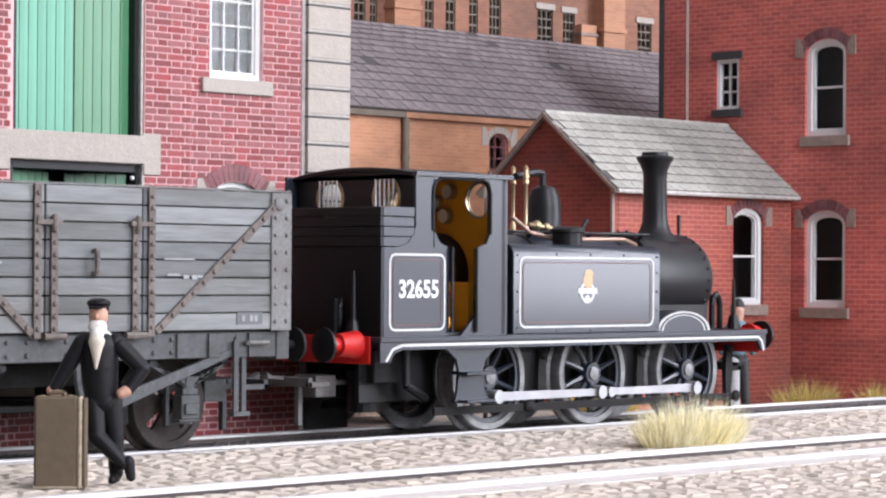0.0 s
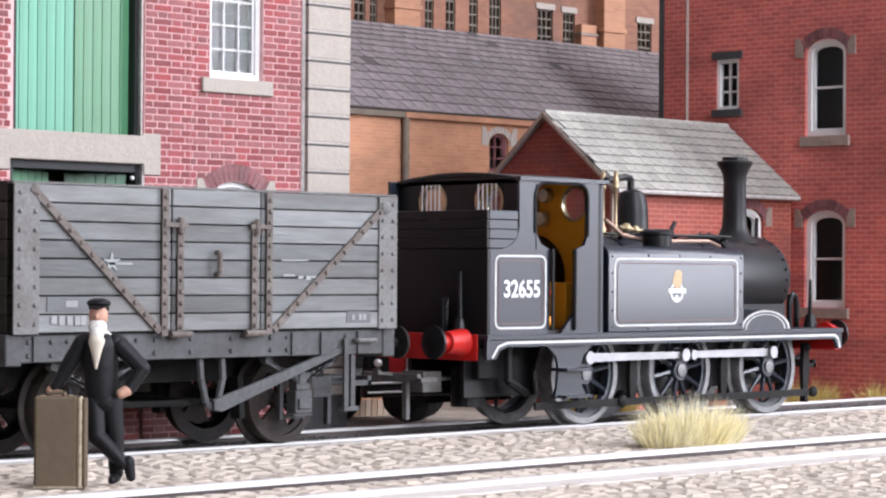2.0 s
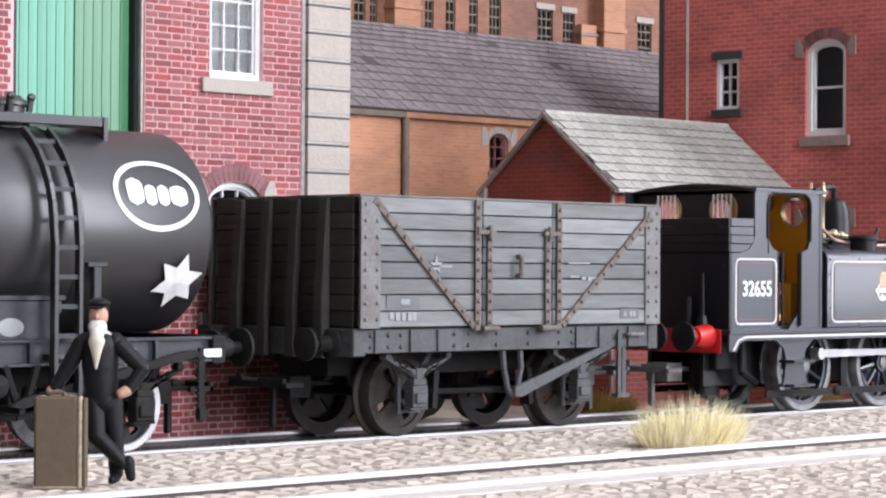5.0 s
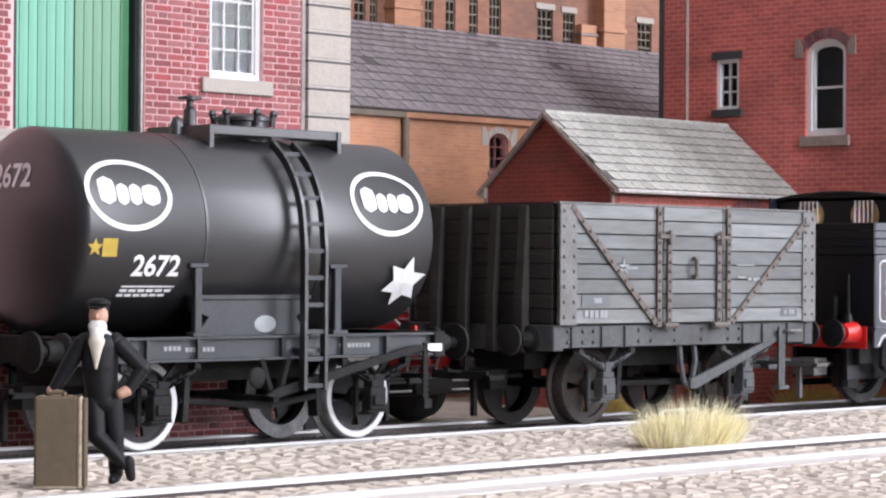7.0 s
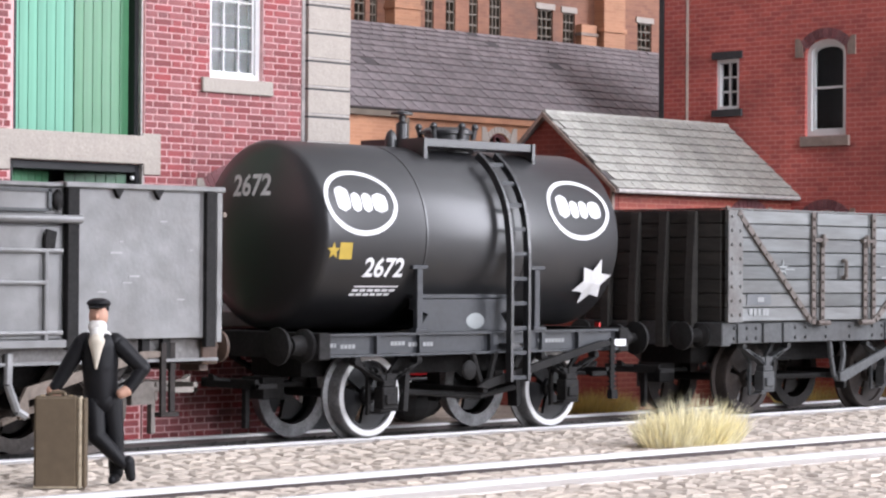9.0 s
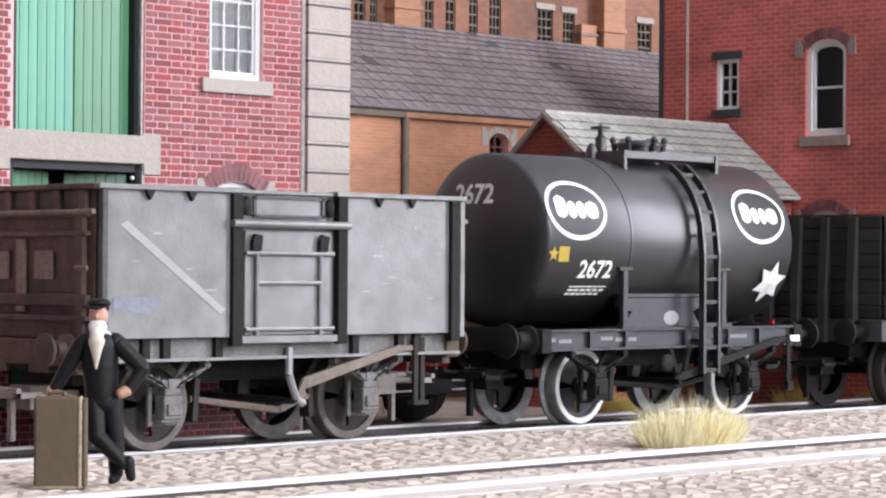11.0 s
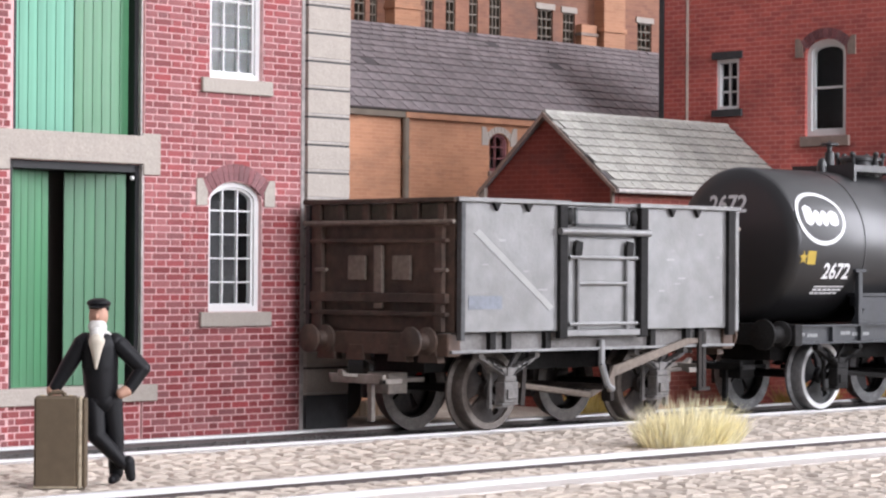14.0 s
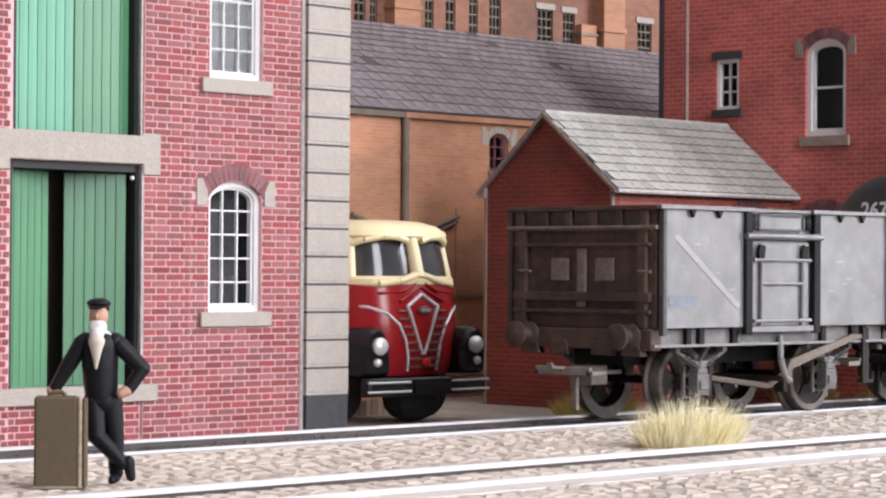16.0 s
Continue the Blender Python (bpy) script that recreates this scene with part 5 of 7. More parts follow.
# ---------------- the steel mineral wagon ----------------
def mineral_wagon():
    w = thing("mineral_wagon", "weathered grey steel mineral wagon with a rusty brown end", "wagon")
    L, Y, z0, z1 = 66.0, 16.5, 15.0, 34.6
    for s in (-1, 1):
        o, y = s, s * Y
        for a, b in ((0.6, 23.0), (41.4, L - 0.6)):
            part("side_sheet", box(N(), a, b, *sorted((y - o * 0.7, y)), z0, z1), "steel_side", w, "weathered light grey steel sheet", bevel=0.08)
        part("side_sheet", box(N(), 23.05, 41.35, *sorted((y - o * 1.3, y - o * 0.6)), z0, z1), "steel_side", w)
        part("lining", box(N(), 0.8, L - 0.8, *sorted((y - o * 1.6, y - o * 1.35)), z0, z1 - 0.2), "steel_end", w)
        # rolled top edge
        for a, b in ((-0.6, 24.2), (40.6, L + 0.6)):
            part("top_angle", box(N(), a, b, *sorted((y - o * 1.6, y + o * 0.75)), z1 - 0.25, z1 + 0.45), "steel_side", w, bevel=0.1)
        part("top_angle", box(N(), 24.25, 40.55, *sorted((y - o * 1.6, y + o * 0.15)), z1 - 0.25, z1 + 0.3), "steel_side", w, bevel=0.1)
        # uprights
        for x, t in ((0.45, 0.45), (22.6, 0.9), (41.8, 0.9), (L - 1.75, 0.85)):
            part("upright", box(N(), x - t, x + t, *sorted((y - o * 0.3, y + o * 0.7)), z0 - 1.2, z1 - 0.3), "under" if x > 10 else "solebar", w, "dark stained side upright" if x > 10 else "", bevel=0.08)
        part("corner_angle", box(N(), L - 0.85, L + 0.1, *sorted((y - o * 0.3, y + o * 0.72)), z0 - 0.6, z1 - 0.3), "steel_side", w, bevel=0.08)
        # small gussets under the edge
        for x in (7.8, 14.8, 49.0, 55.5):
            part("gusset", prism(N(), [(x - 0.75, z1 - 0.26), (x + 0.75, z1 - 0.26), (x, z1 - 1.5)], "xz", *sorted((y, y + o * 0.65))), "under", w)
        # side door
        f = lambda d0, d1: sorted((y + o * d0, y + o * d1))
        part("top_flap", box(N(), 25.6, 38.9, *f(-0.55, -0.15), 31.4, 34.0), "steel_side", w, bevel=0.12)
        bm = N()
        for x in (26.0, 38.5):
            box(bm, x - 0.25, x + 0.25, *f(-0.2, 0.15), 31.3, 34.1)
        box(bm, 25.8, 38.7, *f(-0.2, 0.15), 31.2, 31.6)
        box(bm, 25.8, 38.7, *f(-0.2, 0.15), 33.7, 34.05)
        part("flap_rim", bm, "solebar", w)
        for x in (24.6, 39.9):
            bm = ball(N(), (x, y - o * 0.2, 32.7), 0.9, 0.6, 1.3)
            rod(bm, (x, y, 31.4), (x, y, 34.0), 0.35, seg=6)
            part("flap_hinge", bm, "under", w, smooth=True)
        part("door_bar", rod(N(), (21.6, y + o * 0.75, 30.3), (42.9, y + o * 0.75, 30.3), 0.55, seg=10), "steel_side", w, smooth=True)
        part("door", box(N(), 24.4, 40.2, *f(-0.55, -0.1), z0 + 0.2, 29.4), "steel_side", w, "grey steel side door", bevel=0.1)
        bm = N()
        for x in (26.3, 37.9):
            rod(bm, (x, y + o * 0.25, z0 - 0.3), (x, y + o * 0.25, 28.7), 0.34, seg=8)
        for z, a, b in ((26.3, 24.2, 40.3), (22.3, 26.3, 37.9), (16.0, 24.2, 40.3)):
            rod(bm, (a, y + o * 0.3, z), (b, y + o * 0.3, z), 0.32, seg=8)
        part("door_strap", bm, "steel_side", w, smooth=True)
        for x in (26.0, 38.2):
            bm = prism(N(), [(x - 0.8, 26.6), (x + 0.8, 26.6), (x + 1.1, 28.7), (x - 0.4, 29.0), (x - 0.8, 28.0)], "xz", *f(0.1, 0.7))
            part("door_latch", bm, "under", w, bevel=0.1)
        part("door_sill", box(N(), 23.4, 41.0, *f(-0.6, 0.55), z0 - 0.9, z0 + 0.1), "steel_side", w, bevel=0.08)
        # white stripe, faded panel, scuffs
        dec = f(0.03, 0.07)
        part("stripe", prism(N(), [(3.2, 29.8), (4.5, 30.3), (20.9, 18.7), (20.0, 18.1)], "xz", *dec), "stripe", w, "faded white diagonal stripe")
        part("number_panel", box(N(), 2.2, 9.4, *dec, 18.4, 20.4), "bluepanel", w, "faded blue-grey number panel")
        rnd = random.Random(2)
        for x, z in ((48, 26), (49.5, 27.5), (51, 23), (50, 22.2), (46, 21), (5, 25), (14, 24), (8.5, 28.6), (17.5, 21.2), (59, 20), (61, 26.5), (56, 30.2)):
            part("scuff", box(N(), x, x + rnd.uniform(0.5, 2.0), *dec, z, z + rnd.uniform(0.12, 0.3)), "stripe", w)
        # solebar below the body
        bar = part("solebar", box(N(), -0.6, L + 0.6, *sorted((s * 12.8, s * 15.0)), 12.2, 14.9), "dust", w, bevel=0.1)
        part("solebar_lip", box(N(), -0.6, L + 0.6, *sorted((s * 12.8, s * 15.9)), 11.9, 12.3), "steel_side", bar)
        for x in (8.2, 11.6, 20.5, 45.5, 54.4, 57.8):
            part("body_bracket", prism(N(), [(x - 0.6, 12.3), (x + 0.6, 12.3), (x + 0.6, 15.0), (x - 0.6, 15.0)], "xz", *sorted((s * 15.0, s * 15.9))), "under", bar)
        for x in (14.0, 50.0):
            axlebox(w, x, 6.0, s, "dust", top=11.5)
            disc_wheel(w, x, s, 6.2, "grime", "rust_tyre", 5.9)
        bm = N()
        pipe(bm, [(33.2, s * 15.6, 13.4), (32.8, s * 16.0, 9.6), (34.2, s * 16.0, 6.3), (35.5, s * 16.0, 5.6)], 0.55, 8)
        part("v_hanger", bm, "steel_side", w)
        bm = prism(N(), [(34.5, 5.2), (36.0, 5.4), (35.8, 7.6), (54.5, 12.4), (57.5, 12.6), (57.5, 13.3), (54.0, 13.4), (35.5, 9.2), (34.2, 6.8)], "xz", *sorted((s * 15.6, s * 16.2)))
        part("brake_lever", bm, "endplate", w, bevel=0.06)
        bm = box(N(), 56.6, 57.4, *sorted((s * 15.9, s * 16.4)), 5.2, 14.4)
        box(bm, 58.8, 59.6, *sorted((s * 15.0, s * 15.5)), 5.2, 14.4)
        box(bm, 56.6, 59.6, *sorted((s * 15.0, s * 16.4)), 4.7, 5.3)
        part("lever_guard", bm, "grime", w)
        for a, e in ((14.0, 6.9), (50.0, -6.9)):
            part("push_rod", rod(N(), (a + e, s * 9.0, 6.4), (34.0, s * 12.5, 4.6), 0.5, seg=6), "endplate", w)
            q = 0.9 if e > 0 else -0.9
            part("brake_shoe", prism(N(), [(a + e, 3.4), (a + e + q, 3.2), (a + e + q * 1.5, 9.2), (a + e + q * 0.5, 9.2)], "xz", *sorted((s * 7.8, s * 9.8))), "grime", w)
        for x, o2 in ((0, -1), (L, 1)):
            buffer(w, x + o2 * 0.9, o2, s, 13.6, "steel_end", "steel_end", 3.8, 2.2, 1.2)
    # ends: ribbed, with door rail and two square plates
    for x, o in ((0, -1), (L, 1)):
        g = lambda d0, d1: sorted((x + o * d0, x + o * d1))
        part("end_sheet", box(N(), *g(-0.7, 0.0), -Y + 0.8, Y - 0.8, z0, z1 - 0.3), "steel_end", w, "rusty dark brown end sheet")
        part("end_top", box(N(), *g(-0.8, 1.1), -Y - 0.2, Y + 0.2, z1 - 0.26, z1 + 0.42), "steel_end", w, bevel=0.1)
        for k in range(6):
            y = -13.6 + k * 5.45
            part("end_rib", box(N(), *g(0, 0.8), y - 0.7, y + 0.7, 31.6, z1 - 0.3), "steel_end", w, bevel=0.1)
            if k < 5:
                part("end_panel", box(N(), *g(0, 0.3), y + 0.9, y + 4.5, 31.8, z1 - 0.5), "olive", w, "olive brown panel under the rim", bevel=0.08)
        for z, t in ((31.0, 0.22), (28.6, 0.3), (20.0, 0.75), (17.6, 0.35)):
            part("end_rail", box(N(), *g(0, 0.95), -14.8, 15.2, z - t, z + t), "steel_end", w, bevel=0.12)
        part("hinge_bar", rod(N(), (x + o * 1.0, -16.6, 31.4), (x + o * 1.0, 16.4, 31.4), 0.35, seg=8), "endplate", w)
        for y in (-4.9, 4.9):
            part("end_plate", box(N(), *g(0, 0.55), y - 2.0, y + 2.0, 22.6, 26.4), "endplate", w, "dusty square plate", bevel=0.15)
        part("end_rib", box(N(), *g(0, 0.7), -0.9, 0.9, 18.3, 28), "endplate", w, bevel=0.1)
        for y in (-13.2, 13.2):
            part("end_rib", box(N(), *g(0, 0.9), y - 0.8, y + 0.8, z0, 30.9), "steel_end", w, bevel=0.1)
            part("end_latch", rod(N(), (x + o * 1.1, y - 2.2, 24.2), (x + o * 1.1, y + 0.4, 24.2), 0.3, seg=6), "endplate", w)
        part("headstock", box(N(), *g(-1.8, 0.9), -15.4, 15.4, 11.4, 14.8), "steel_end", w, bevel=0.15)
        for y in (-11.2, 11.2, -4.6, 4.6):
            part("headstock_bracket", prism(N(), [(y - 2.2, 10.4), (y + 2.2, 10.4), (y + 1.6, 12.8), (y - 1.6, 12.8)], "yz", *g(-0.6, 1.0)), "steel_end", w, bevel=0.1)
        coupling(w, x, o, "pale_iron", 7.4)
    part("lining", box(N(), 0.9, L - 0.9, -Y + 1.7, Y - 1.7, z0 - 0.6, z0 + 0.2), "steel_end", w, "rusty wagon floor")
    part("underframe", box(N(), 1.5, L - 1.5, -12.2, 12.2, 12.4, 14.2), "grime", w)
    part("centre_sill", box(N(), 4, L - 4, -5.5, 5.5, 8.6, 12.35), "under", w)
    part("brake_shaft", rod(N(), (34.0, -15.5, 6.0), (34.0, 15.5, 6.0), 0.5, seg=8), "grime", w)
    axles(w, (14.0, 50.0), 5.9)
    VEHICLES.append((w, -175.5, ((0.0, 0.0), (11.0, -0.2), (13.0, 0.0), (14.5, 0.5), (15.5, 0.4), (16.0, 0.0))))


# ---------------- the tank wagon ----------------
TR, TZ = 13.8, 29.2


def on_barrel(bm, x0, ang, lift=0.1, side=-1):
    """Lays a flat mesh (u right, v up) on the barrel round the height angle ang (degrees over the middle)."""
    for v in bm.verts:
        a = radians(ang) + v.co.y / TR
        r = TR + lift + v.co.z
        v.co = Vector((x0 + (v.co.x if side < 0 else -v.co.x), side * r * math.cos(a), TZ + r * math.sin(a)))
    return bm


def flat_ring(bm, rx, ry, t, n=48):
    for k in range(n):
        a0, a1 = 2 * math.pi * k / n, 2 * math.pi * (k + 1) / n
        vs = [bm.verts.new(p) for p in ((rx * math.cos(a0), ry * math.sin(a0), 0), (rx * math.cos(a1), ry * math.sin(a1), 0), ((rx - t) * math.cos(a1), (ry - t) * math.sin(a1), 0), ((rx - t) * math.cos(a0), (ry - t) * math.sin(a0), 0))]
        bm.faces.new(vs)
    bmesh.ops.remove_doubles(bm, verts=bm.verts, dist=1e-4)
    return bm


def flat_blob(bm, cx, cy, rx, ry, n=20, power=3.0):
    """A filled rounded shape, cut in strips so that it can bend."""
    rows = 8
    prev = None
    for k in range(rows + 1):
        v = -1 + 2 * k / rows
        h = (1 - abs(v) ** power) ** (1 / power)
        cur = [bm.verts.new((cx - rx * max(h, 0.02), cy + ry * v, 0)), bm.verts.new((cx + rx * max(h, 0.02), cy + ry * v, 0))]
        if prev:
            bm.faces.new((prev[0], prev[1], cur[1], cur[0]))
        prev = cur
    return bm


def flat_star(bm, cx, cy, r0, r1, n, turn=0.0):
    c = bm.verts.new((cx, cy, 0))
    vs = []
    for k in range(2 * n):
        a, r = turn + math.pi * k / n, r0 if k % 2 == 0 else r1
        vs.append(bm.verts.new((cx + r * math.sin(a), cy + r * math.cos(a), 0)))
    for i in range(2 * n):
        bm.faces.new((c, vs[i], vs[(i + 1) % (2 * n)]))
    return bm


def tank_wagon():
    w = thing("tank_wagon", "satin black oil tank wagon with white oval badges and a ladder", "wagon")
    x0, x1 = 11.8, 76.2
    prof = [(0, x0 - 1.3), (6, x0 - 1.0), (11, x0 - 0.2), (13.2, x0 + 0.5), (TR, x0 + 1.3), (TR, x1 - 1.3), (13.2, x1 - 0.5), (11, x1 + 0.2), (6, x1 + 1.0), (0, x1 + 1.3)]
    bm = lathe(N(), prof, (0, 0, TZ), "x", 64)
    barrel = part("barrel", bm, "tank", w, smooth=True)
    for x in (32.2, 53.8):
        part("barrel_seam", lathe(N(), [(TR - 0.2, x - 0.25), (TR + 0.10, x - 0.2), (TR + 0.10, x + 0.2), (TR - 0.2, x + 0.25)], (0, 0, TZ), "x", 64), "tank", barrel, smooth=True)
    for s in (-1, 1):
        for xc in (19.6, 66.4):
            part("badge_ring", on_barrel(flat_ring(N(), 7.1, 5.1, 0.75), xc, 20.5, side=s), "decal", w, "white oval badge outline")
            bm = flat_blob(N(), -3.55, 0.3, 1.35, 1.95, power=3.2)
            for u, r in ((-1.05, 0.95), (1.05, 0.95), (3.6, 1.45)):
                flat_blob(bm, u, -0.2, r, 1.5, power=2.8)
            part("badge_mark", on_barrel(bm, xc, 20.5, side=s), "decal", w, "plain white badge shape")
        part("number", on_barrel(lettering("2672", 4.0), 24.2, -20.5, side=s), "decal", w, "white wagon number 2672")
        bm = N()
        for k, (a, b) in enumerate(((-4.6, 4.2), (-4.6, 4.2), (-4.8, 3.4))):
            for q in range(6):
                u0, u1 = a + (b - a) * q / 6, a + (b - a) * (q + (1 if k == 0 else 0.8)) / 6
                v = -3.0 - 0.75 * k
                bm.faces.new([bm.verts.new(p) for p in ((u0, v, 0), (u1, v, 0), (u1, v + (0.25 if k == 0 else 0.45), 0), (u0, v + (0.25 if k == 0 else 0.45), 0))])
        part("small_lettering", on_barrel(bm, 24.0, -20.5, side=s), "decal", w, "white lettering too small to read")
        bm = flat_star(N(), 0, 0, 4.1, 2.2, 6, 0.18)
        part("star_mark", on_barrel(bm, 70.4, -29.0, lift=0.4, side=s), "decal", w, "white six-pointed star")
        bm = flat_star(N(), -1.7, 0, 1.3, 0.55, 5)
        bm.faces.new([bm.verts.new(p) for p in ((-0.5, -1.2, 0), (1.9, -1.2, 0), (1.9, 1.2, 0), (-0.5, 1.2, 0))])
        part("yellow_mark", on_barrel(bm, 15.4, -9.8, side=s), "yellow", w, "yellow star and square mark")
    bm = lettering("2672", 4.3)
    for v in bm.verts:
        v.co = Vector((x0, 1.0 - v.co.x, 36.2 + v.co.y))
    for v in bm.verts:
        r = math.hypot(v.co.y, v.co.z - TZ)
        v.co.x = x0 - 0.12 - float(np.interp(r, (0, 6, 11, 13.2), (1.3, 1.0, 0.2, -0.5)))
    part("number", bm, "decal", w, "white wagon number on the tank's end")
    # walkway, filler and valve
    for s in (-1, 1):
        part("walkway_edge", box(N(), 38.2, 63.0, *sorted((s * 6.3, s * 6.8)), 42.9, 44.2), "tank", w, bevel=0.1)
        part("walkway_board", box(N(), 38.4, 62.8, *sorted((s * 3.2, s * 6.25)), 43.2, 43.7), "tank", w, bevel=0.08)
    for x in (38.5, 62.5):
        bm = prism(N(), [(-7.0, 40.4), (-7.0, 44.2), (7.0, 44.2), (7.0, 40.4), (5.5, 42.0), (0, 43.1), (-5.5, 42.0)], "yz", x - 0.35, x + 0.35)
        part("walkway_end", bm, "tank", w)
    part("filler", lathe(N(), [(4.2, 42.0), (4.2, 43.4), (3.6, 43.6), (3.6, 45.3), (4.1, 45.4), (4.1, 45.9), (3.4, 46.4), (0, 46.6)], (50.0, 0, 0), "z", 28), "tank", w, "round filler cover", smooth=True)
    for k in range(6):
        a = 2 * math.pi * k / 6 + 0.3
        bm = rod(N(), (50.0 + 4.1 * math.cos(a), 4.1 * math.sin(a), 44.6), (50.0 + 4.4 * math.cos(a), 4.4 * math.sin(a), 46.5), 0.45, seg=8)
        ball(bm, (50.0 + 4.4 * math.cos(a), 4.4 * math.sin(a), 46.5), 0.6, seg=8)
        part("filler_bolt", bm, "tank", w)
    bm = lathe(N(), [(1.7, 42.2), (1.7, 43.4), (1.0, 43.8), (0.9, 46.6), (0.5, 47.0), (0.5, 48.0), (1.7, 48.0), (1.7, 48.4), (0.4, 48.6), (0, 49.0)], (40.2, 0, 0), "z", 16)
    part("valve", bm, "tank", w, smooth=True)
    part("vent", lathe(N(), [(1.0, 42.4), (1.0, 44.2), (0.6, 45.3), (0, 45.7)], (37.9, 0, 0), "z", 12), "tank", w, smooth=True)
    # ladder on the near side: up from the frame, then over the barrel
    def rail_path(x):
        pts = [(x, -15.6, 7.4), (x, -15.6, 27.0)]
        for k in range(1, 8):
            a = radians(-4 + 60 * k / 7)
            pts.append((x, -(TR + 1.5) * math.cos(a), TZ + (TR + 1.5) * math.sin(a)))
        return pts
    lad = part("ladder", box(N(), 48.1, 51.9, -15.3, -13.3, 12.6, 13.2), "tank", w, "black ladder over the tank's side")
    for xa in (48.1, 51.9):
        bm = N()
        path = rail_path(xa)
        for p, q in zip(path, path[1:]):
            d = (Vector(q) - Vector(p)).normalized()
            n = Vector((0, -d.z, d.y)) * 0.55
            vs = []
            for e in (p, q):
                for sx in (-0.28, 0.28):
                    for sn in (-1, 1):
                        vs.append(bm.verts.new(Vector(e) + Vector((sx, 0, 0)) + n * sn))
            for f in ((0, 1, 3, 2), (4, 6, 7, 5), (0, 4, 5, 1), (2, 3, 7, 6), (0, 2, 6, 4), (1, 5, 7, 3)):
                bm.faces.new([vs[i] for i in f])
        part("ladder_rail", bm, "tank", lad)
    path = rail_path(0)
    lens = [0]
    for p, q in zip(path, path[1:]):
        lens.append(lens[-1] + (Vector(q) - Vector(p)).length)
    d = 0.6
    while d < lens[-1]:
        i = max(k for k in range(len(lens) - 1) if lens[k] <= d)
        p = Vector(path[i]).lerp(Vector(path[i + 1]), (d - lens[i]) / (lens[i + 1] - lens[i]))
        part("rung", box(N(), 48.1, 51.9, p.y - 0.3, p.y + 0.3, p.z - 0.3, p.z + 0.3), "tank_frame", lad)
        d += 3.75
    # saddle, brackets, frame
    for s in (-1, 1):
        g = lambda a, b: sorted((s * a, s * b))
        part("saddle", prism(N(), [(31.2, 15.0), (51.5, 15.0), (49.4, 17.6), (51.5, 18.4), (51.5, 20.0), (31.2, 20.0), (31.2, 18.4), (33.6, 17.6)], "xz", *g(11.0, 12.6)), "tank_frame", w, "grey shaped tank saddle", bevel=0.1)
        part("saddle_cap", box(N(), 31.0, 51.8, *g(10.6, 12.9), 20.05, 20.6), "tank_frame", w)
        for x in (31.0, 56.4):
            bm = box(N(), x - 0.6, x + 0.6, *g(12.7, 13.6), 15.2, 24.4)
            box(bm, x - 1.6, x + 1.6, *g(12.4, 13.7), 24.3, 24.9)
            box(bm, x - 1.4, x + 1.4, *g(12.6, 14.2), 15.0, 15.6)
            part("tank_post", bm, "tank_frame", w, bevel=0.08)
        part("badge_plate", ball(N(), (43.6, s * 12.65, 16.6), 2.0, 0.12, 1.2), "chalk", w)
        bar = part("solebar", box(N(), 11.0, 77.0, *g(11.6, 13.2), 12.0, 15.0), "tank_frame", w, "dark grey frame side", bevel=0.1)
        part("solebar_lip", box(N(), 11.0, 77.0, *g(11.6, 14.0), 14.7, 15.05), "tank_frame", bar)
        part("solebar_lip", box(N(), 11.0, 77.0, *g(11.6, 14.0), 11.7, 12.05), "tank_frame", bar)
        for x in (22.4, 31.0, 46.0, 57.5, 66.0):
            part("solebar_rib", box(N(), x - 0.35, x + 0.35, *g(13.2, 13.9), 12.1, 14.7), "tank_frame", bar)
        for a, b, z in ((12.8, 14.6, 13.4), (15.5, 18.5, 13.2), (25.4, 28.2, 13.5), (29.0, 34.0, 13.3), (57.0, 58.0, 13.5), (58.6, 63.0, 13.4)):
            bm = N()
            q = a
            while q < b - 0.2:
                box(bm, q, min(q + 0.55, b), *g(13.2, 13.28), z - 0.3, z + 0.3)
                q += 0.75
            part("frame_lettering", bm, "dimdecal", bar, "pale lettering too small to read", kind="stuff")
        part("label_plate", box(N(), 72.6, 76.6, *g(14.0, 14.3), 12.3, 13.4), "decal", w, "white label plate")
        for x in (24.5, 63.8):
            axlebox(w, x, 6.0, s, "under", top=11.2)
            disc_wheel(w, x, s, 6.2, "smoke", "wheel_bright", 5.9)
        bm = prism(N(), [(42.0, 6.8), (44.0, 6.4), (70.5, 12.2), (73.0, 12.4), (73.0, 13.2), (70.0, 13.2), (44.0, 7.8)], "xz", *g(14.3, 14.9))
        part("brake_lever", bm, "under", w, bevel=0.06)
        bm = N()
        for x, d in ((42.0, -1), (47.0, 1)):
            pipe(bm, [(x, s * 13.6, 11.9), (44.5 + d * 0.7, s * 13.8, 6.8)], 0.55, 6)
        ball(bm, (41.0, s * 14.0, 9.3), 1.5, 0.5, 1.5)
        part("v_hanger", bm, "under", w)
        bm = box(N(), 72.2, 73.0, *g(14.6, 15.0), 4.6, 13.6)
        box(bm, 72.2, 73.6, *g(14.2, 15.2), 4.0, 5.4)
        for k in range(9):
            box(bm, 71.9, 73.3, *g(14.5, 15.1), 5.8 + k * 0.8, 6.1 + k * 0.8)
        part("lever_guard", bm, "under", w)
        for a, e in ((24.5, 6.9), (63.8, -6.9)):
            part("push_rod", rod(N(), (a + e, s * 9.0, 6.2), (44.5, s * 12.5, 5.2), 0.45, seg=6), "under", w)
            q = 0.9 if e > 0 else -0.9
            part("brake_shoe", prism(N(), [(a + e, 3.4), (a + e + q, 3.2), (a + e + q * 1.5, 9.2), (a + e + q * 0.5, 9.2)], "xz", *g(7.8, 9.8)), "under", w)
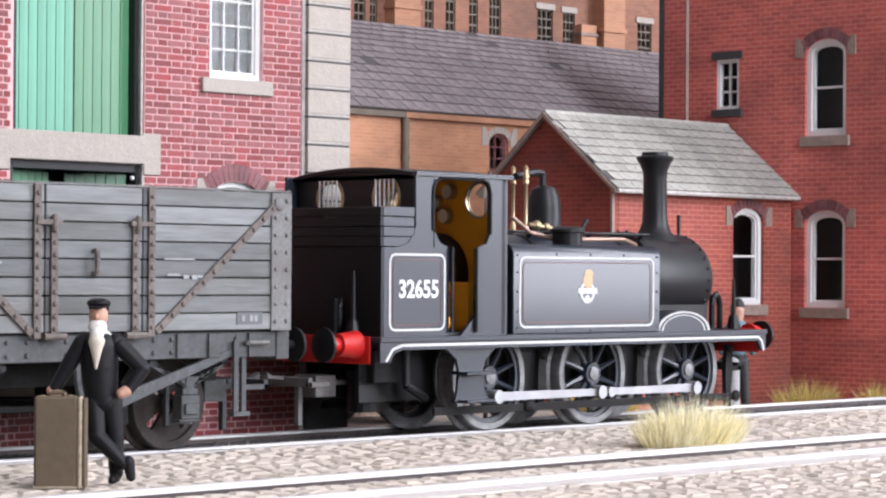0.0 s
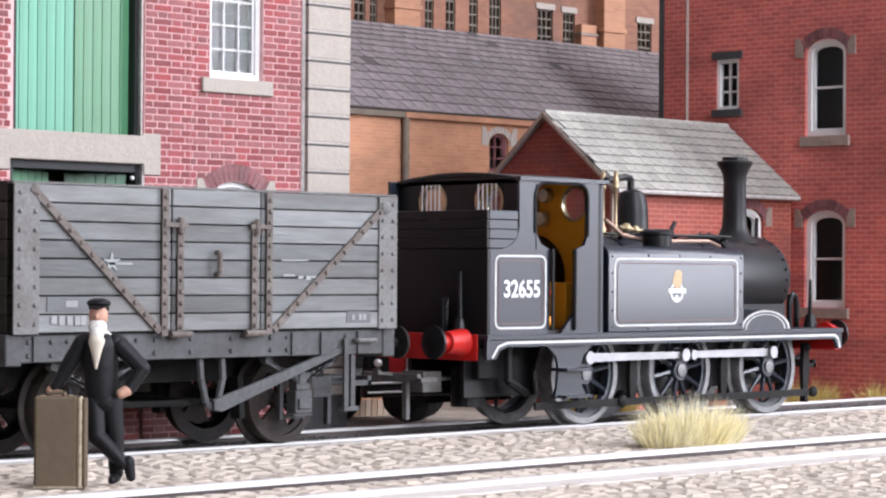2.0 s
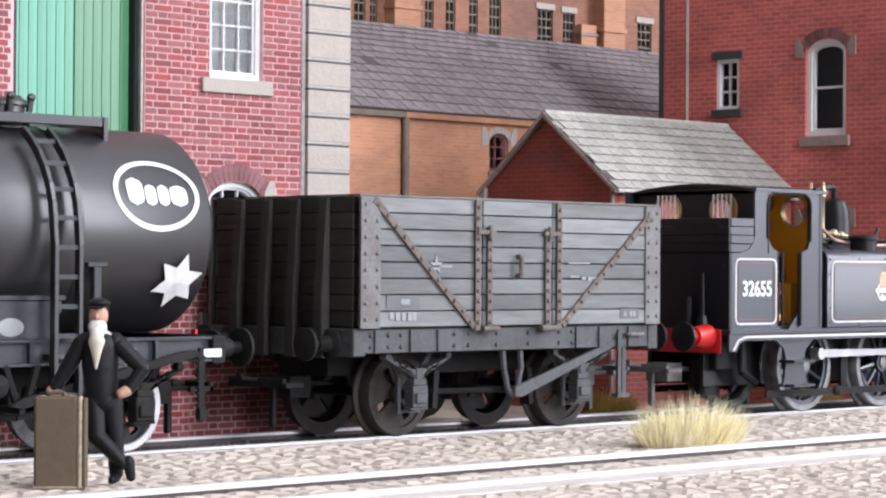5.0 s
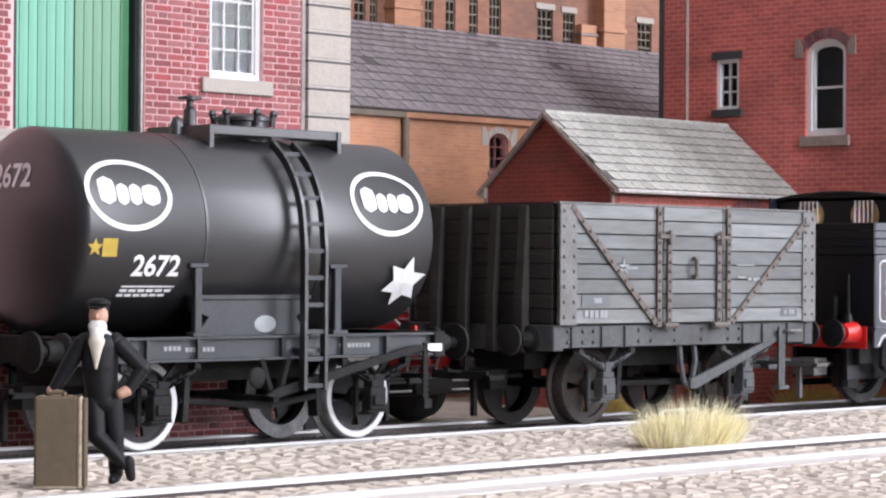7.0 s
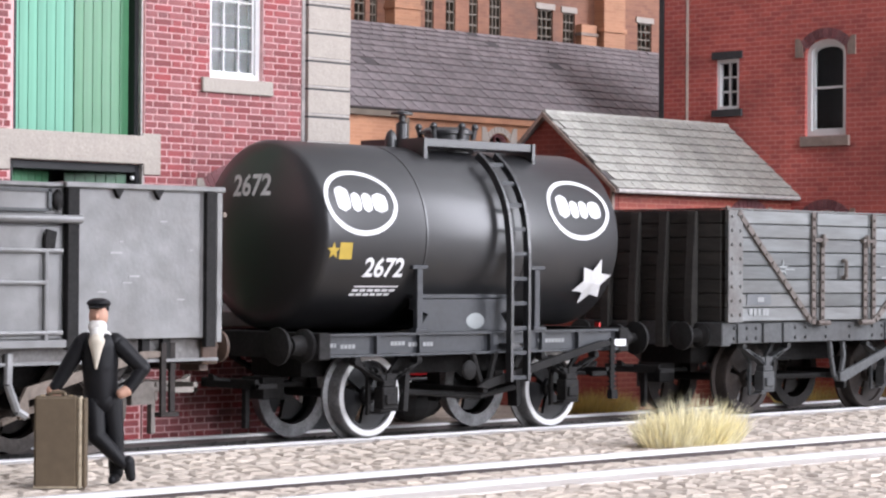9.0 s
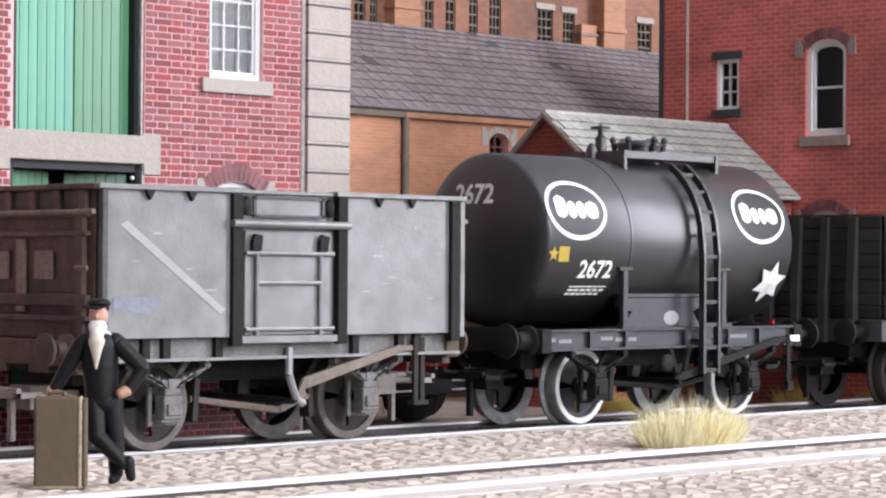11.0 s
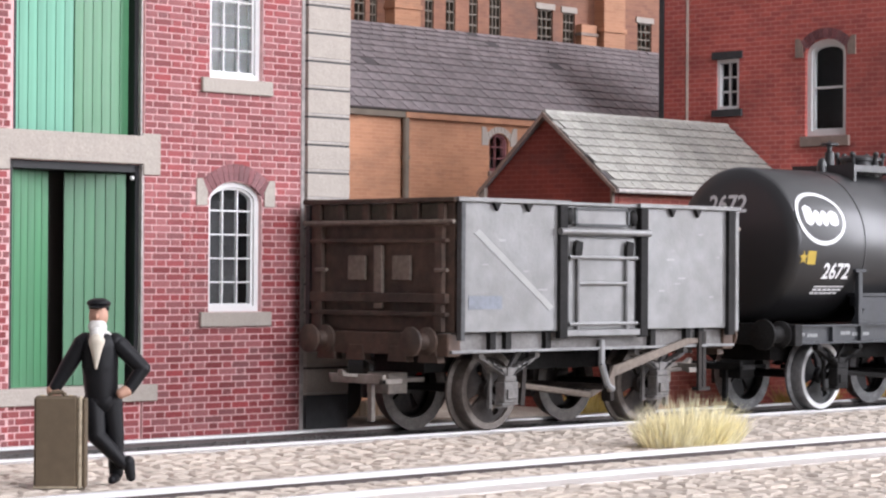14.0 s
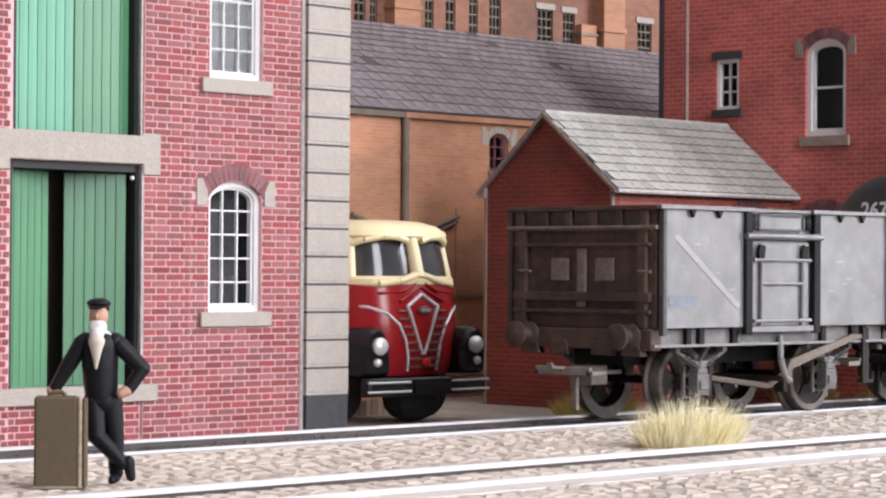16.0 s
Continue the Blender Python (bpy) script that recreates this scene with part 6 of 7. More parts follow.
        for x, o in ((11.0, -1), (77.0, 1)):
            buffer(w, x + o * 0.4, o, s, 13.4, "under", "under", 5.4, 2.7, 1.5)
    for x, o in ((11.0, -1), (77.0, 1)):
        part("headstock", box(N(), *sorted((x - o * 1.8, x + o * 0.4)), -14.2, 14.2, 11.4, 15.2), "under", w, bevel=0.12)
        coupling(w, x, o, "under", 7.4)
    part("tail_lamp_iron", box(N(), 76.9, 77.3, -8.3, -7.4, 15.2, 15.9), "red", w)
    part("underframe", box(N(), 12, 76, -11.5, 11.5, 12.4, 14.6), "under", w)
    part("centre_sill", box(N(), 15, 73, -5.5, 5.5, 8.6, 12.35), "under", w)
    part("brake_shaft", rod(N(), (44.5, -14, 6.2), (44.5, 14, 6.2), 0.5, seg=8), "under", w)
    axles(w, (24.5, 63.8), 5.9)
    VEHICLES.append((w, -99.9, ((0.0, 0.0), (16.0, 0.0))))


# ---------------- the tank engine ----------------
SPOKE = {}


def spoked_wheel(parent, x, side, r=8.1, z=7.8, crank=2.9, phase=182.0):
    bm = N()
    lathe(bm, [(0, -0.9), (1.7, -0.9), (1.9, -0.5), (1.9, 0.7), (0, 0.7)], (0, 0, 0), "y", 18)
    n = 10
    lathe(bm, [(r - 1.8, -0.35), (r - 1.0, -0.4), (r - 1.0, 0.5), (r - 1.8, 0.5), (r - 1.8, -0.35)], (0, 0, 0), "y", 40)
    # crank boss and counterweight
    f = radians(phase)
    px, pz = crank * math.sin(f), crank * math.cos(f)
    rod(bm, (px, -1.0, pz), (px, 0.6, pz), 1.25, seg=14)
    a0 = math.atan2(-pz, -px)
    pts = [((r - 1.7) * math.cos(a0 + d), (r - 1.7) * math.sin(a0 + d)) for d in (-0.55, -0.28, 0, 0.28, 0.55)]
    prism(bm, pts, "xz", -0.45, 0.4)
    for v in bm.verts:
        v.co.y *= -side
    w = part("wheel", bm, "loco", parent, at=mm(x, side * 9.0, z), smooth=True)
    prof = [(r - 1.05, -0.7), (r - 0.15, -0.75), (r, -0.55), (r, 1.2), (r + 0.7, 1.4), (r + 0.7, 1.8), (r - 1.05, 1.8), (r - 1.05, -0.7)]
    part("tyre", lathe(N(), [(a, b * -side) for a, b in prof], (0, 0, 0), "y", 56), "wheel_grey", w, smooth=True)
    if "spoke" not in SPOKE:
        bm = rod(N(), (1.5, 0, 0), (r - 1.6, 0, 0), 0.48, 0.36, seg=6, caps=False)
        finish(bm, 0, True)
        SPOKE["spoke"] = bpy.data.meshes.new("spoke")
        bm.to_mesh(SPOKE["spoke"]), bm.free()
        SPOKE["spoke"].materials.append(M["loco"])
    for k in range(n):
        shared("spoke", SPOKE["spoke"], w, mm(0, 0, 0, 0, 360 * (k + 0.5) / n, 0))
    part("axle_cap", lathe(N(), [(1.05, 0), (1.05, side * 1.15), (0, side * 1.35)], (0, 0, 0), "y", 14), "wheel_grey", w, smooth=True)
    WHEELS.append((w, x, side * 9.0, z, z))


def locomotive():
    w = thing("locomotive", "black lined tank locomotive with red buffer beams and a tall chimney", "locomotive")
    # running plate with its lined valance
    part("running_plate", box(N(), -52.2, 38.9, -15.2, 15.2, 13.7, 14.5), "loco", w, bevel=0.1)
    for s in (-1, 1):
        g = lambda a, b: sorted((s * a, s * b))
        pts = [(-52.0, 13.7), (38.7, 13.7), (38.7, 10.9), (37.6, 10.9), (36.6, 12.6), (-47.5, 12.6), (-49.2, 12.1), (-50.0, 10.8), (-52.0, 10.8)]
        part("valance", prism(N(), pts, "xz", *g(14.3, 14.9)), "loco", w)
        bm = N()
        for a, b in zip(((-50.9, 11.0), (-49.6, 12.7), (-47.6, 13.25), (36.6, 13.25), (37.6, 12.6)), ((-49.6, 12.7), (-47.6, 13.25), (36.6, 13.25), (37.6, 12.6), (38.1, 11.0))):
            d = Vector((b[0] - a[0], b[1] - a[1])).normalized()
            n = (-d.y * 0.19, d.x * 0.19)
            prism(bm, [(a[0] + n[0], a[1] + n[1]), (b[0] + n[0], b[1] + n[1]), (b[0] - n[0], b[1] - n[1]), (a[0] - n[0], a[1] - n[1])], "xz", *g(14.9, 15.0))
        part("valance_line", bm, "line", w, "thin pale lining along the running plate")
        # side sheet: bunker, cab pillars and doorway in one plate
        bm = N()
        for x0, x1, z0, z1 in ((-51.0, -37.7, 14.5, 27.5), (-44.6, -40.9, 27.5, 38.4), (-40.9, -29.1, 37.6, 38.4), (-29.1, -26.4, 14.5, 38.4)):
            box(bm, x0, x1, *g(14.0, 14.5), z0, z1)
        # curved corners, each a fan about its inner corner
        for fan in (((-44.6, 27.5), (-48.4, 27.5), (-46.4, 28.1), (-45.1, 29.4), (-44.6, 31.2)), ((-40.9, 27.5), (-37.7, 27.5), (-39.8, 28.3), (-40.9, 30.0)), ((-40.9, 37.6), (-40.9, 36.0), (-40.5, 37.0), (-39.4, 37.6)), ((-29.1, 37.6), (-30.6, 37.6), (-29.5, 37.0), (-29.1, 36.0)), ((-29.1, 14.5), (-29.1, 29.6), (-29.8, 28.2), (-32.0, 27.5), (-32.0, 17.6), (-35.2, 14.5))):
            for p, q in zip(fan[1:], fan[2:]):
                prism(bm, [fan[0], p, q], "xz", *g(14.0, 14.62))
        part("cab_side", bm, "loco", w, "black cab and bunker side sheet with an open doorway")
        # added black plate that keeps the shaded gap behind the pillar dark
        part("cab_corner", box(N(), -26.6, -24.7, *g(13.2, 13.9), 14.5, 38.3), "smoke", w)
        part("number_line", frame_line(N(), -50.0, -38.5, 15.3, 26.6, 0.32, 1.2, *g(14.5, 14.58)), "line", w, "pale panel lining")
        part("number_line", frame_line(N(), -49.2, -39.3, 16.1, 25.8, 0.14, 0.9, *g(14.5, 14.57)), "redline", w)
        bm = lettering("32655", 3.6)
        for v in bm.verts:
            v.co = Vector((-44.0 + (v.co.x if s < 0 else -v.co.x) * 0.92, s * 14.6, 21.3 + v.co.y))
        part("number", bm, "decal", w, "cream running number 32655")
        # doorway beading and handrails
        for x in (-37.4, -32.2):
            part("handrail", rod(N(), (x, s * 14.9, 15.0), (x, s * 14.9, 27.6), 0.28, seg=8), "smoke", w)
        bm = pipe(N(), [(-41.1, s * 14.55, 30.0), (-41.1, s * 14.55, 36.0), (-40.6, s * 14.55, 37.2), (-39.4, s * 14.55, 37.8), (-30.6, s * 14.55, 37.8), (-29.4, s * 14.55, 37.2), (-28.9, s * 14.55, 36.0), (-28.9, s * 14.55, 29.6)], 0.26, 6)
        part("cab_beading", bm, "smoke", w)
        # side tank with a rounded shoulder
        bm = prism(N(), [(s * 14.5, 14.5), (s * 14.5, 26.8), (s * 14.2, 27.7), (s * 13.5, 28.2), (s * 12.8, 28.3), (s * 8.4, 28.3), (s * 8.4, 14.5)], "yz", -23.8, 11.0)
        part("side_tank", bm, "loco", w, "black side water tank with pale panel lining", bevel=0.12, smooth=True)
        part("tank_line", frame_line(N(), -22.5, 9.4, 15.4, 26.4, 0.32, 1.3, *g(14.5, 14.58)), "line", w, "pale panel lining")
        part("tank_line", frame_line(N(), -21.7, 8.6, 16.2, 25.6, 0.14, 1.0, *g(14.5, 14.57)), "redline", w)
        bm = N()
        bolts(bm, [(x, z) for x in (-22.9, 10.2) for z in (15.4, 18, 21, 24, 26.6)] + [(x, z) for x in (-14, -6, 2) for z in (15.0, 26.8)], s * 14.5, 0.22, s)
        part("rivet", bm, "loco", w)
        # crest as plain shapes
        bm = ball(N(), (-6.7, s * 14.55, 22.7), 1.15, 0.08, 1.2)
        ball(bm, (-6.5, s * 14.55, 23.8), 1.0, 0.08, 0.7)
        part("crest", bm, "gold", w, "small gold crest shape")
        part("crest_band", box(N(), -9.0, -4.6, *g(14.5, 14.62), 20.7, 21.5), "decal", w, "white crest band shape")
        bm = lathe(N(), [(1.75, s * 14.5), (1.75, s * 14.56), (1.25, s * 14.56), (1.25, s * 14.5)], (-6.8, 0, 20.9), "y", 20)
        ball(bm, (-6.8, s * 14.52, 19.9), 0.6, 0.06, 0.5)
        part("crest_ring", bm, "line", w, "pale crest ring shape")
        part("tank_filler", lathe(N(), [(2.4, 28.2), (2.4, 30.2), (2.8, 30.3), (2.8, 30.8), (2.0, 31.2), (0, 31.3)], (-7.2, s * 10.6, 0), "z", 24), "smoke", w, "round tank filler cap", smooth=True)
        part("filler_hinge", rod(N(), (-4.0, s * 10.6, 30.6), (-2.6, s * 10.6, 32.4), 0.4, seg=6), "smoke", w)
        part("hand_rail", rod(N(), (-23.5, s * 7.4, 30.3), (16.5, s * 7.4, 30.3), 0.26, seg=8), "smoke", w)
        for x in (-22, -12, 2, 15):
            part("rail_knob", rod(N(), (x, s * 6.4, 29.6), (x, s * 7.4, 30.3), 0.35, seg=6), "smoke", w)
        part("copper_feed", pipe(N(), [(-18.0, s * 8.6, 32.6), (-14.0, s * 8.8, 30.2), (-8.0, s * 9.0, 29.2), (8.0, s * 9.2, 29.4), (12.0, s * 8.4, 28.6), (13.0, s * 7.6, 27.0)], 0.36), "copper", w, "dull copper feed pipe")
        # front splasher with lining, wheel splashers under the tank stay hidden
        arc = [(18.0 - 7.0 * math.cos(math.pi * k / 12), 14.5 + 3.3 * math.sin(math.pi * k / 12)) for k in range(13)]
        part("splasher", prism(N(), arc, "xz", *g(9.0, 13.8)), "loco", w, "curved wheel splasher with pale lining")
        bm = N()
        for k in range(12):
            a, b = arc[k], arc[k + 1]
            sh = lambda p, q: (18.0 + (p[0] - 18.0) * q, 14.5 + (p[1] - 14.5) * q)
            prism(bm, [sh(a, 0.97), sh(b, 0.97), sh(b, 0.90), sh(a, 0.90)], "xz", *g(13.8, 13.9))
            prism(bm, [sh(a, 0.80), sh(b, 0.80), sh(b, 0.76), sh(a, 0.76)], "xz", *g(13.8, 13.87))
        part("splasher_line", bm, "line", w)
        # steps, frames, brakes and rods
        part("frame_plate", box(N(), -48, 36, *g(5.4, 6.2), 4.6, 13.6), "smoke", w)
        bm = prism(N(), [(-37.5, 12.6), (-26.5, 12.6), (-28.8, 11.0), (-29.6, 9.0), (-29.0, 6.0), (-28.0, 4.6), (-35.5, 4.6), (-35.0, 6.0), (-34.6, 9.0), (-35.2, 11.0)], "xz", *g(13.2, 13.7))
        part("step_plate", bm, "loco", w, "black footstep hanger")
        for z in (4.4, 8.6):
            part("step", box(N(), -34.8, -28.6, *g(12.2, 15.6), z, z + 0.5), "loco", w, bevel=0.08)
        for x in (-12.2, 11.6, 35.0):
            bm = prism(N(), [(x - 0.7, 11.8), (x + 0.7, 11.8), (x + 1.0, 7.0), (x + 0.4, 3.0), (x - 0.8, 3.0), (x - 1.0, 7.0)], "xz", *g(9.2, 10.0))
            ball(bm, (x, s * 10.1, 11.0), 0.7)
            part("brake_hanger", bm, "under", w)
        bm = box(N(), -38.5, 33.5, *g(12.0, 12.5), 2.6, 3.8)
        ball(bm, (-18.0, s * 12.6, 3.3), 1.1, 0.6, 1.0)
        ball(bm, (33.5, s * 12.6, 3.3), 1.0, 0.6, 1.0)
        part("brake_pull_rod", bm, "under", w, "grey brake pull rod")
        for x in (-24.0, 0.0, 24.0):
            spoked_wheel(w, x, s)
        # coupling rod, about its middle pin
        bm = prism(N(), [(-24, -0.7), (-2, -0.55), (2, -0.55), (24, -0.7), (24, 0.7), (2, 0.55), (-2, 0.55), (-24, 0.7)], "xz", -0.35, 0.35)
        for x in (-24, 0, 24):
            rod(bm, (x, -0.9, 0), (x, 0.9, 0), 1.05, seg=16)
        rod(bm, (2.3, -0.8, 0), (2.3, 0.8, 0), 0.85, seg=12)
        r_ob = part("coupling_rod", bm, "rodsteel", w, "bright steel coupling rod", at=mm(0, s * 11.2, 4.8))
        RODS.append((r_ob, s * 11.2, 7.8, 2.9, 182.0, 7.8))
        # buffers
        for x, o in ((-53.4, -1), (38.6, 1)):
            buffer(w, x, o, s, 13.4, "red", "smoke", 6.4 if o < 0 else 4.0, 2.5, 1.9, 0.15)
        # guard irons and hoses
        part("guard_iron", box(N(), 35.8, 36.6, *g(8.0, 9.2), 1.2, 11.5), "under", w)
    for x, o in ((-52.6, -1), (38.2, 1)):
        part("buffer_beam", box(N(), *sorted((x - 0.6, x + o * 0.8)), -14.2, 14.2, 10.6, 14.6), "red", w, "bright red buffer beam", bevel=0.12)
        for y, top in ((-9.0, 23.0),) if o > 0 else ((-9.0, 24.0), (6.5, 22.0)):
            bm = rod(N(), (x - o * 0.8, y, 14.4), (x - o * 0.8, y, 16.8), 1.3, 0.8, seg=10)
            rod(bm, (x - o * 0.8, y, 16.8), (x - o * 0.8, y, top), 0.42, 0.22, seg=8)
            if o < 0:
                box(bm, x - 0.3 + o * 1.4, x + 0.3 + o * 1.4, y + 1.4, y + 3.0, 14.4, 20.0)
            part("lamp_iron", bm, "smoke", w)
        part("hose", pipe(N(), [(x - o * 3.6, -6.5, 14.4), (x - o * 3.6, -6.5, 18.6), (x - o * 3.2, -6.4, 19.9), (x - o * 2.2, -6.2, 20.4), (x - o * 1.2, -6.0, 19.9), (x - o * 0.8, -6.0, 18.6), (x - o * 0.8, -6.0, 14.0)], 0.55), "smoke", w, "black brake hose")
        coupling(w, x, o, "iron" if o < 0 else "under", 7.4)
    # bunker back with coal rails
    part("bunker_back", box(N(), -51.6, -51.0, -14.5, 14.5, 14.5, 27.5), "smoke", w, bevel=0.08)
    for k in range(4):
        z = 27.6 + k * 1.45
        for s in (-1, 1):
            part("coal_rail", box(N(), -51.2, -44.9, *sorted((s * 14.0, s * (14.5 + 0.06 * (k % 2)))), z, z + 1.38), "loco", w, bevel=0.07)
        part("coal_rail", box(N(), -51.75, -51.2, -14.5, 14.5, z, z + 1.38), "smoke", w, bevel=0.07)
    part("coal_plate", box(N(), -51.1, -44.7, -13.9, 13.9, 30.6, 31.0), "smoke", w)
    # cab ends with round windows
    for x, holes_z in ((-42.6, 35.0), (-25.1, 35.0)):
        bm = N()
        for u0, u1, c in ((-13.95, 0, -6.2 if x < -30 else -8.3), (0, 13.95, 6.2 if x < -30 else 8.3)):
            ringplate(bm, c, holes_z, 2.75, u0, u1, 28.3 if x < -30 else 28.4, 38.3, "yz", x, x + 0.5)
        box(bm, x, x + 0.5, -13.95, 13.95, 14.6, 28.3)
        part("cab_end", bm, "smoke" if x < -30 else "loco", w)
        for c in ((-6.2, 6.2) if x < -30 else (-8.3, 8.3)):
            for side in (-0.12, 0.52):
                part("window_ring", lathe(N(), [(2.55, x + side), (3.1, x + side), (3.1, x + side + 0.12), (2.55, x + side + 0.12), (2.55, x + side)], (0, c, holes_z), "x", 28), "brass", w, "brass window ring")
            pane = part("pane", rod(N(), (x + 0.2, c, holes_z), (x + 0.3, c, holes_z), 2.75, seg=24), "glass", w)
            pane.visible_shadow = False
            if x < -30:
                bm = N()
                for k in range(-2, 3):
                    rod(bm, (x - 0.5, c + k * 0.95, holes_z - 2.7), (x - 0.5, c + k * 0.95, holes_z + 2.7), 0.16, seg=6)
                part("window_bar", bm, "chrome", w)
    # ochre inside of the cab with gauges and backhead
    bm = N()
    for u0, u1, c in ((-13.1, 0, -8.3), (0, 13.1, 8.3)):
        ringplate(bm, c, 35.0, 2.9, u0, u1, 28.4, 38.2, "yz", -25.35, -25.15)
    box(bm, -25.35, -25.15, -13.1, 13.1, 14.6, 28.4)
    part("cab_lining", bm, "tan", w, "ochre painted cab front inside")
    part("cab_lining", box(N(), -42.0, -41.8, -13.9, 13.9, 14.6, 30.8), "tan", w)
    part("cab_lining", box(N(), -31.5, -25.6, 13.6, 13.9, 14.6, 37), "tan", w)
    part("cab_floor", box(N(), -42.8, -25.4, -13.8, 13.8, 14.55, 15.0), "smoke", w)
    part("backhead", lathe(N(), [(0, -28.6), (5.6, -28.6), (6.6, -28.0), (6.6, -25.4)], (0, 0, 23.4), "x", 28), "smoke", w, "black boiler backhead", smooth=True)
    part("firebox_casing", box(N(), -28.3, -25.4, -5.4, 5.4, 15.0, 20.0), "tan", w)
    for y, z in ((-2.8, 36.4), (-2.0, 32.6), (0.2, 34.6)):
        part("gauge", lathe(N(), [(0, -26.6), (1.15, -26.6), (1.3, -26.3), (1.3, -25.4)], (0, y, z), "x", 18), "brass", w, "brass pressure gauge")
        part("gauge_face", lathe(N(), [(0, -26.66), (1.05, -26.62)], (0, y, z), "x", 18), "decal", w)
    part("regulator", rod(N(), (-29.2, -3.5, 28.6), (-29.2, 3.5, 30.4), 0.35, seg=8), "fire", w)
    part("lever", rod(N(), (-36.4, -11.5, 15.0), (-36.2, -11.5, 20.5), 0.3, seg=6), "brass", w)
    part("lever_grip", ball(N(), (-36.0, -12.6, 16.4), 0.85), "glow", w, "bright orange knob")
    part("lever_grip", ball(N(), (-35.3, -12.6, 20.7), 0.5), "fire", w)
    # added ochre box in place of the lower cab panel's bright light
    part("cab_locker", box(N(), -31.0, -25.6, -11.8, -6.8, 15.05, 22.4), "tan", w, "added ochre box standing in for the brightly lit cab panel", bevel=0.15)
    part("cab_seat", box(N(), -43.6, -39.0, -13.6, -8, 15, 21.5), "smoke", w)
    # roof
    pts = []
    for k in range(9):
        y = -13.8 + 27.6 * k / 8
        pts.append((y, 38.4 + 1.2 * (1 - (y / 13.8) ** 2)))
    part("cab_roof", prism(N(), pts + [(y, z - 0.65) for y, z in pts[::-1]], "yz", -43.4, -24.3), "smoke", w, "gently arched black cab roof", bevel=0.1)
    part("roof_rain_strip", box(N(), -44.8, -24.2, -14.9, -13.8, 38.0, 38.6), "loco", w)
    bm = prism(N(), [(y, z - 0.68) for y, z in pts] + [(14.2, 38.3), (-14.2, 38.3)], "yz", -42.9, -42.6)
    part("roof_end", bm, "smoke", w)
    # boiler, smokebox, chimney, dome
    part("boiler", rod(N(), (-24.6, 0, 22.9), (17.5, 0, 22.9), 7.1, seg=40), "loco", w, "black boiler barrel", smooth=True)
    for x in (-9, 12.6):
        part("boiler_band", lathe(N(), [(7.12, x), (7.25, x), (7.25, x + 0.8), (7.12, x + 0.8)], (0, 0, 22.9), "x", 40), "smoke", w, smooth=True)
    part("smokebox", lathe(N(), [(0, 17.5), (7.9, 17.5), (8.05, 17.8), (8.05, 19.6), (7.7, 19.8), (7.7, 32.8), (7.3, 33.8), (6.2, 34.3), (0, 34.3)], (0, 0, 22.9), "x", 44), "smoke", w, "matt black riveted smokebox", smooth=True)
    part("smokebox_door", lathe(N(), [(6.2, 34.3), (6.2, 34.9), (4.5, 35.8), (0, 36.3)], (0, 0, 22.9), "x", 36), "smoke", w, smooth=True)
    bm = N()
    for x in (18.5, 32.2):
        for k in range(26):
            a = 2 * math.pi * k / 26
            ball(bm, (x, (8.05 if x < 20 else 7.7) * math.cos(a), 22.9 + (8.05 if x < 20 else 7.7) * math.sin(a)), 0.3, seg=6)
    part("rivet", bm, "smoke", w)
    part("smokebox_saddle", box(N(), 17.5, 33.5, -6.4, 6.4, 14.5, 19), "smoke", w)
    part("chimney", lathe(N(), [(4.6, 29.3), (3.8, 30.1), (2.8, 31.0), (2.25, 32.4), (2.1, 34.4), (2.0, 40.2), (2.15, 41.4), (2.6, 42.6), (3.15, 43.4), (3.2, 43.8), (3.0, 44.0), (2.3, 44.1), (2.2, 44.7), (1.75, 44.7), (1.6, 40)], (27.0, 0, 0), "z", 36), "smoke", w, "tall flared black chimney", smooth=True)
    part("dome", lathe(N(), [(4.0, 29.0), (3.2, 29.8), (2.85, 31.0), (2.8, 34.4), (2.6, 36.2), (2.0, 37.6), (1.0, 38.1), (0, 38.2)], (-1.2, 0, 0), "z", 32), "smoke", w, "rounded black steam dome", smooth=True)
    part("dome_arm", pipe(N(), [(-1.5, 0, 38.0), (-1.5, 0, 40.0), (-3.0, 0, 40.2), (-8.0, 0, 39.4)], 0.6), "smoke", w)
    for y in (-1.4, 1.4):
        bm = lathe(N(), [(0.55, 30.0), (0.5, 31.5), (0.3, 32.0), (0.3, 38.0), (0.55, 38.3), (0.4, 38.9), (0.55, 39.5), (0.3, 40.0), (0.4, 40.8), (0, 41.3)], (-7.0, y, 0), "z", 12)
        part("spring_balance", bm, "brass", w, "brass safety valve spring balance", smooth=True)
    bm = ball(N(), (-7.0, -3.8, 31.4), 0.9)
    ball(bm, (-5.2, -4.2, 31.2), 0.7)
    pipe(bm, [(-9.6, -4.4, 31.6), (-7.0, -3.8, 31.4), (-4.0, -4.6, 31.0)], 0.35)
    part("clack_valve", bm, "brass", w, smooth=True)
    bm = rod(N(), (15.5, -8.6, 24.8), (15.5, -8.6, 18.0), 0.3, seg=8)
    ball(bm, (15.5, -8.6, 22.0), 0.6)
    part("lubricator", bm, "brass", w)
    bm = rod(N(), (31.5, -5.0, 16.6), (31.5, -5.0, 18.6), 0.6, seg=10)
    ball(bm, (31.5, -5.0, 18.9), 0.7)
    part("oil_cup", bm, "brass", w)
    part("smokebox_lamp_iron", box(N(), 33.3, 33.6, -0.3, 0.3, 30.2, 34.0), "smoke", w)
    part("cylinder_block", box(N(), 18, 35, -5.3, 5.3, 5.0, 14), "smoke", w)
    part("ash_pan", box(N(), -40, 16, -5.3, 5.3, 4.5, 14), "smoke", w)
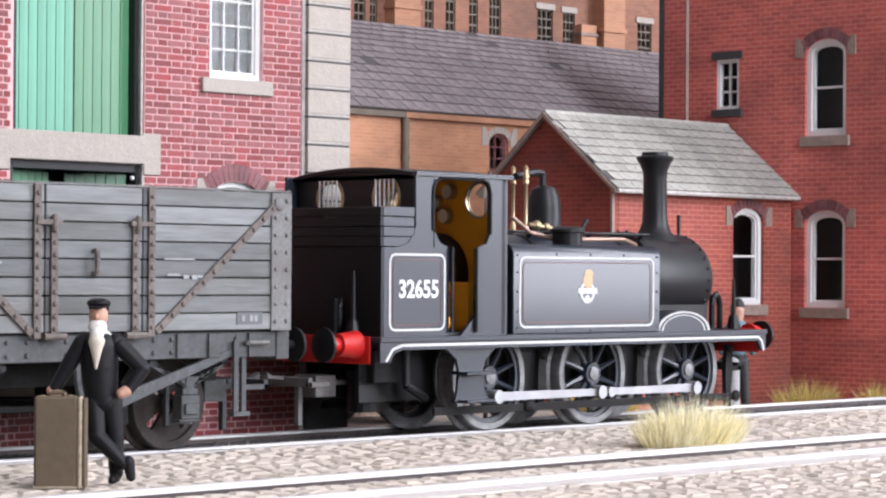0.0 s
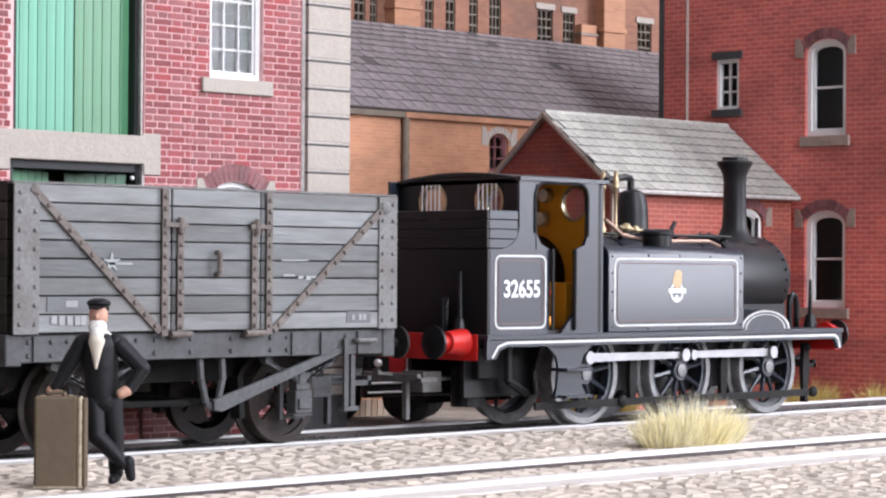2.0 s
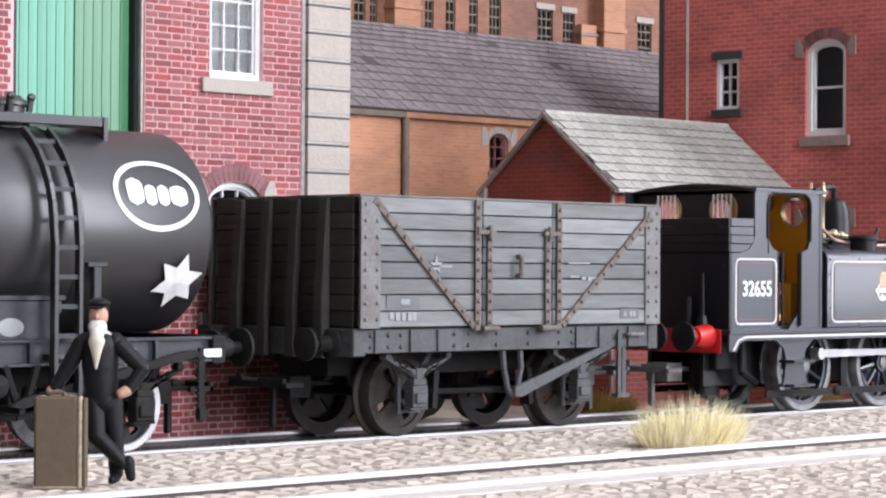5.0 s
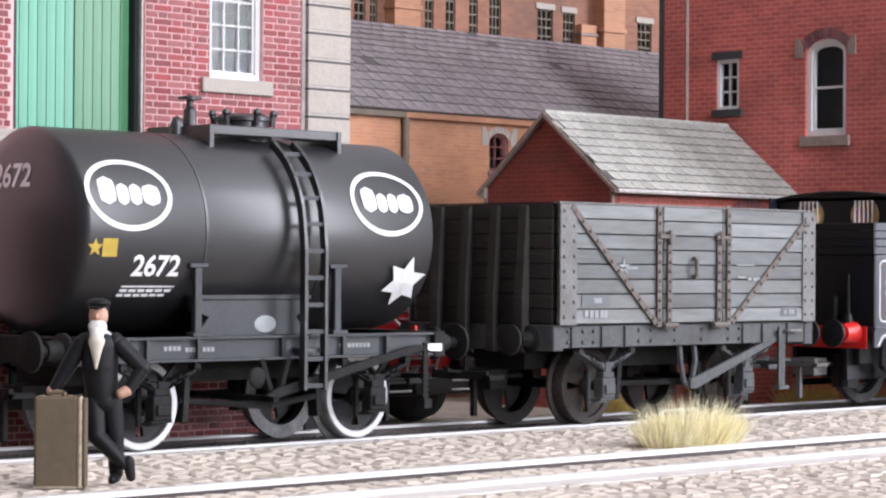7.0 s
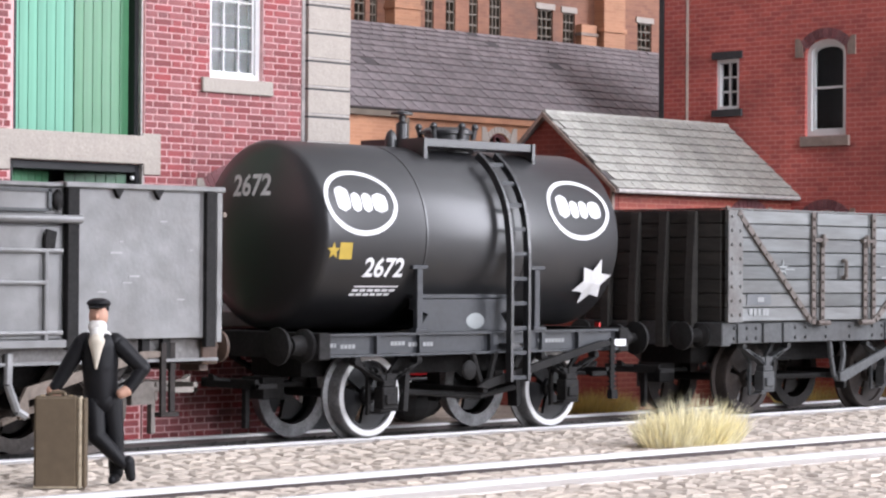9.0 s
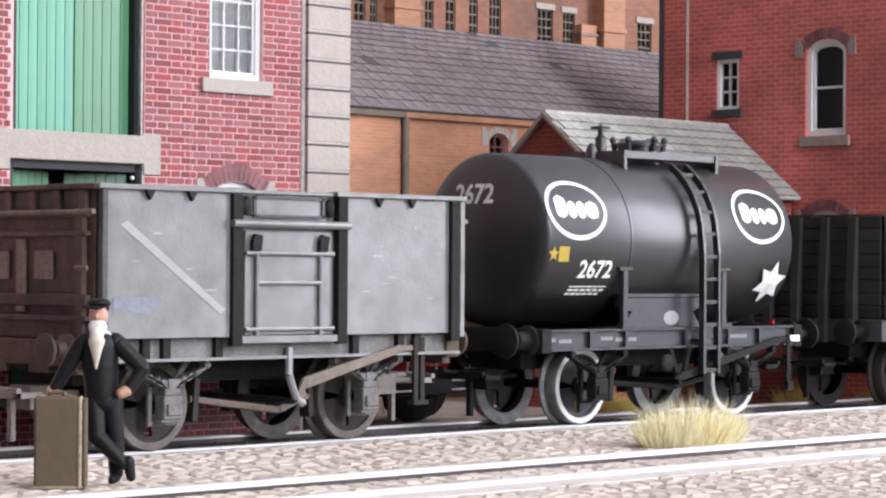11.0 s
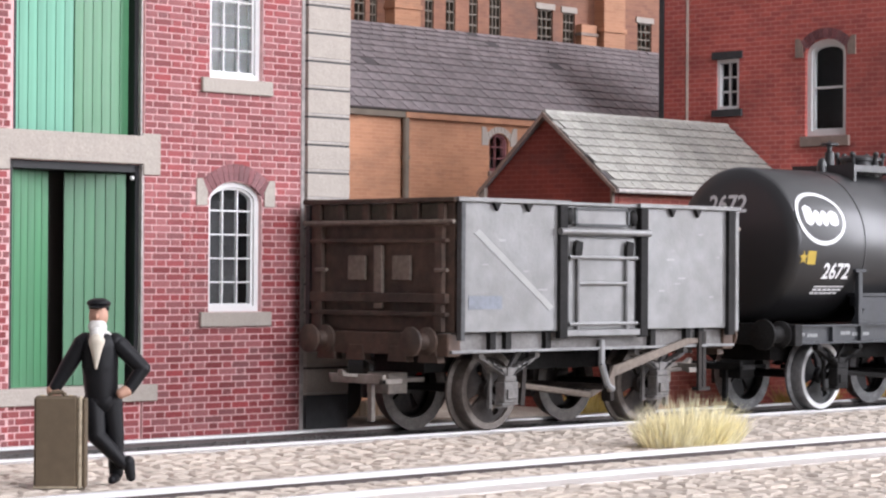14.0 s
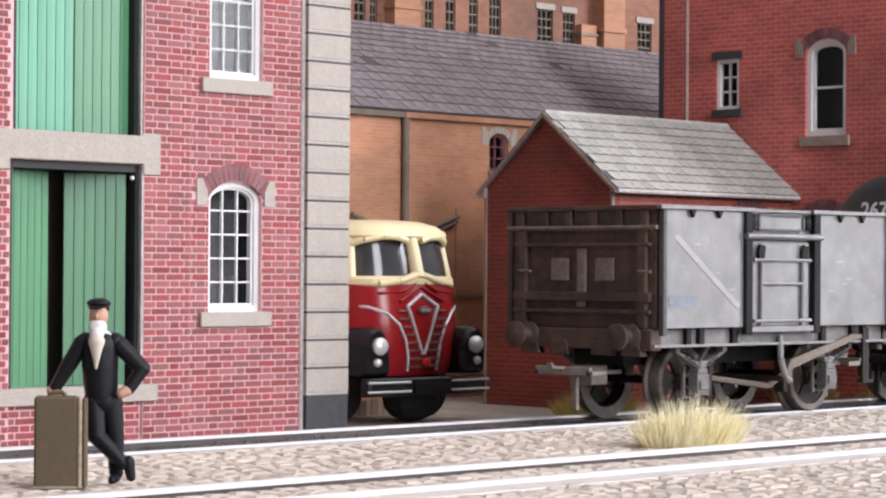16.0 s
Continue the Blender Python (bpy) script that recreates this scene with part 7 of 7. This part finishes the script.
    part("injector", pipe(N(), [(-41, -9.0, 12.4), (-41, -9.0, 7.0), (-37, -9.0, 5.0)], 0.7), "smoke", w)
    part("side_box", box(N(), -46.5, -41.5, -7.8, -4, 7.4, 12.4), "under", w, bevel=0.2)
    part("brake_cylinder", rod(N(), (-44, -3, 3.0), (-44, -3, 9), 2.6, seg=16), "smoke", w)
    for x in (-24, 0, 24):
        part("axle", rod(N(), (x, -8.5, 7.8), (x, 8.5, 7.8), 1.0, seg=10), "under", w)
    VEHICLES.append((w, 137.05, ((0.0, 0.1), (0.5, 1.4), (16.0, 1.4))))


# ---------------- the lorry in the yard ----------------
def lorry():
    w = thing("lorry", "gloss maroon and cream vintage lorry cab with chrome grille lines", "lorry", mm(97.9, 50.5, -3.6, 0, 0, 0.0))

    def plan(hw, front, back, n=10, p=3.2):
        """Half-oval nose towards -y."""
        pts = []
        for k in range(n + 1):
            a = math.pi * k / n
            c, s2 = math.cos(a), math.sin(a)
            pts.append((-hw * math.copysign(abs(c) ** (2 / p), c), back - (back + front) * abs(s2) ** (2 / p)))
        return pts

    def loft(levels, closed=True):
        bm = N()
        rings = [[bm.verts.new((x, y, z)) for x, y in plan(hw, front, back)] for z, hw, front, back in levels]
        for a, b in zip(rings, rings[1:]):
            for i in range(len(a)):
                j = (i + 1) % len(a)
                bm.faces.new((a[i], a[j], b[j], b[i]))
        bm.faces.new(rings[0][::-1]), bm.faces.new(rings[-1])
        return bm

    def front(x, z):
        """The cab's skin at that width and height."""
        zs = (6.5, 9, 16, 21, 24.5, 33)
        hw, fr = float(np.interp(z, zs, (13.6, 14.2, 14.6, 14.6, 14.4, 13.4))), float(np.interp(z, zs, (6.6, 7.2, 7.4, 6.9, 6.2, 4.4)))
        c = min(abs(x) / hw, 0.995) ** 1.6
        return (x, 12 - (12 + fr) * math.sqrt(1 - c * c) ** (2 / 3.2) - 0.05, z)

    part("cab_body", loft([(6.5, 13.6, 6.6, 12), (9, 14.2, 7.2, 12), (16, 14.6, 7.4, 12), (21, 14.6, 6.9, 12), (24.5, 14.4, 6.2, 12)]), "maroon", w, "gloss maroon cab body", smooth=True)
    part("waist_band", loft([(24.3, 14.6, 6.5, 12), (25.3, 14.7, 6.6, 12), (25.9, 14.3, 6.0, 12)]), "cream", w, smooth=True)
    glass = part("windscreen", loft([(25.8, 13.6, 5.2, 11), (29, 13.3, 4.6, 11), (33.6, 12.6, 3.4, 11)]), "lorry_glass", w, "split windscreen", smooth=True)
    part("roof", loft([(33.0, 13.4, 4.4, 12), (33.8, 13.9, 5.2, 12), (34.6, 13.7, 4.9, 12), (35.9, 12.2, 3.2, 12), (36.8, 9.0, 0.5, 11), (37.1, 4.0, -3.0, 9)]), "cream", w, "cream domed cab roof", smooth=True)
    lo, hi = plan(13.8, 5.5, 11), plan(12.8, 3.7, 11)
    for k in (0, 2, 5, 8, 10):
        a, b = lo[k], hi[k]
        bm = rod(N(), (a[0], a[1], 25.6), (b[0], b[1], 33.6), 1.5 if k == 5 else 1.0, 1.2 if k == 5 else 0.9, seg=10)
        part("pillar", bm, "cream", w, smooth=True)
    for s in (-1, 1):
        # peaked visors over the panes
        bm = pipe(N(), [front(s * x, z) for x, z in ((1.8, 32.9), (4.0, 33.6), (7.0, 33.7), (10.0, 33.0), (12.0, 32.0))], 0.75, 10)
        part("visor", bm, "cream", w, smooth=True)
        bm = pipe(N(), [front(s * x, z) for x, z in ((0, 26.4), (2.5, 25.6), (5.0, 24.9), (9.0, 24.4), (13.6, 24.3))], 0.75, 10)
        part("waist_moulding", bm, "cream", w, smooth=True)
        # wing pods with lamps
        bm = N()
        prism(bm, [(s * 8.8, 6.6), (s * 15.2, 6.6), (s * 15.4, 12), (s * 14.6, 15.2), (s * 12.6, 16.2), (s * 10.4, 15.4), (s * 9.0, 12)], "xz", -8.4, 4.0)
        part("wing", bm, "gloss", w, "gloss black front wing", bevel=0.8, smooth=True)
        part("headlamp", lathe(N(), [(1.6, -8.2), (1.7, -8.9), (1.3, -9.4), (0, -9.7)], (s * 12.1, 0, 12.4), "y", 22), "chrome", w, smooth=True)
        part("side_lamp", lathe(N(), [(0.8, -8.2), (0.8, -8.8), (0.55, -9.1), (0, -9.3)], (s * 12.6, 0, 9.2), "y", 16), "chrome", w, smooth=True)
        # chrome sweeps and grille
        part("trim_line", pipe(N(), [front(s * x, z) for x, z in ((14.2, 20.2), (11.0, 19.9), (8.0, 18.6), (5.8, 16.4), (4.4, 13.4), (3.8, 10.0), (3.6, 7.4))], 0.28, 6), "chrome", w, smooth=True)
        part("grille_line", pipe(N(), [front(s * x, z) for x, z in ((0.0, 22.4), (3.8, 20.0), (3.2, 18.6), (0.2, 10.6))], 0.34, 6), "chrome", w, smooth=True)
        part("crease", pipe(N(), [front(s * x, z) for x, z in ((0, 25.2), (4.0, 23.0), (8.6, 22.6), (14.0, 22.4))], 0.3, 6), "maroon", w, smooth=True)
        part("crease", pipe(N(), [front(s * x, z) for x, z in ((0, 23.8), (5.4, 21.0))], 0.3, 6), "maroon", w, smooth=True)
        for k in range(8):
            z = 8.2 + 1.55 * k
            xe = 3.7 + 0.035 * (z - 8) ** 1.9
            part("grille_slat", rod(N(), front(s * (0.4 if z < 10.6 else 0.4 + (z - 10.6) * 0.42), z), front(s * min(xe, 6.0), z), 0.24, seg=6), "redline", w)
        bm = lathe(N(), [(0, -1.6), (2.6, -1.6), (4.8, -2.2), (6.2, -2.0), (6.4, 0), (6.2, 2.0), (4.8, 2.2), (0, 1.6)], (0, 0, 0), "x", 28)
        part("wheel", bm, "rubber", w, "black rubber tyre", at=mm(s * 10.8, 5.5, 6.4), smooth=True)
        part("bumper_line", rod(N(), (s * 5.2, -9.45, 5.4), (s * 15.2, -9.0, 5.4), 0.22, seg=6), "chrome", w)
        part("bumper_line", rod(N(), (s * 5.2, -9.45, 3.6), (s * 15.2, -9.0, 3.6), 0.22, seg=6), "chrome", w)
    bm = ball(N(), (0, -7.4, 19.2), 1.5, 0.35, 0.9)
    part("badge", bm, "redline", w, "small dark oval badge")
    for k in range(4):
        part("badge_bar", rod(N(), (-1.0 + 0.62 * k, -7.85, 19.0), (-0.8 + 0.62 * k, -7.85, 19.5), 0.12, seg=6), "chrome", w)
    part("grille_crest", ball(N(), (0.6, -7.5, 9.0), 1.2, 0.3, 0.9), "red", w)
    bm = prism(N(), [(-15.6, -7.6), (-14.6, -8.8), (-6, -9.3), (6, -9.3), (14.6, -8.8), (15.6, -7.6), (15.0, -6.6), (-15.0, -6.6)], "xy", 2.6, 6.2)
    part("bumper", bm, "gloss", w, "deep gloss black bumper", bevel=0.35)
    part("chassis", box(N(), -6, 6, -5, 30, 4.0, 7.0), "gloss", w)
    part("plate", box(N(), -4.2, 4.2, -9.6, -9.35, 3.0, 5.8), "gloss", w)
    part("axle", rod(N(), (-10, 5.5, 6.4), (10, 5.5, 6.4), 0.9, seg=10), "gloss", w)
    part("sump", ball(N(), (2.0, -2.0, 4.5), 5.6, 5.0, 4.4), "rubber", w)
    # the body rides a little higher on its springs
    for ob in w.children:
        if not ob.name.startswith(("wheel", "axle", "sump")):
            for v in ob.data.vertices:
                v.co.z = 0.0053 + (v.co.z - 0.0026) * 0.919


# ---------------- figures, suitcase, grass ----------------
def figure(name, label, m, limbs, colours, lumps=()):
    """A painted cast figure in one mesh; limbs: (colour, from, to, radius, radius)."""
    me = bpy.data.meshes.new(name)
    bm = N()
    for col, p, q, r0, r1 in limbs:
        n0 = len(bm.faces)
        r0, r1 = r0 * 0.9, r1 * 0.9
        rod(bm, p, q, r0, r1, seg=12)
        ball(bm, p, r0, seg=12), ball(bm, q, r1, seg=12)
        bm.faces.ensure_lookup_table()
        for f in bm.faces[n0:]:
            f.material_index = col
    for col, c, rx, ry, rz in lumps:
        n0 = len(bm.faces)
        ball(bm, c, rx, ry, rz, seg=14)
        bm.faces.ensure_lookup_table()
        for f in bm.faces[n0:]:
            f.material_index = col
    finish(bm, 0, True)
    bm.to_mesh(me), bm.free()
    for c in colours:
        me.materials.append(c)
    ob = new(name, me)
    ob.matrix_basis = m
    return tagged(ob, label, "figurine")


def figures():
    cloth = material("figure_dark_cloth", (0.011, 0.011, 0.013), 0.5, color2=(0.007, 0.007, 0.008), scale=200, spec=0.25)
    skin = material("figure_flesh_paint", (0.54, 0.31, 0.22), 0.55)
    hair = material("figure_white_paint", (0.74, 0.72, 0.68), 0.6)
    shirt = material("figure_cream_paint", (0.62, 0.56, 0.46), 0.6)
    olive = material("figure_dark_overall_paint", (0.022, 0.022, 0.022), 0.6)
    blue = material("figure_blue_paint", (0.12, 0.20, 0.24), 0.6)
    # local axes: u to the figure's left hand side in view, v away, z up
    D, F, Wt, C = 0, 1, 2, 3
    limbs = [
        (D, (-0.35, 0, 9.6), (0.1, 0, 9.6), 2.0, 2.0), (D, (-0.1, 0, 10.2), (-0.3, 0, 13.4), 2.1, 2.3), (D, (-0.3, 0, 13.4), (-0.3, 0, 15.6), 2.35, 2.3),
        (D, (-2.0, 0.1, 16.2), (1.4, 0.1, 16.2), 1.25, 1.25),
        (C, (-0.45, -2.3, 13.3), (-0.45, -1.75, 16.3), 0.15, 1.05), (Wt, (-0.5, -1.15, 17.0), (-0.5, -0.95, 17.4), 0.95, 0.95),
        (F, (-0.5, 0.0, 16.8), (-0.5, -0.1, 18.0), 0.95, 1.0), (Wt, (0.3, -0.6, 17.3), (0.9, -0.4, 16.95), 0.42, 0.3),
        (D, (-2.4, 0, 16.0), (-4.2, 0.0, 13.0), 1.15, 1.0), (D, (-4.2, 0, 13.0), (-5.4, -0.3, 10.9), 0.95, 0.8), (F, (-5.7, -0.3, 10.6), (-5.2, -0.5, 10.3), 0.75, 0.7),
        (D, (1.9, 0, 15.9), (4.6, 0.0, 13.2), 1.15, 1.0), (D, (4.6, 0, 13.2), (3.1, -0.7, 10.9), 0.95, 0.8), (F, (2.9, -0.9, 10.7), (2.3, -1.2, 10.4), 0.75, 0.65),
        (D, (0.9, 0.2, 9.4), (1.5, 0.2, 5.2), 1.55, 1.15), (D, (1.5, 0.2, 5.2), (1.6, 0.2, 1.2), 1.15, 0.9), (D, (1.5, 0.2, 0.75), (1.4, -1.5, 0.55), 0.75, 0.55),
        (D, (-0.9, -0.4, 9.2), (-0.5, -1.1, 5.6), 1.55, 1.2), (D, (-0.5, -1.1, 5.6), (2.6, -1.2, 2.4), 1.15, 0.85), (D, (3.2, -1.2, 2.6), (3.5, -1.2, 0.9), 0.8, 0.6),
    ]
    # head, beard, nose, flat cap with its peak
    lumps = [(F, (-0.5, -0.15, 19.2), 1.12, 1.2, 1.45), (F, (-0.55, -1.35, 19.2), 0.22, 0.3, 0.35), (Wt, (-0.5, -0.85, 17.95), 1.1, 0.75, 0.95), (D, (-0.5, -0.05, 20.65), 1.42, 1.5, 0.62), (D, (-0.5, 0.35, 20.1), 1.2, 1.05, 0.75), (D, (-0.6, -1.3, 20.2), 1.0, 0.65, 0.18)]
    figure("figurine", "bearded miniature man in dark suit and cap leaning on a suitcase", mm(-38.0, -42.0, -0.55, 0, 0, -45), limbs, (cloth, skin, hair, shirt), lumps)
    limbs = [
        (0, (0, 0, 9.6), (0, 0, 11.0), 2.0, 2.0), (1, (0, 0, 11.0), (0, 0, 16.2), 2.0, 2.3), (1, (-2.2, 0, 16.2), (-3.2, -0.6, 11.5), 1.0, 0.8), (1, (2.2, 0, 16.2), (3.0, -0.6, 11.5), 1.0, 0.8),
        (2, (0, -0.1, 18.0), (0, -0.2, 20.0), 1.2, 1.4), (0, (0, 0.1, 21.0), (0, 0, 21.4), 1.5, 1.3), (0, (-1.0, 0, 9.4), (-1.3, 0, 1.0), 1.4, 1.0), (0, (1.0, 0, 9.4), (1.6, 0, 1.0), 1.4, 1.0),
        (0, (-1.3, 0, 0.8), (-1.4, -1.4, 0.6), 0.75, 0.6), (0, (1.6, 0, 0.8), (1.8, -1.4, 0.6), 0.75, 0.6),
    ]
    figure("figurine", "miniature man in dark trousers and blue jacket by the shed", mm(185.6, 40.0, -3.6, 0, 0, -50), limbs, (olive, blue, skin))


def bollard():
    b = thing("bollard", "short pale grey post standing by the shed", "bollard", mm(182.3, 38.6, -3.6))
    part("post", lathe(N(), [(1.7, 0), (1.6, 0.6), (1.35, 0.9), (1.3, 8.8), (1.1, 9.8), (0.5, 10.4), (0, 10.5)], (0, 0, 0), "z", 14), "post", b, smooth=True)


def suitcase():
    c = thing("suitcase", "brown card suitcase standing upright with pale edges", "suitcase", mm(-43.8, -42.4, -0.6, 0, 0, -40))
    part("shell", box(N(), -3.1, 1.7, -1.6, 1.2, 0, 10.3), "case", c, bevel=0.25)
    part("edge", box(N(), 1.7, 2.25, -1.65, 1.25, 0, 10.25), "caseedge", c, "pale worn edge", bevel=0.2)
    part("piping", box(N(), -3.15, 1.72, -1.66, -1.6, 0.0, 0.25), "caseedge", c)
    part("lid", box(N(), 2.27, 2.75, -1.55, 1.15, 0.05, 10.1), "case", c, bevel=0.15)
    part("handle", pipe(N(), [(-1.5, -0.2, 10.2), (-1.3, -0.2, 10.7), (0.1, -0.2, 10.7), (0.3, -0.2, 10.2)], 0.25), "case", c)
    for x in (-2.2, 0.9):
        part("catch", box(N(), x - 0.25, x + 0.25, -0.5, 0.1, 10.25, 10.4), "brass", c, bevel=0.05)


def tuft(cx, cy, z, rx, ry, h, count, seed, mat, label):
    rnd = random.Random(seed)
    verts, faces = [], []
    for _ in range(count):
        a, q = rnd.uniform(0, 2 * math.pi), math.sqrt(rnd.random())
        x, y = cx + rx * q * math.cos(a), cy + ry * q * math.sin(a)
        ln = h * (rnd.uniform(0.5, 0.85) if rnd.random() < 0.8 else rnd.uniform(0.85, 1.1)) * (1 - 0.3 * q * q)
        lean = Vector((q * math.cos(a) * 0.6 + rnd.uniform(-0.5, 0.5), q * math.sin(a) * 0.6 + rnd.uniform(-0.5, 0.5), 1)).normalized()
        tip = Vector((x, y, z)) + lean * ln
        mid = Vector((x, y, z)) + lean * ln * 0.5
        t = rnd.uniform(0, math.pi)
        wd = Vector((math.cos(t), math.sin(t), 0)) * 0.055
        n = len(verts)
        verts += [(x - wd.x, y - wd.y, z), (x + wd.x, y + wd.y, z), tuple(mid + wd * 0.8), tuple(mid - wd * 0.8), tuple(tip)]
        faces += [(n, n + 1, n + 2, n + 3), (n + 3, n + 2, n + 4)]
    tagged(quick("grass_tuft", verts, faces, mat), label, "grass tuft", kind="stuff")


open_wagon()
mineral_wagon()
tank_wagon()
locomotive()
lorry()
figures()
suitcase()
bollard()
tuft(63.0, -46.5, -1.0, 9.3, 4.4, 8.3, 3600, 1, "straw", "pale straw-coloured grass tuft between the tracks")
tuft(139.0, 38.0, -3.6, 10.0, 4.0, 6.6, 2600, 2, "straw_dull", "olive yellow grass tuft beside the shed")
tuft(204.0, 36.0, -3.6, 9.0, 4.0, 7.5, 700, 3, "straw_dull", "olive yellow grass tuft at the wall's foot")
tuft(209.0, 22.0, -3.6, 4.0, 2.0, 7.5, 300, 4, "straw_dull", "olive yellow grass tuft at the building's corner")


def motions():
    steps = [k * 0.25 for k in range(65)]
    for ob, off, slack in VEHICLES:
        walk(ob, [(t, mm(travelled(t) + off + float(np.interp(t, [a for a, _ in slack], [b for _, b in slack])), 0, 0)) for t in steps])
    start = travelled(0.0)
    for ob, x, y, z, r in WHEELS:
        walk(ob, [(t, mm(x, y, z, 0, math.degrees((travelled(t) - start) / r), 0)) for t in steps])
    for ob, y, z, crank, phase, r in RODS:
        rows = []
        for t in [k * 0.125 for k in range(129)]:
            f = radians(phase) + (travelled(t) - start) / r
            rows.append((t, mm(crank * math.sin(f), y, z + crank * math.cos(f))))
        walk(ob, rows)


warehouse_bricks(WAREHOUSE, WAREHOUSE_WALL)
motions()
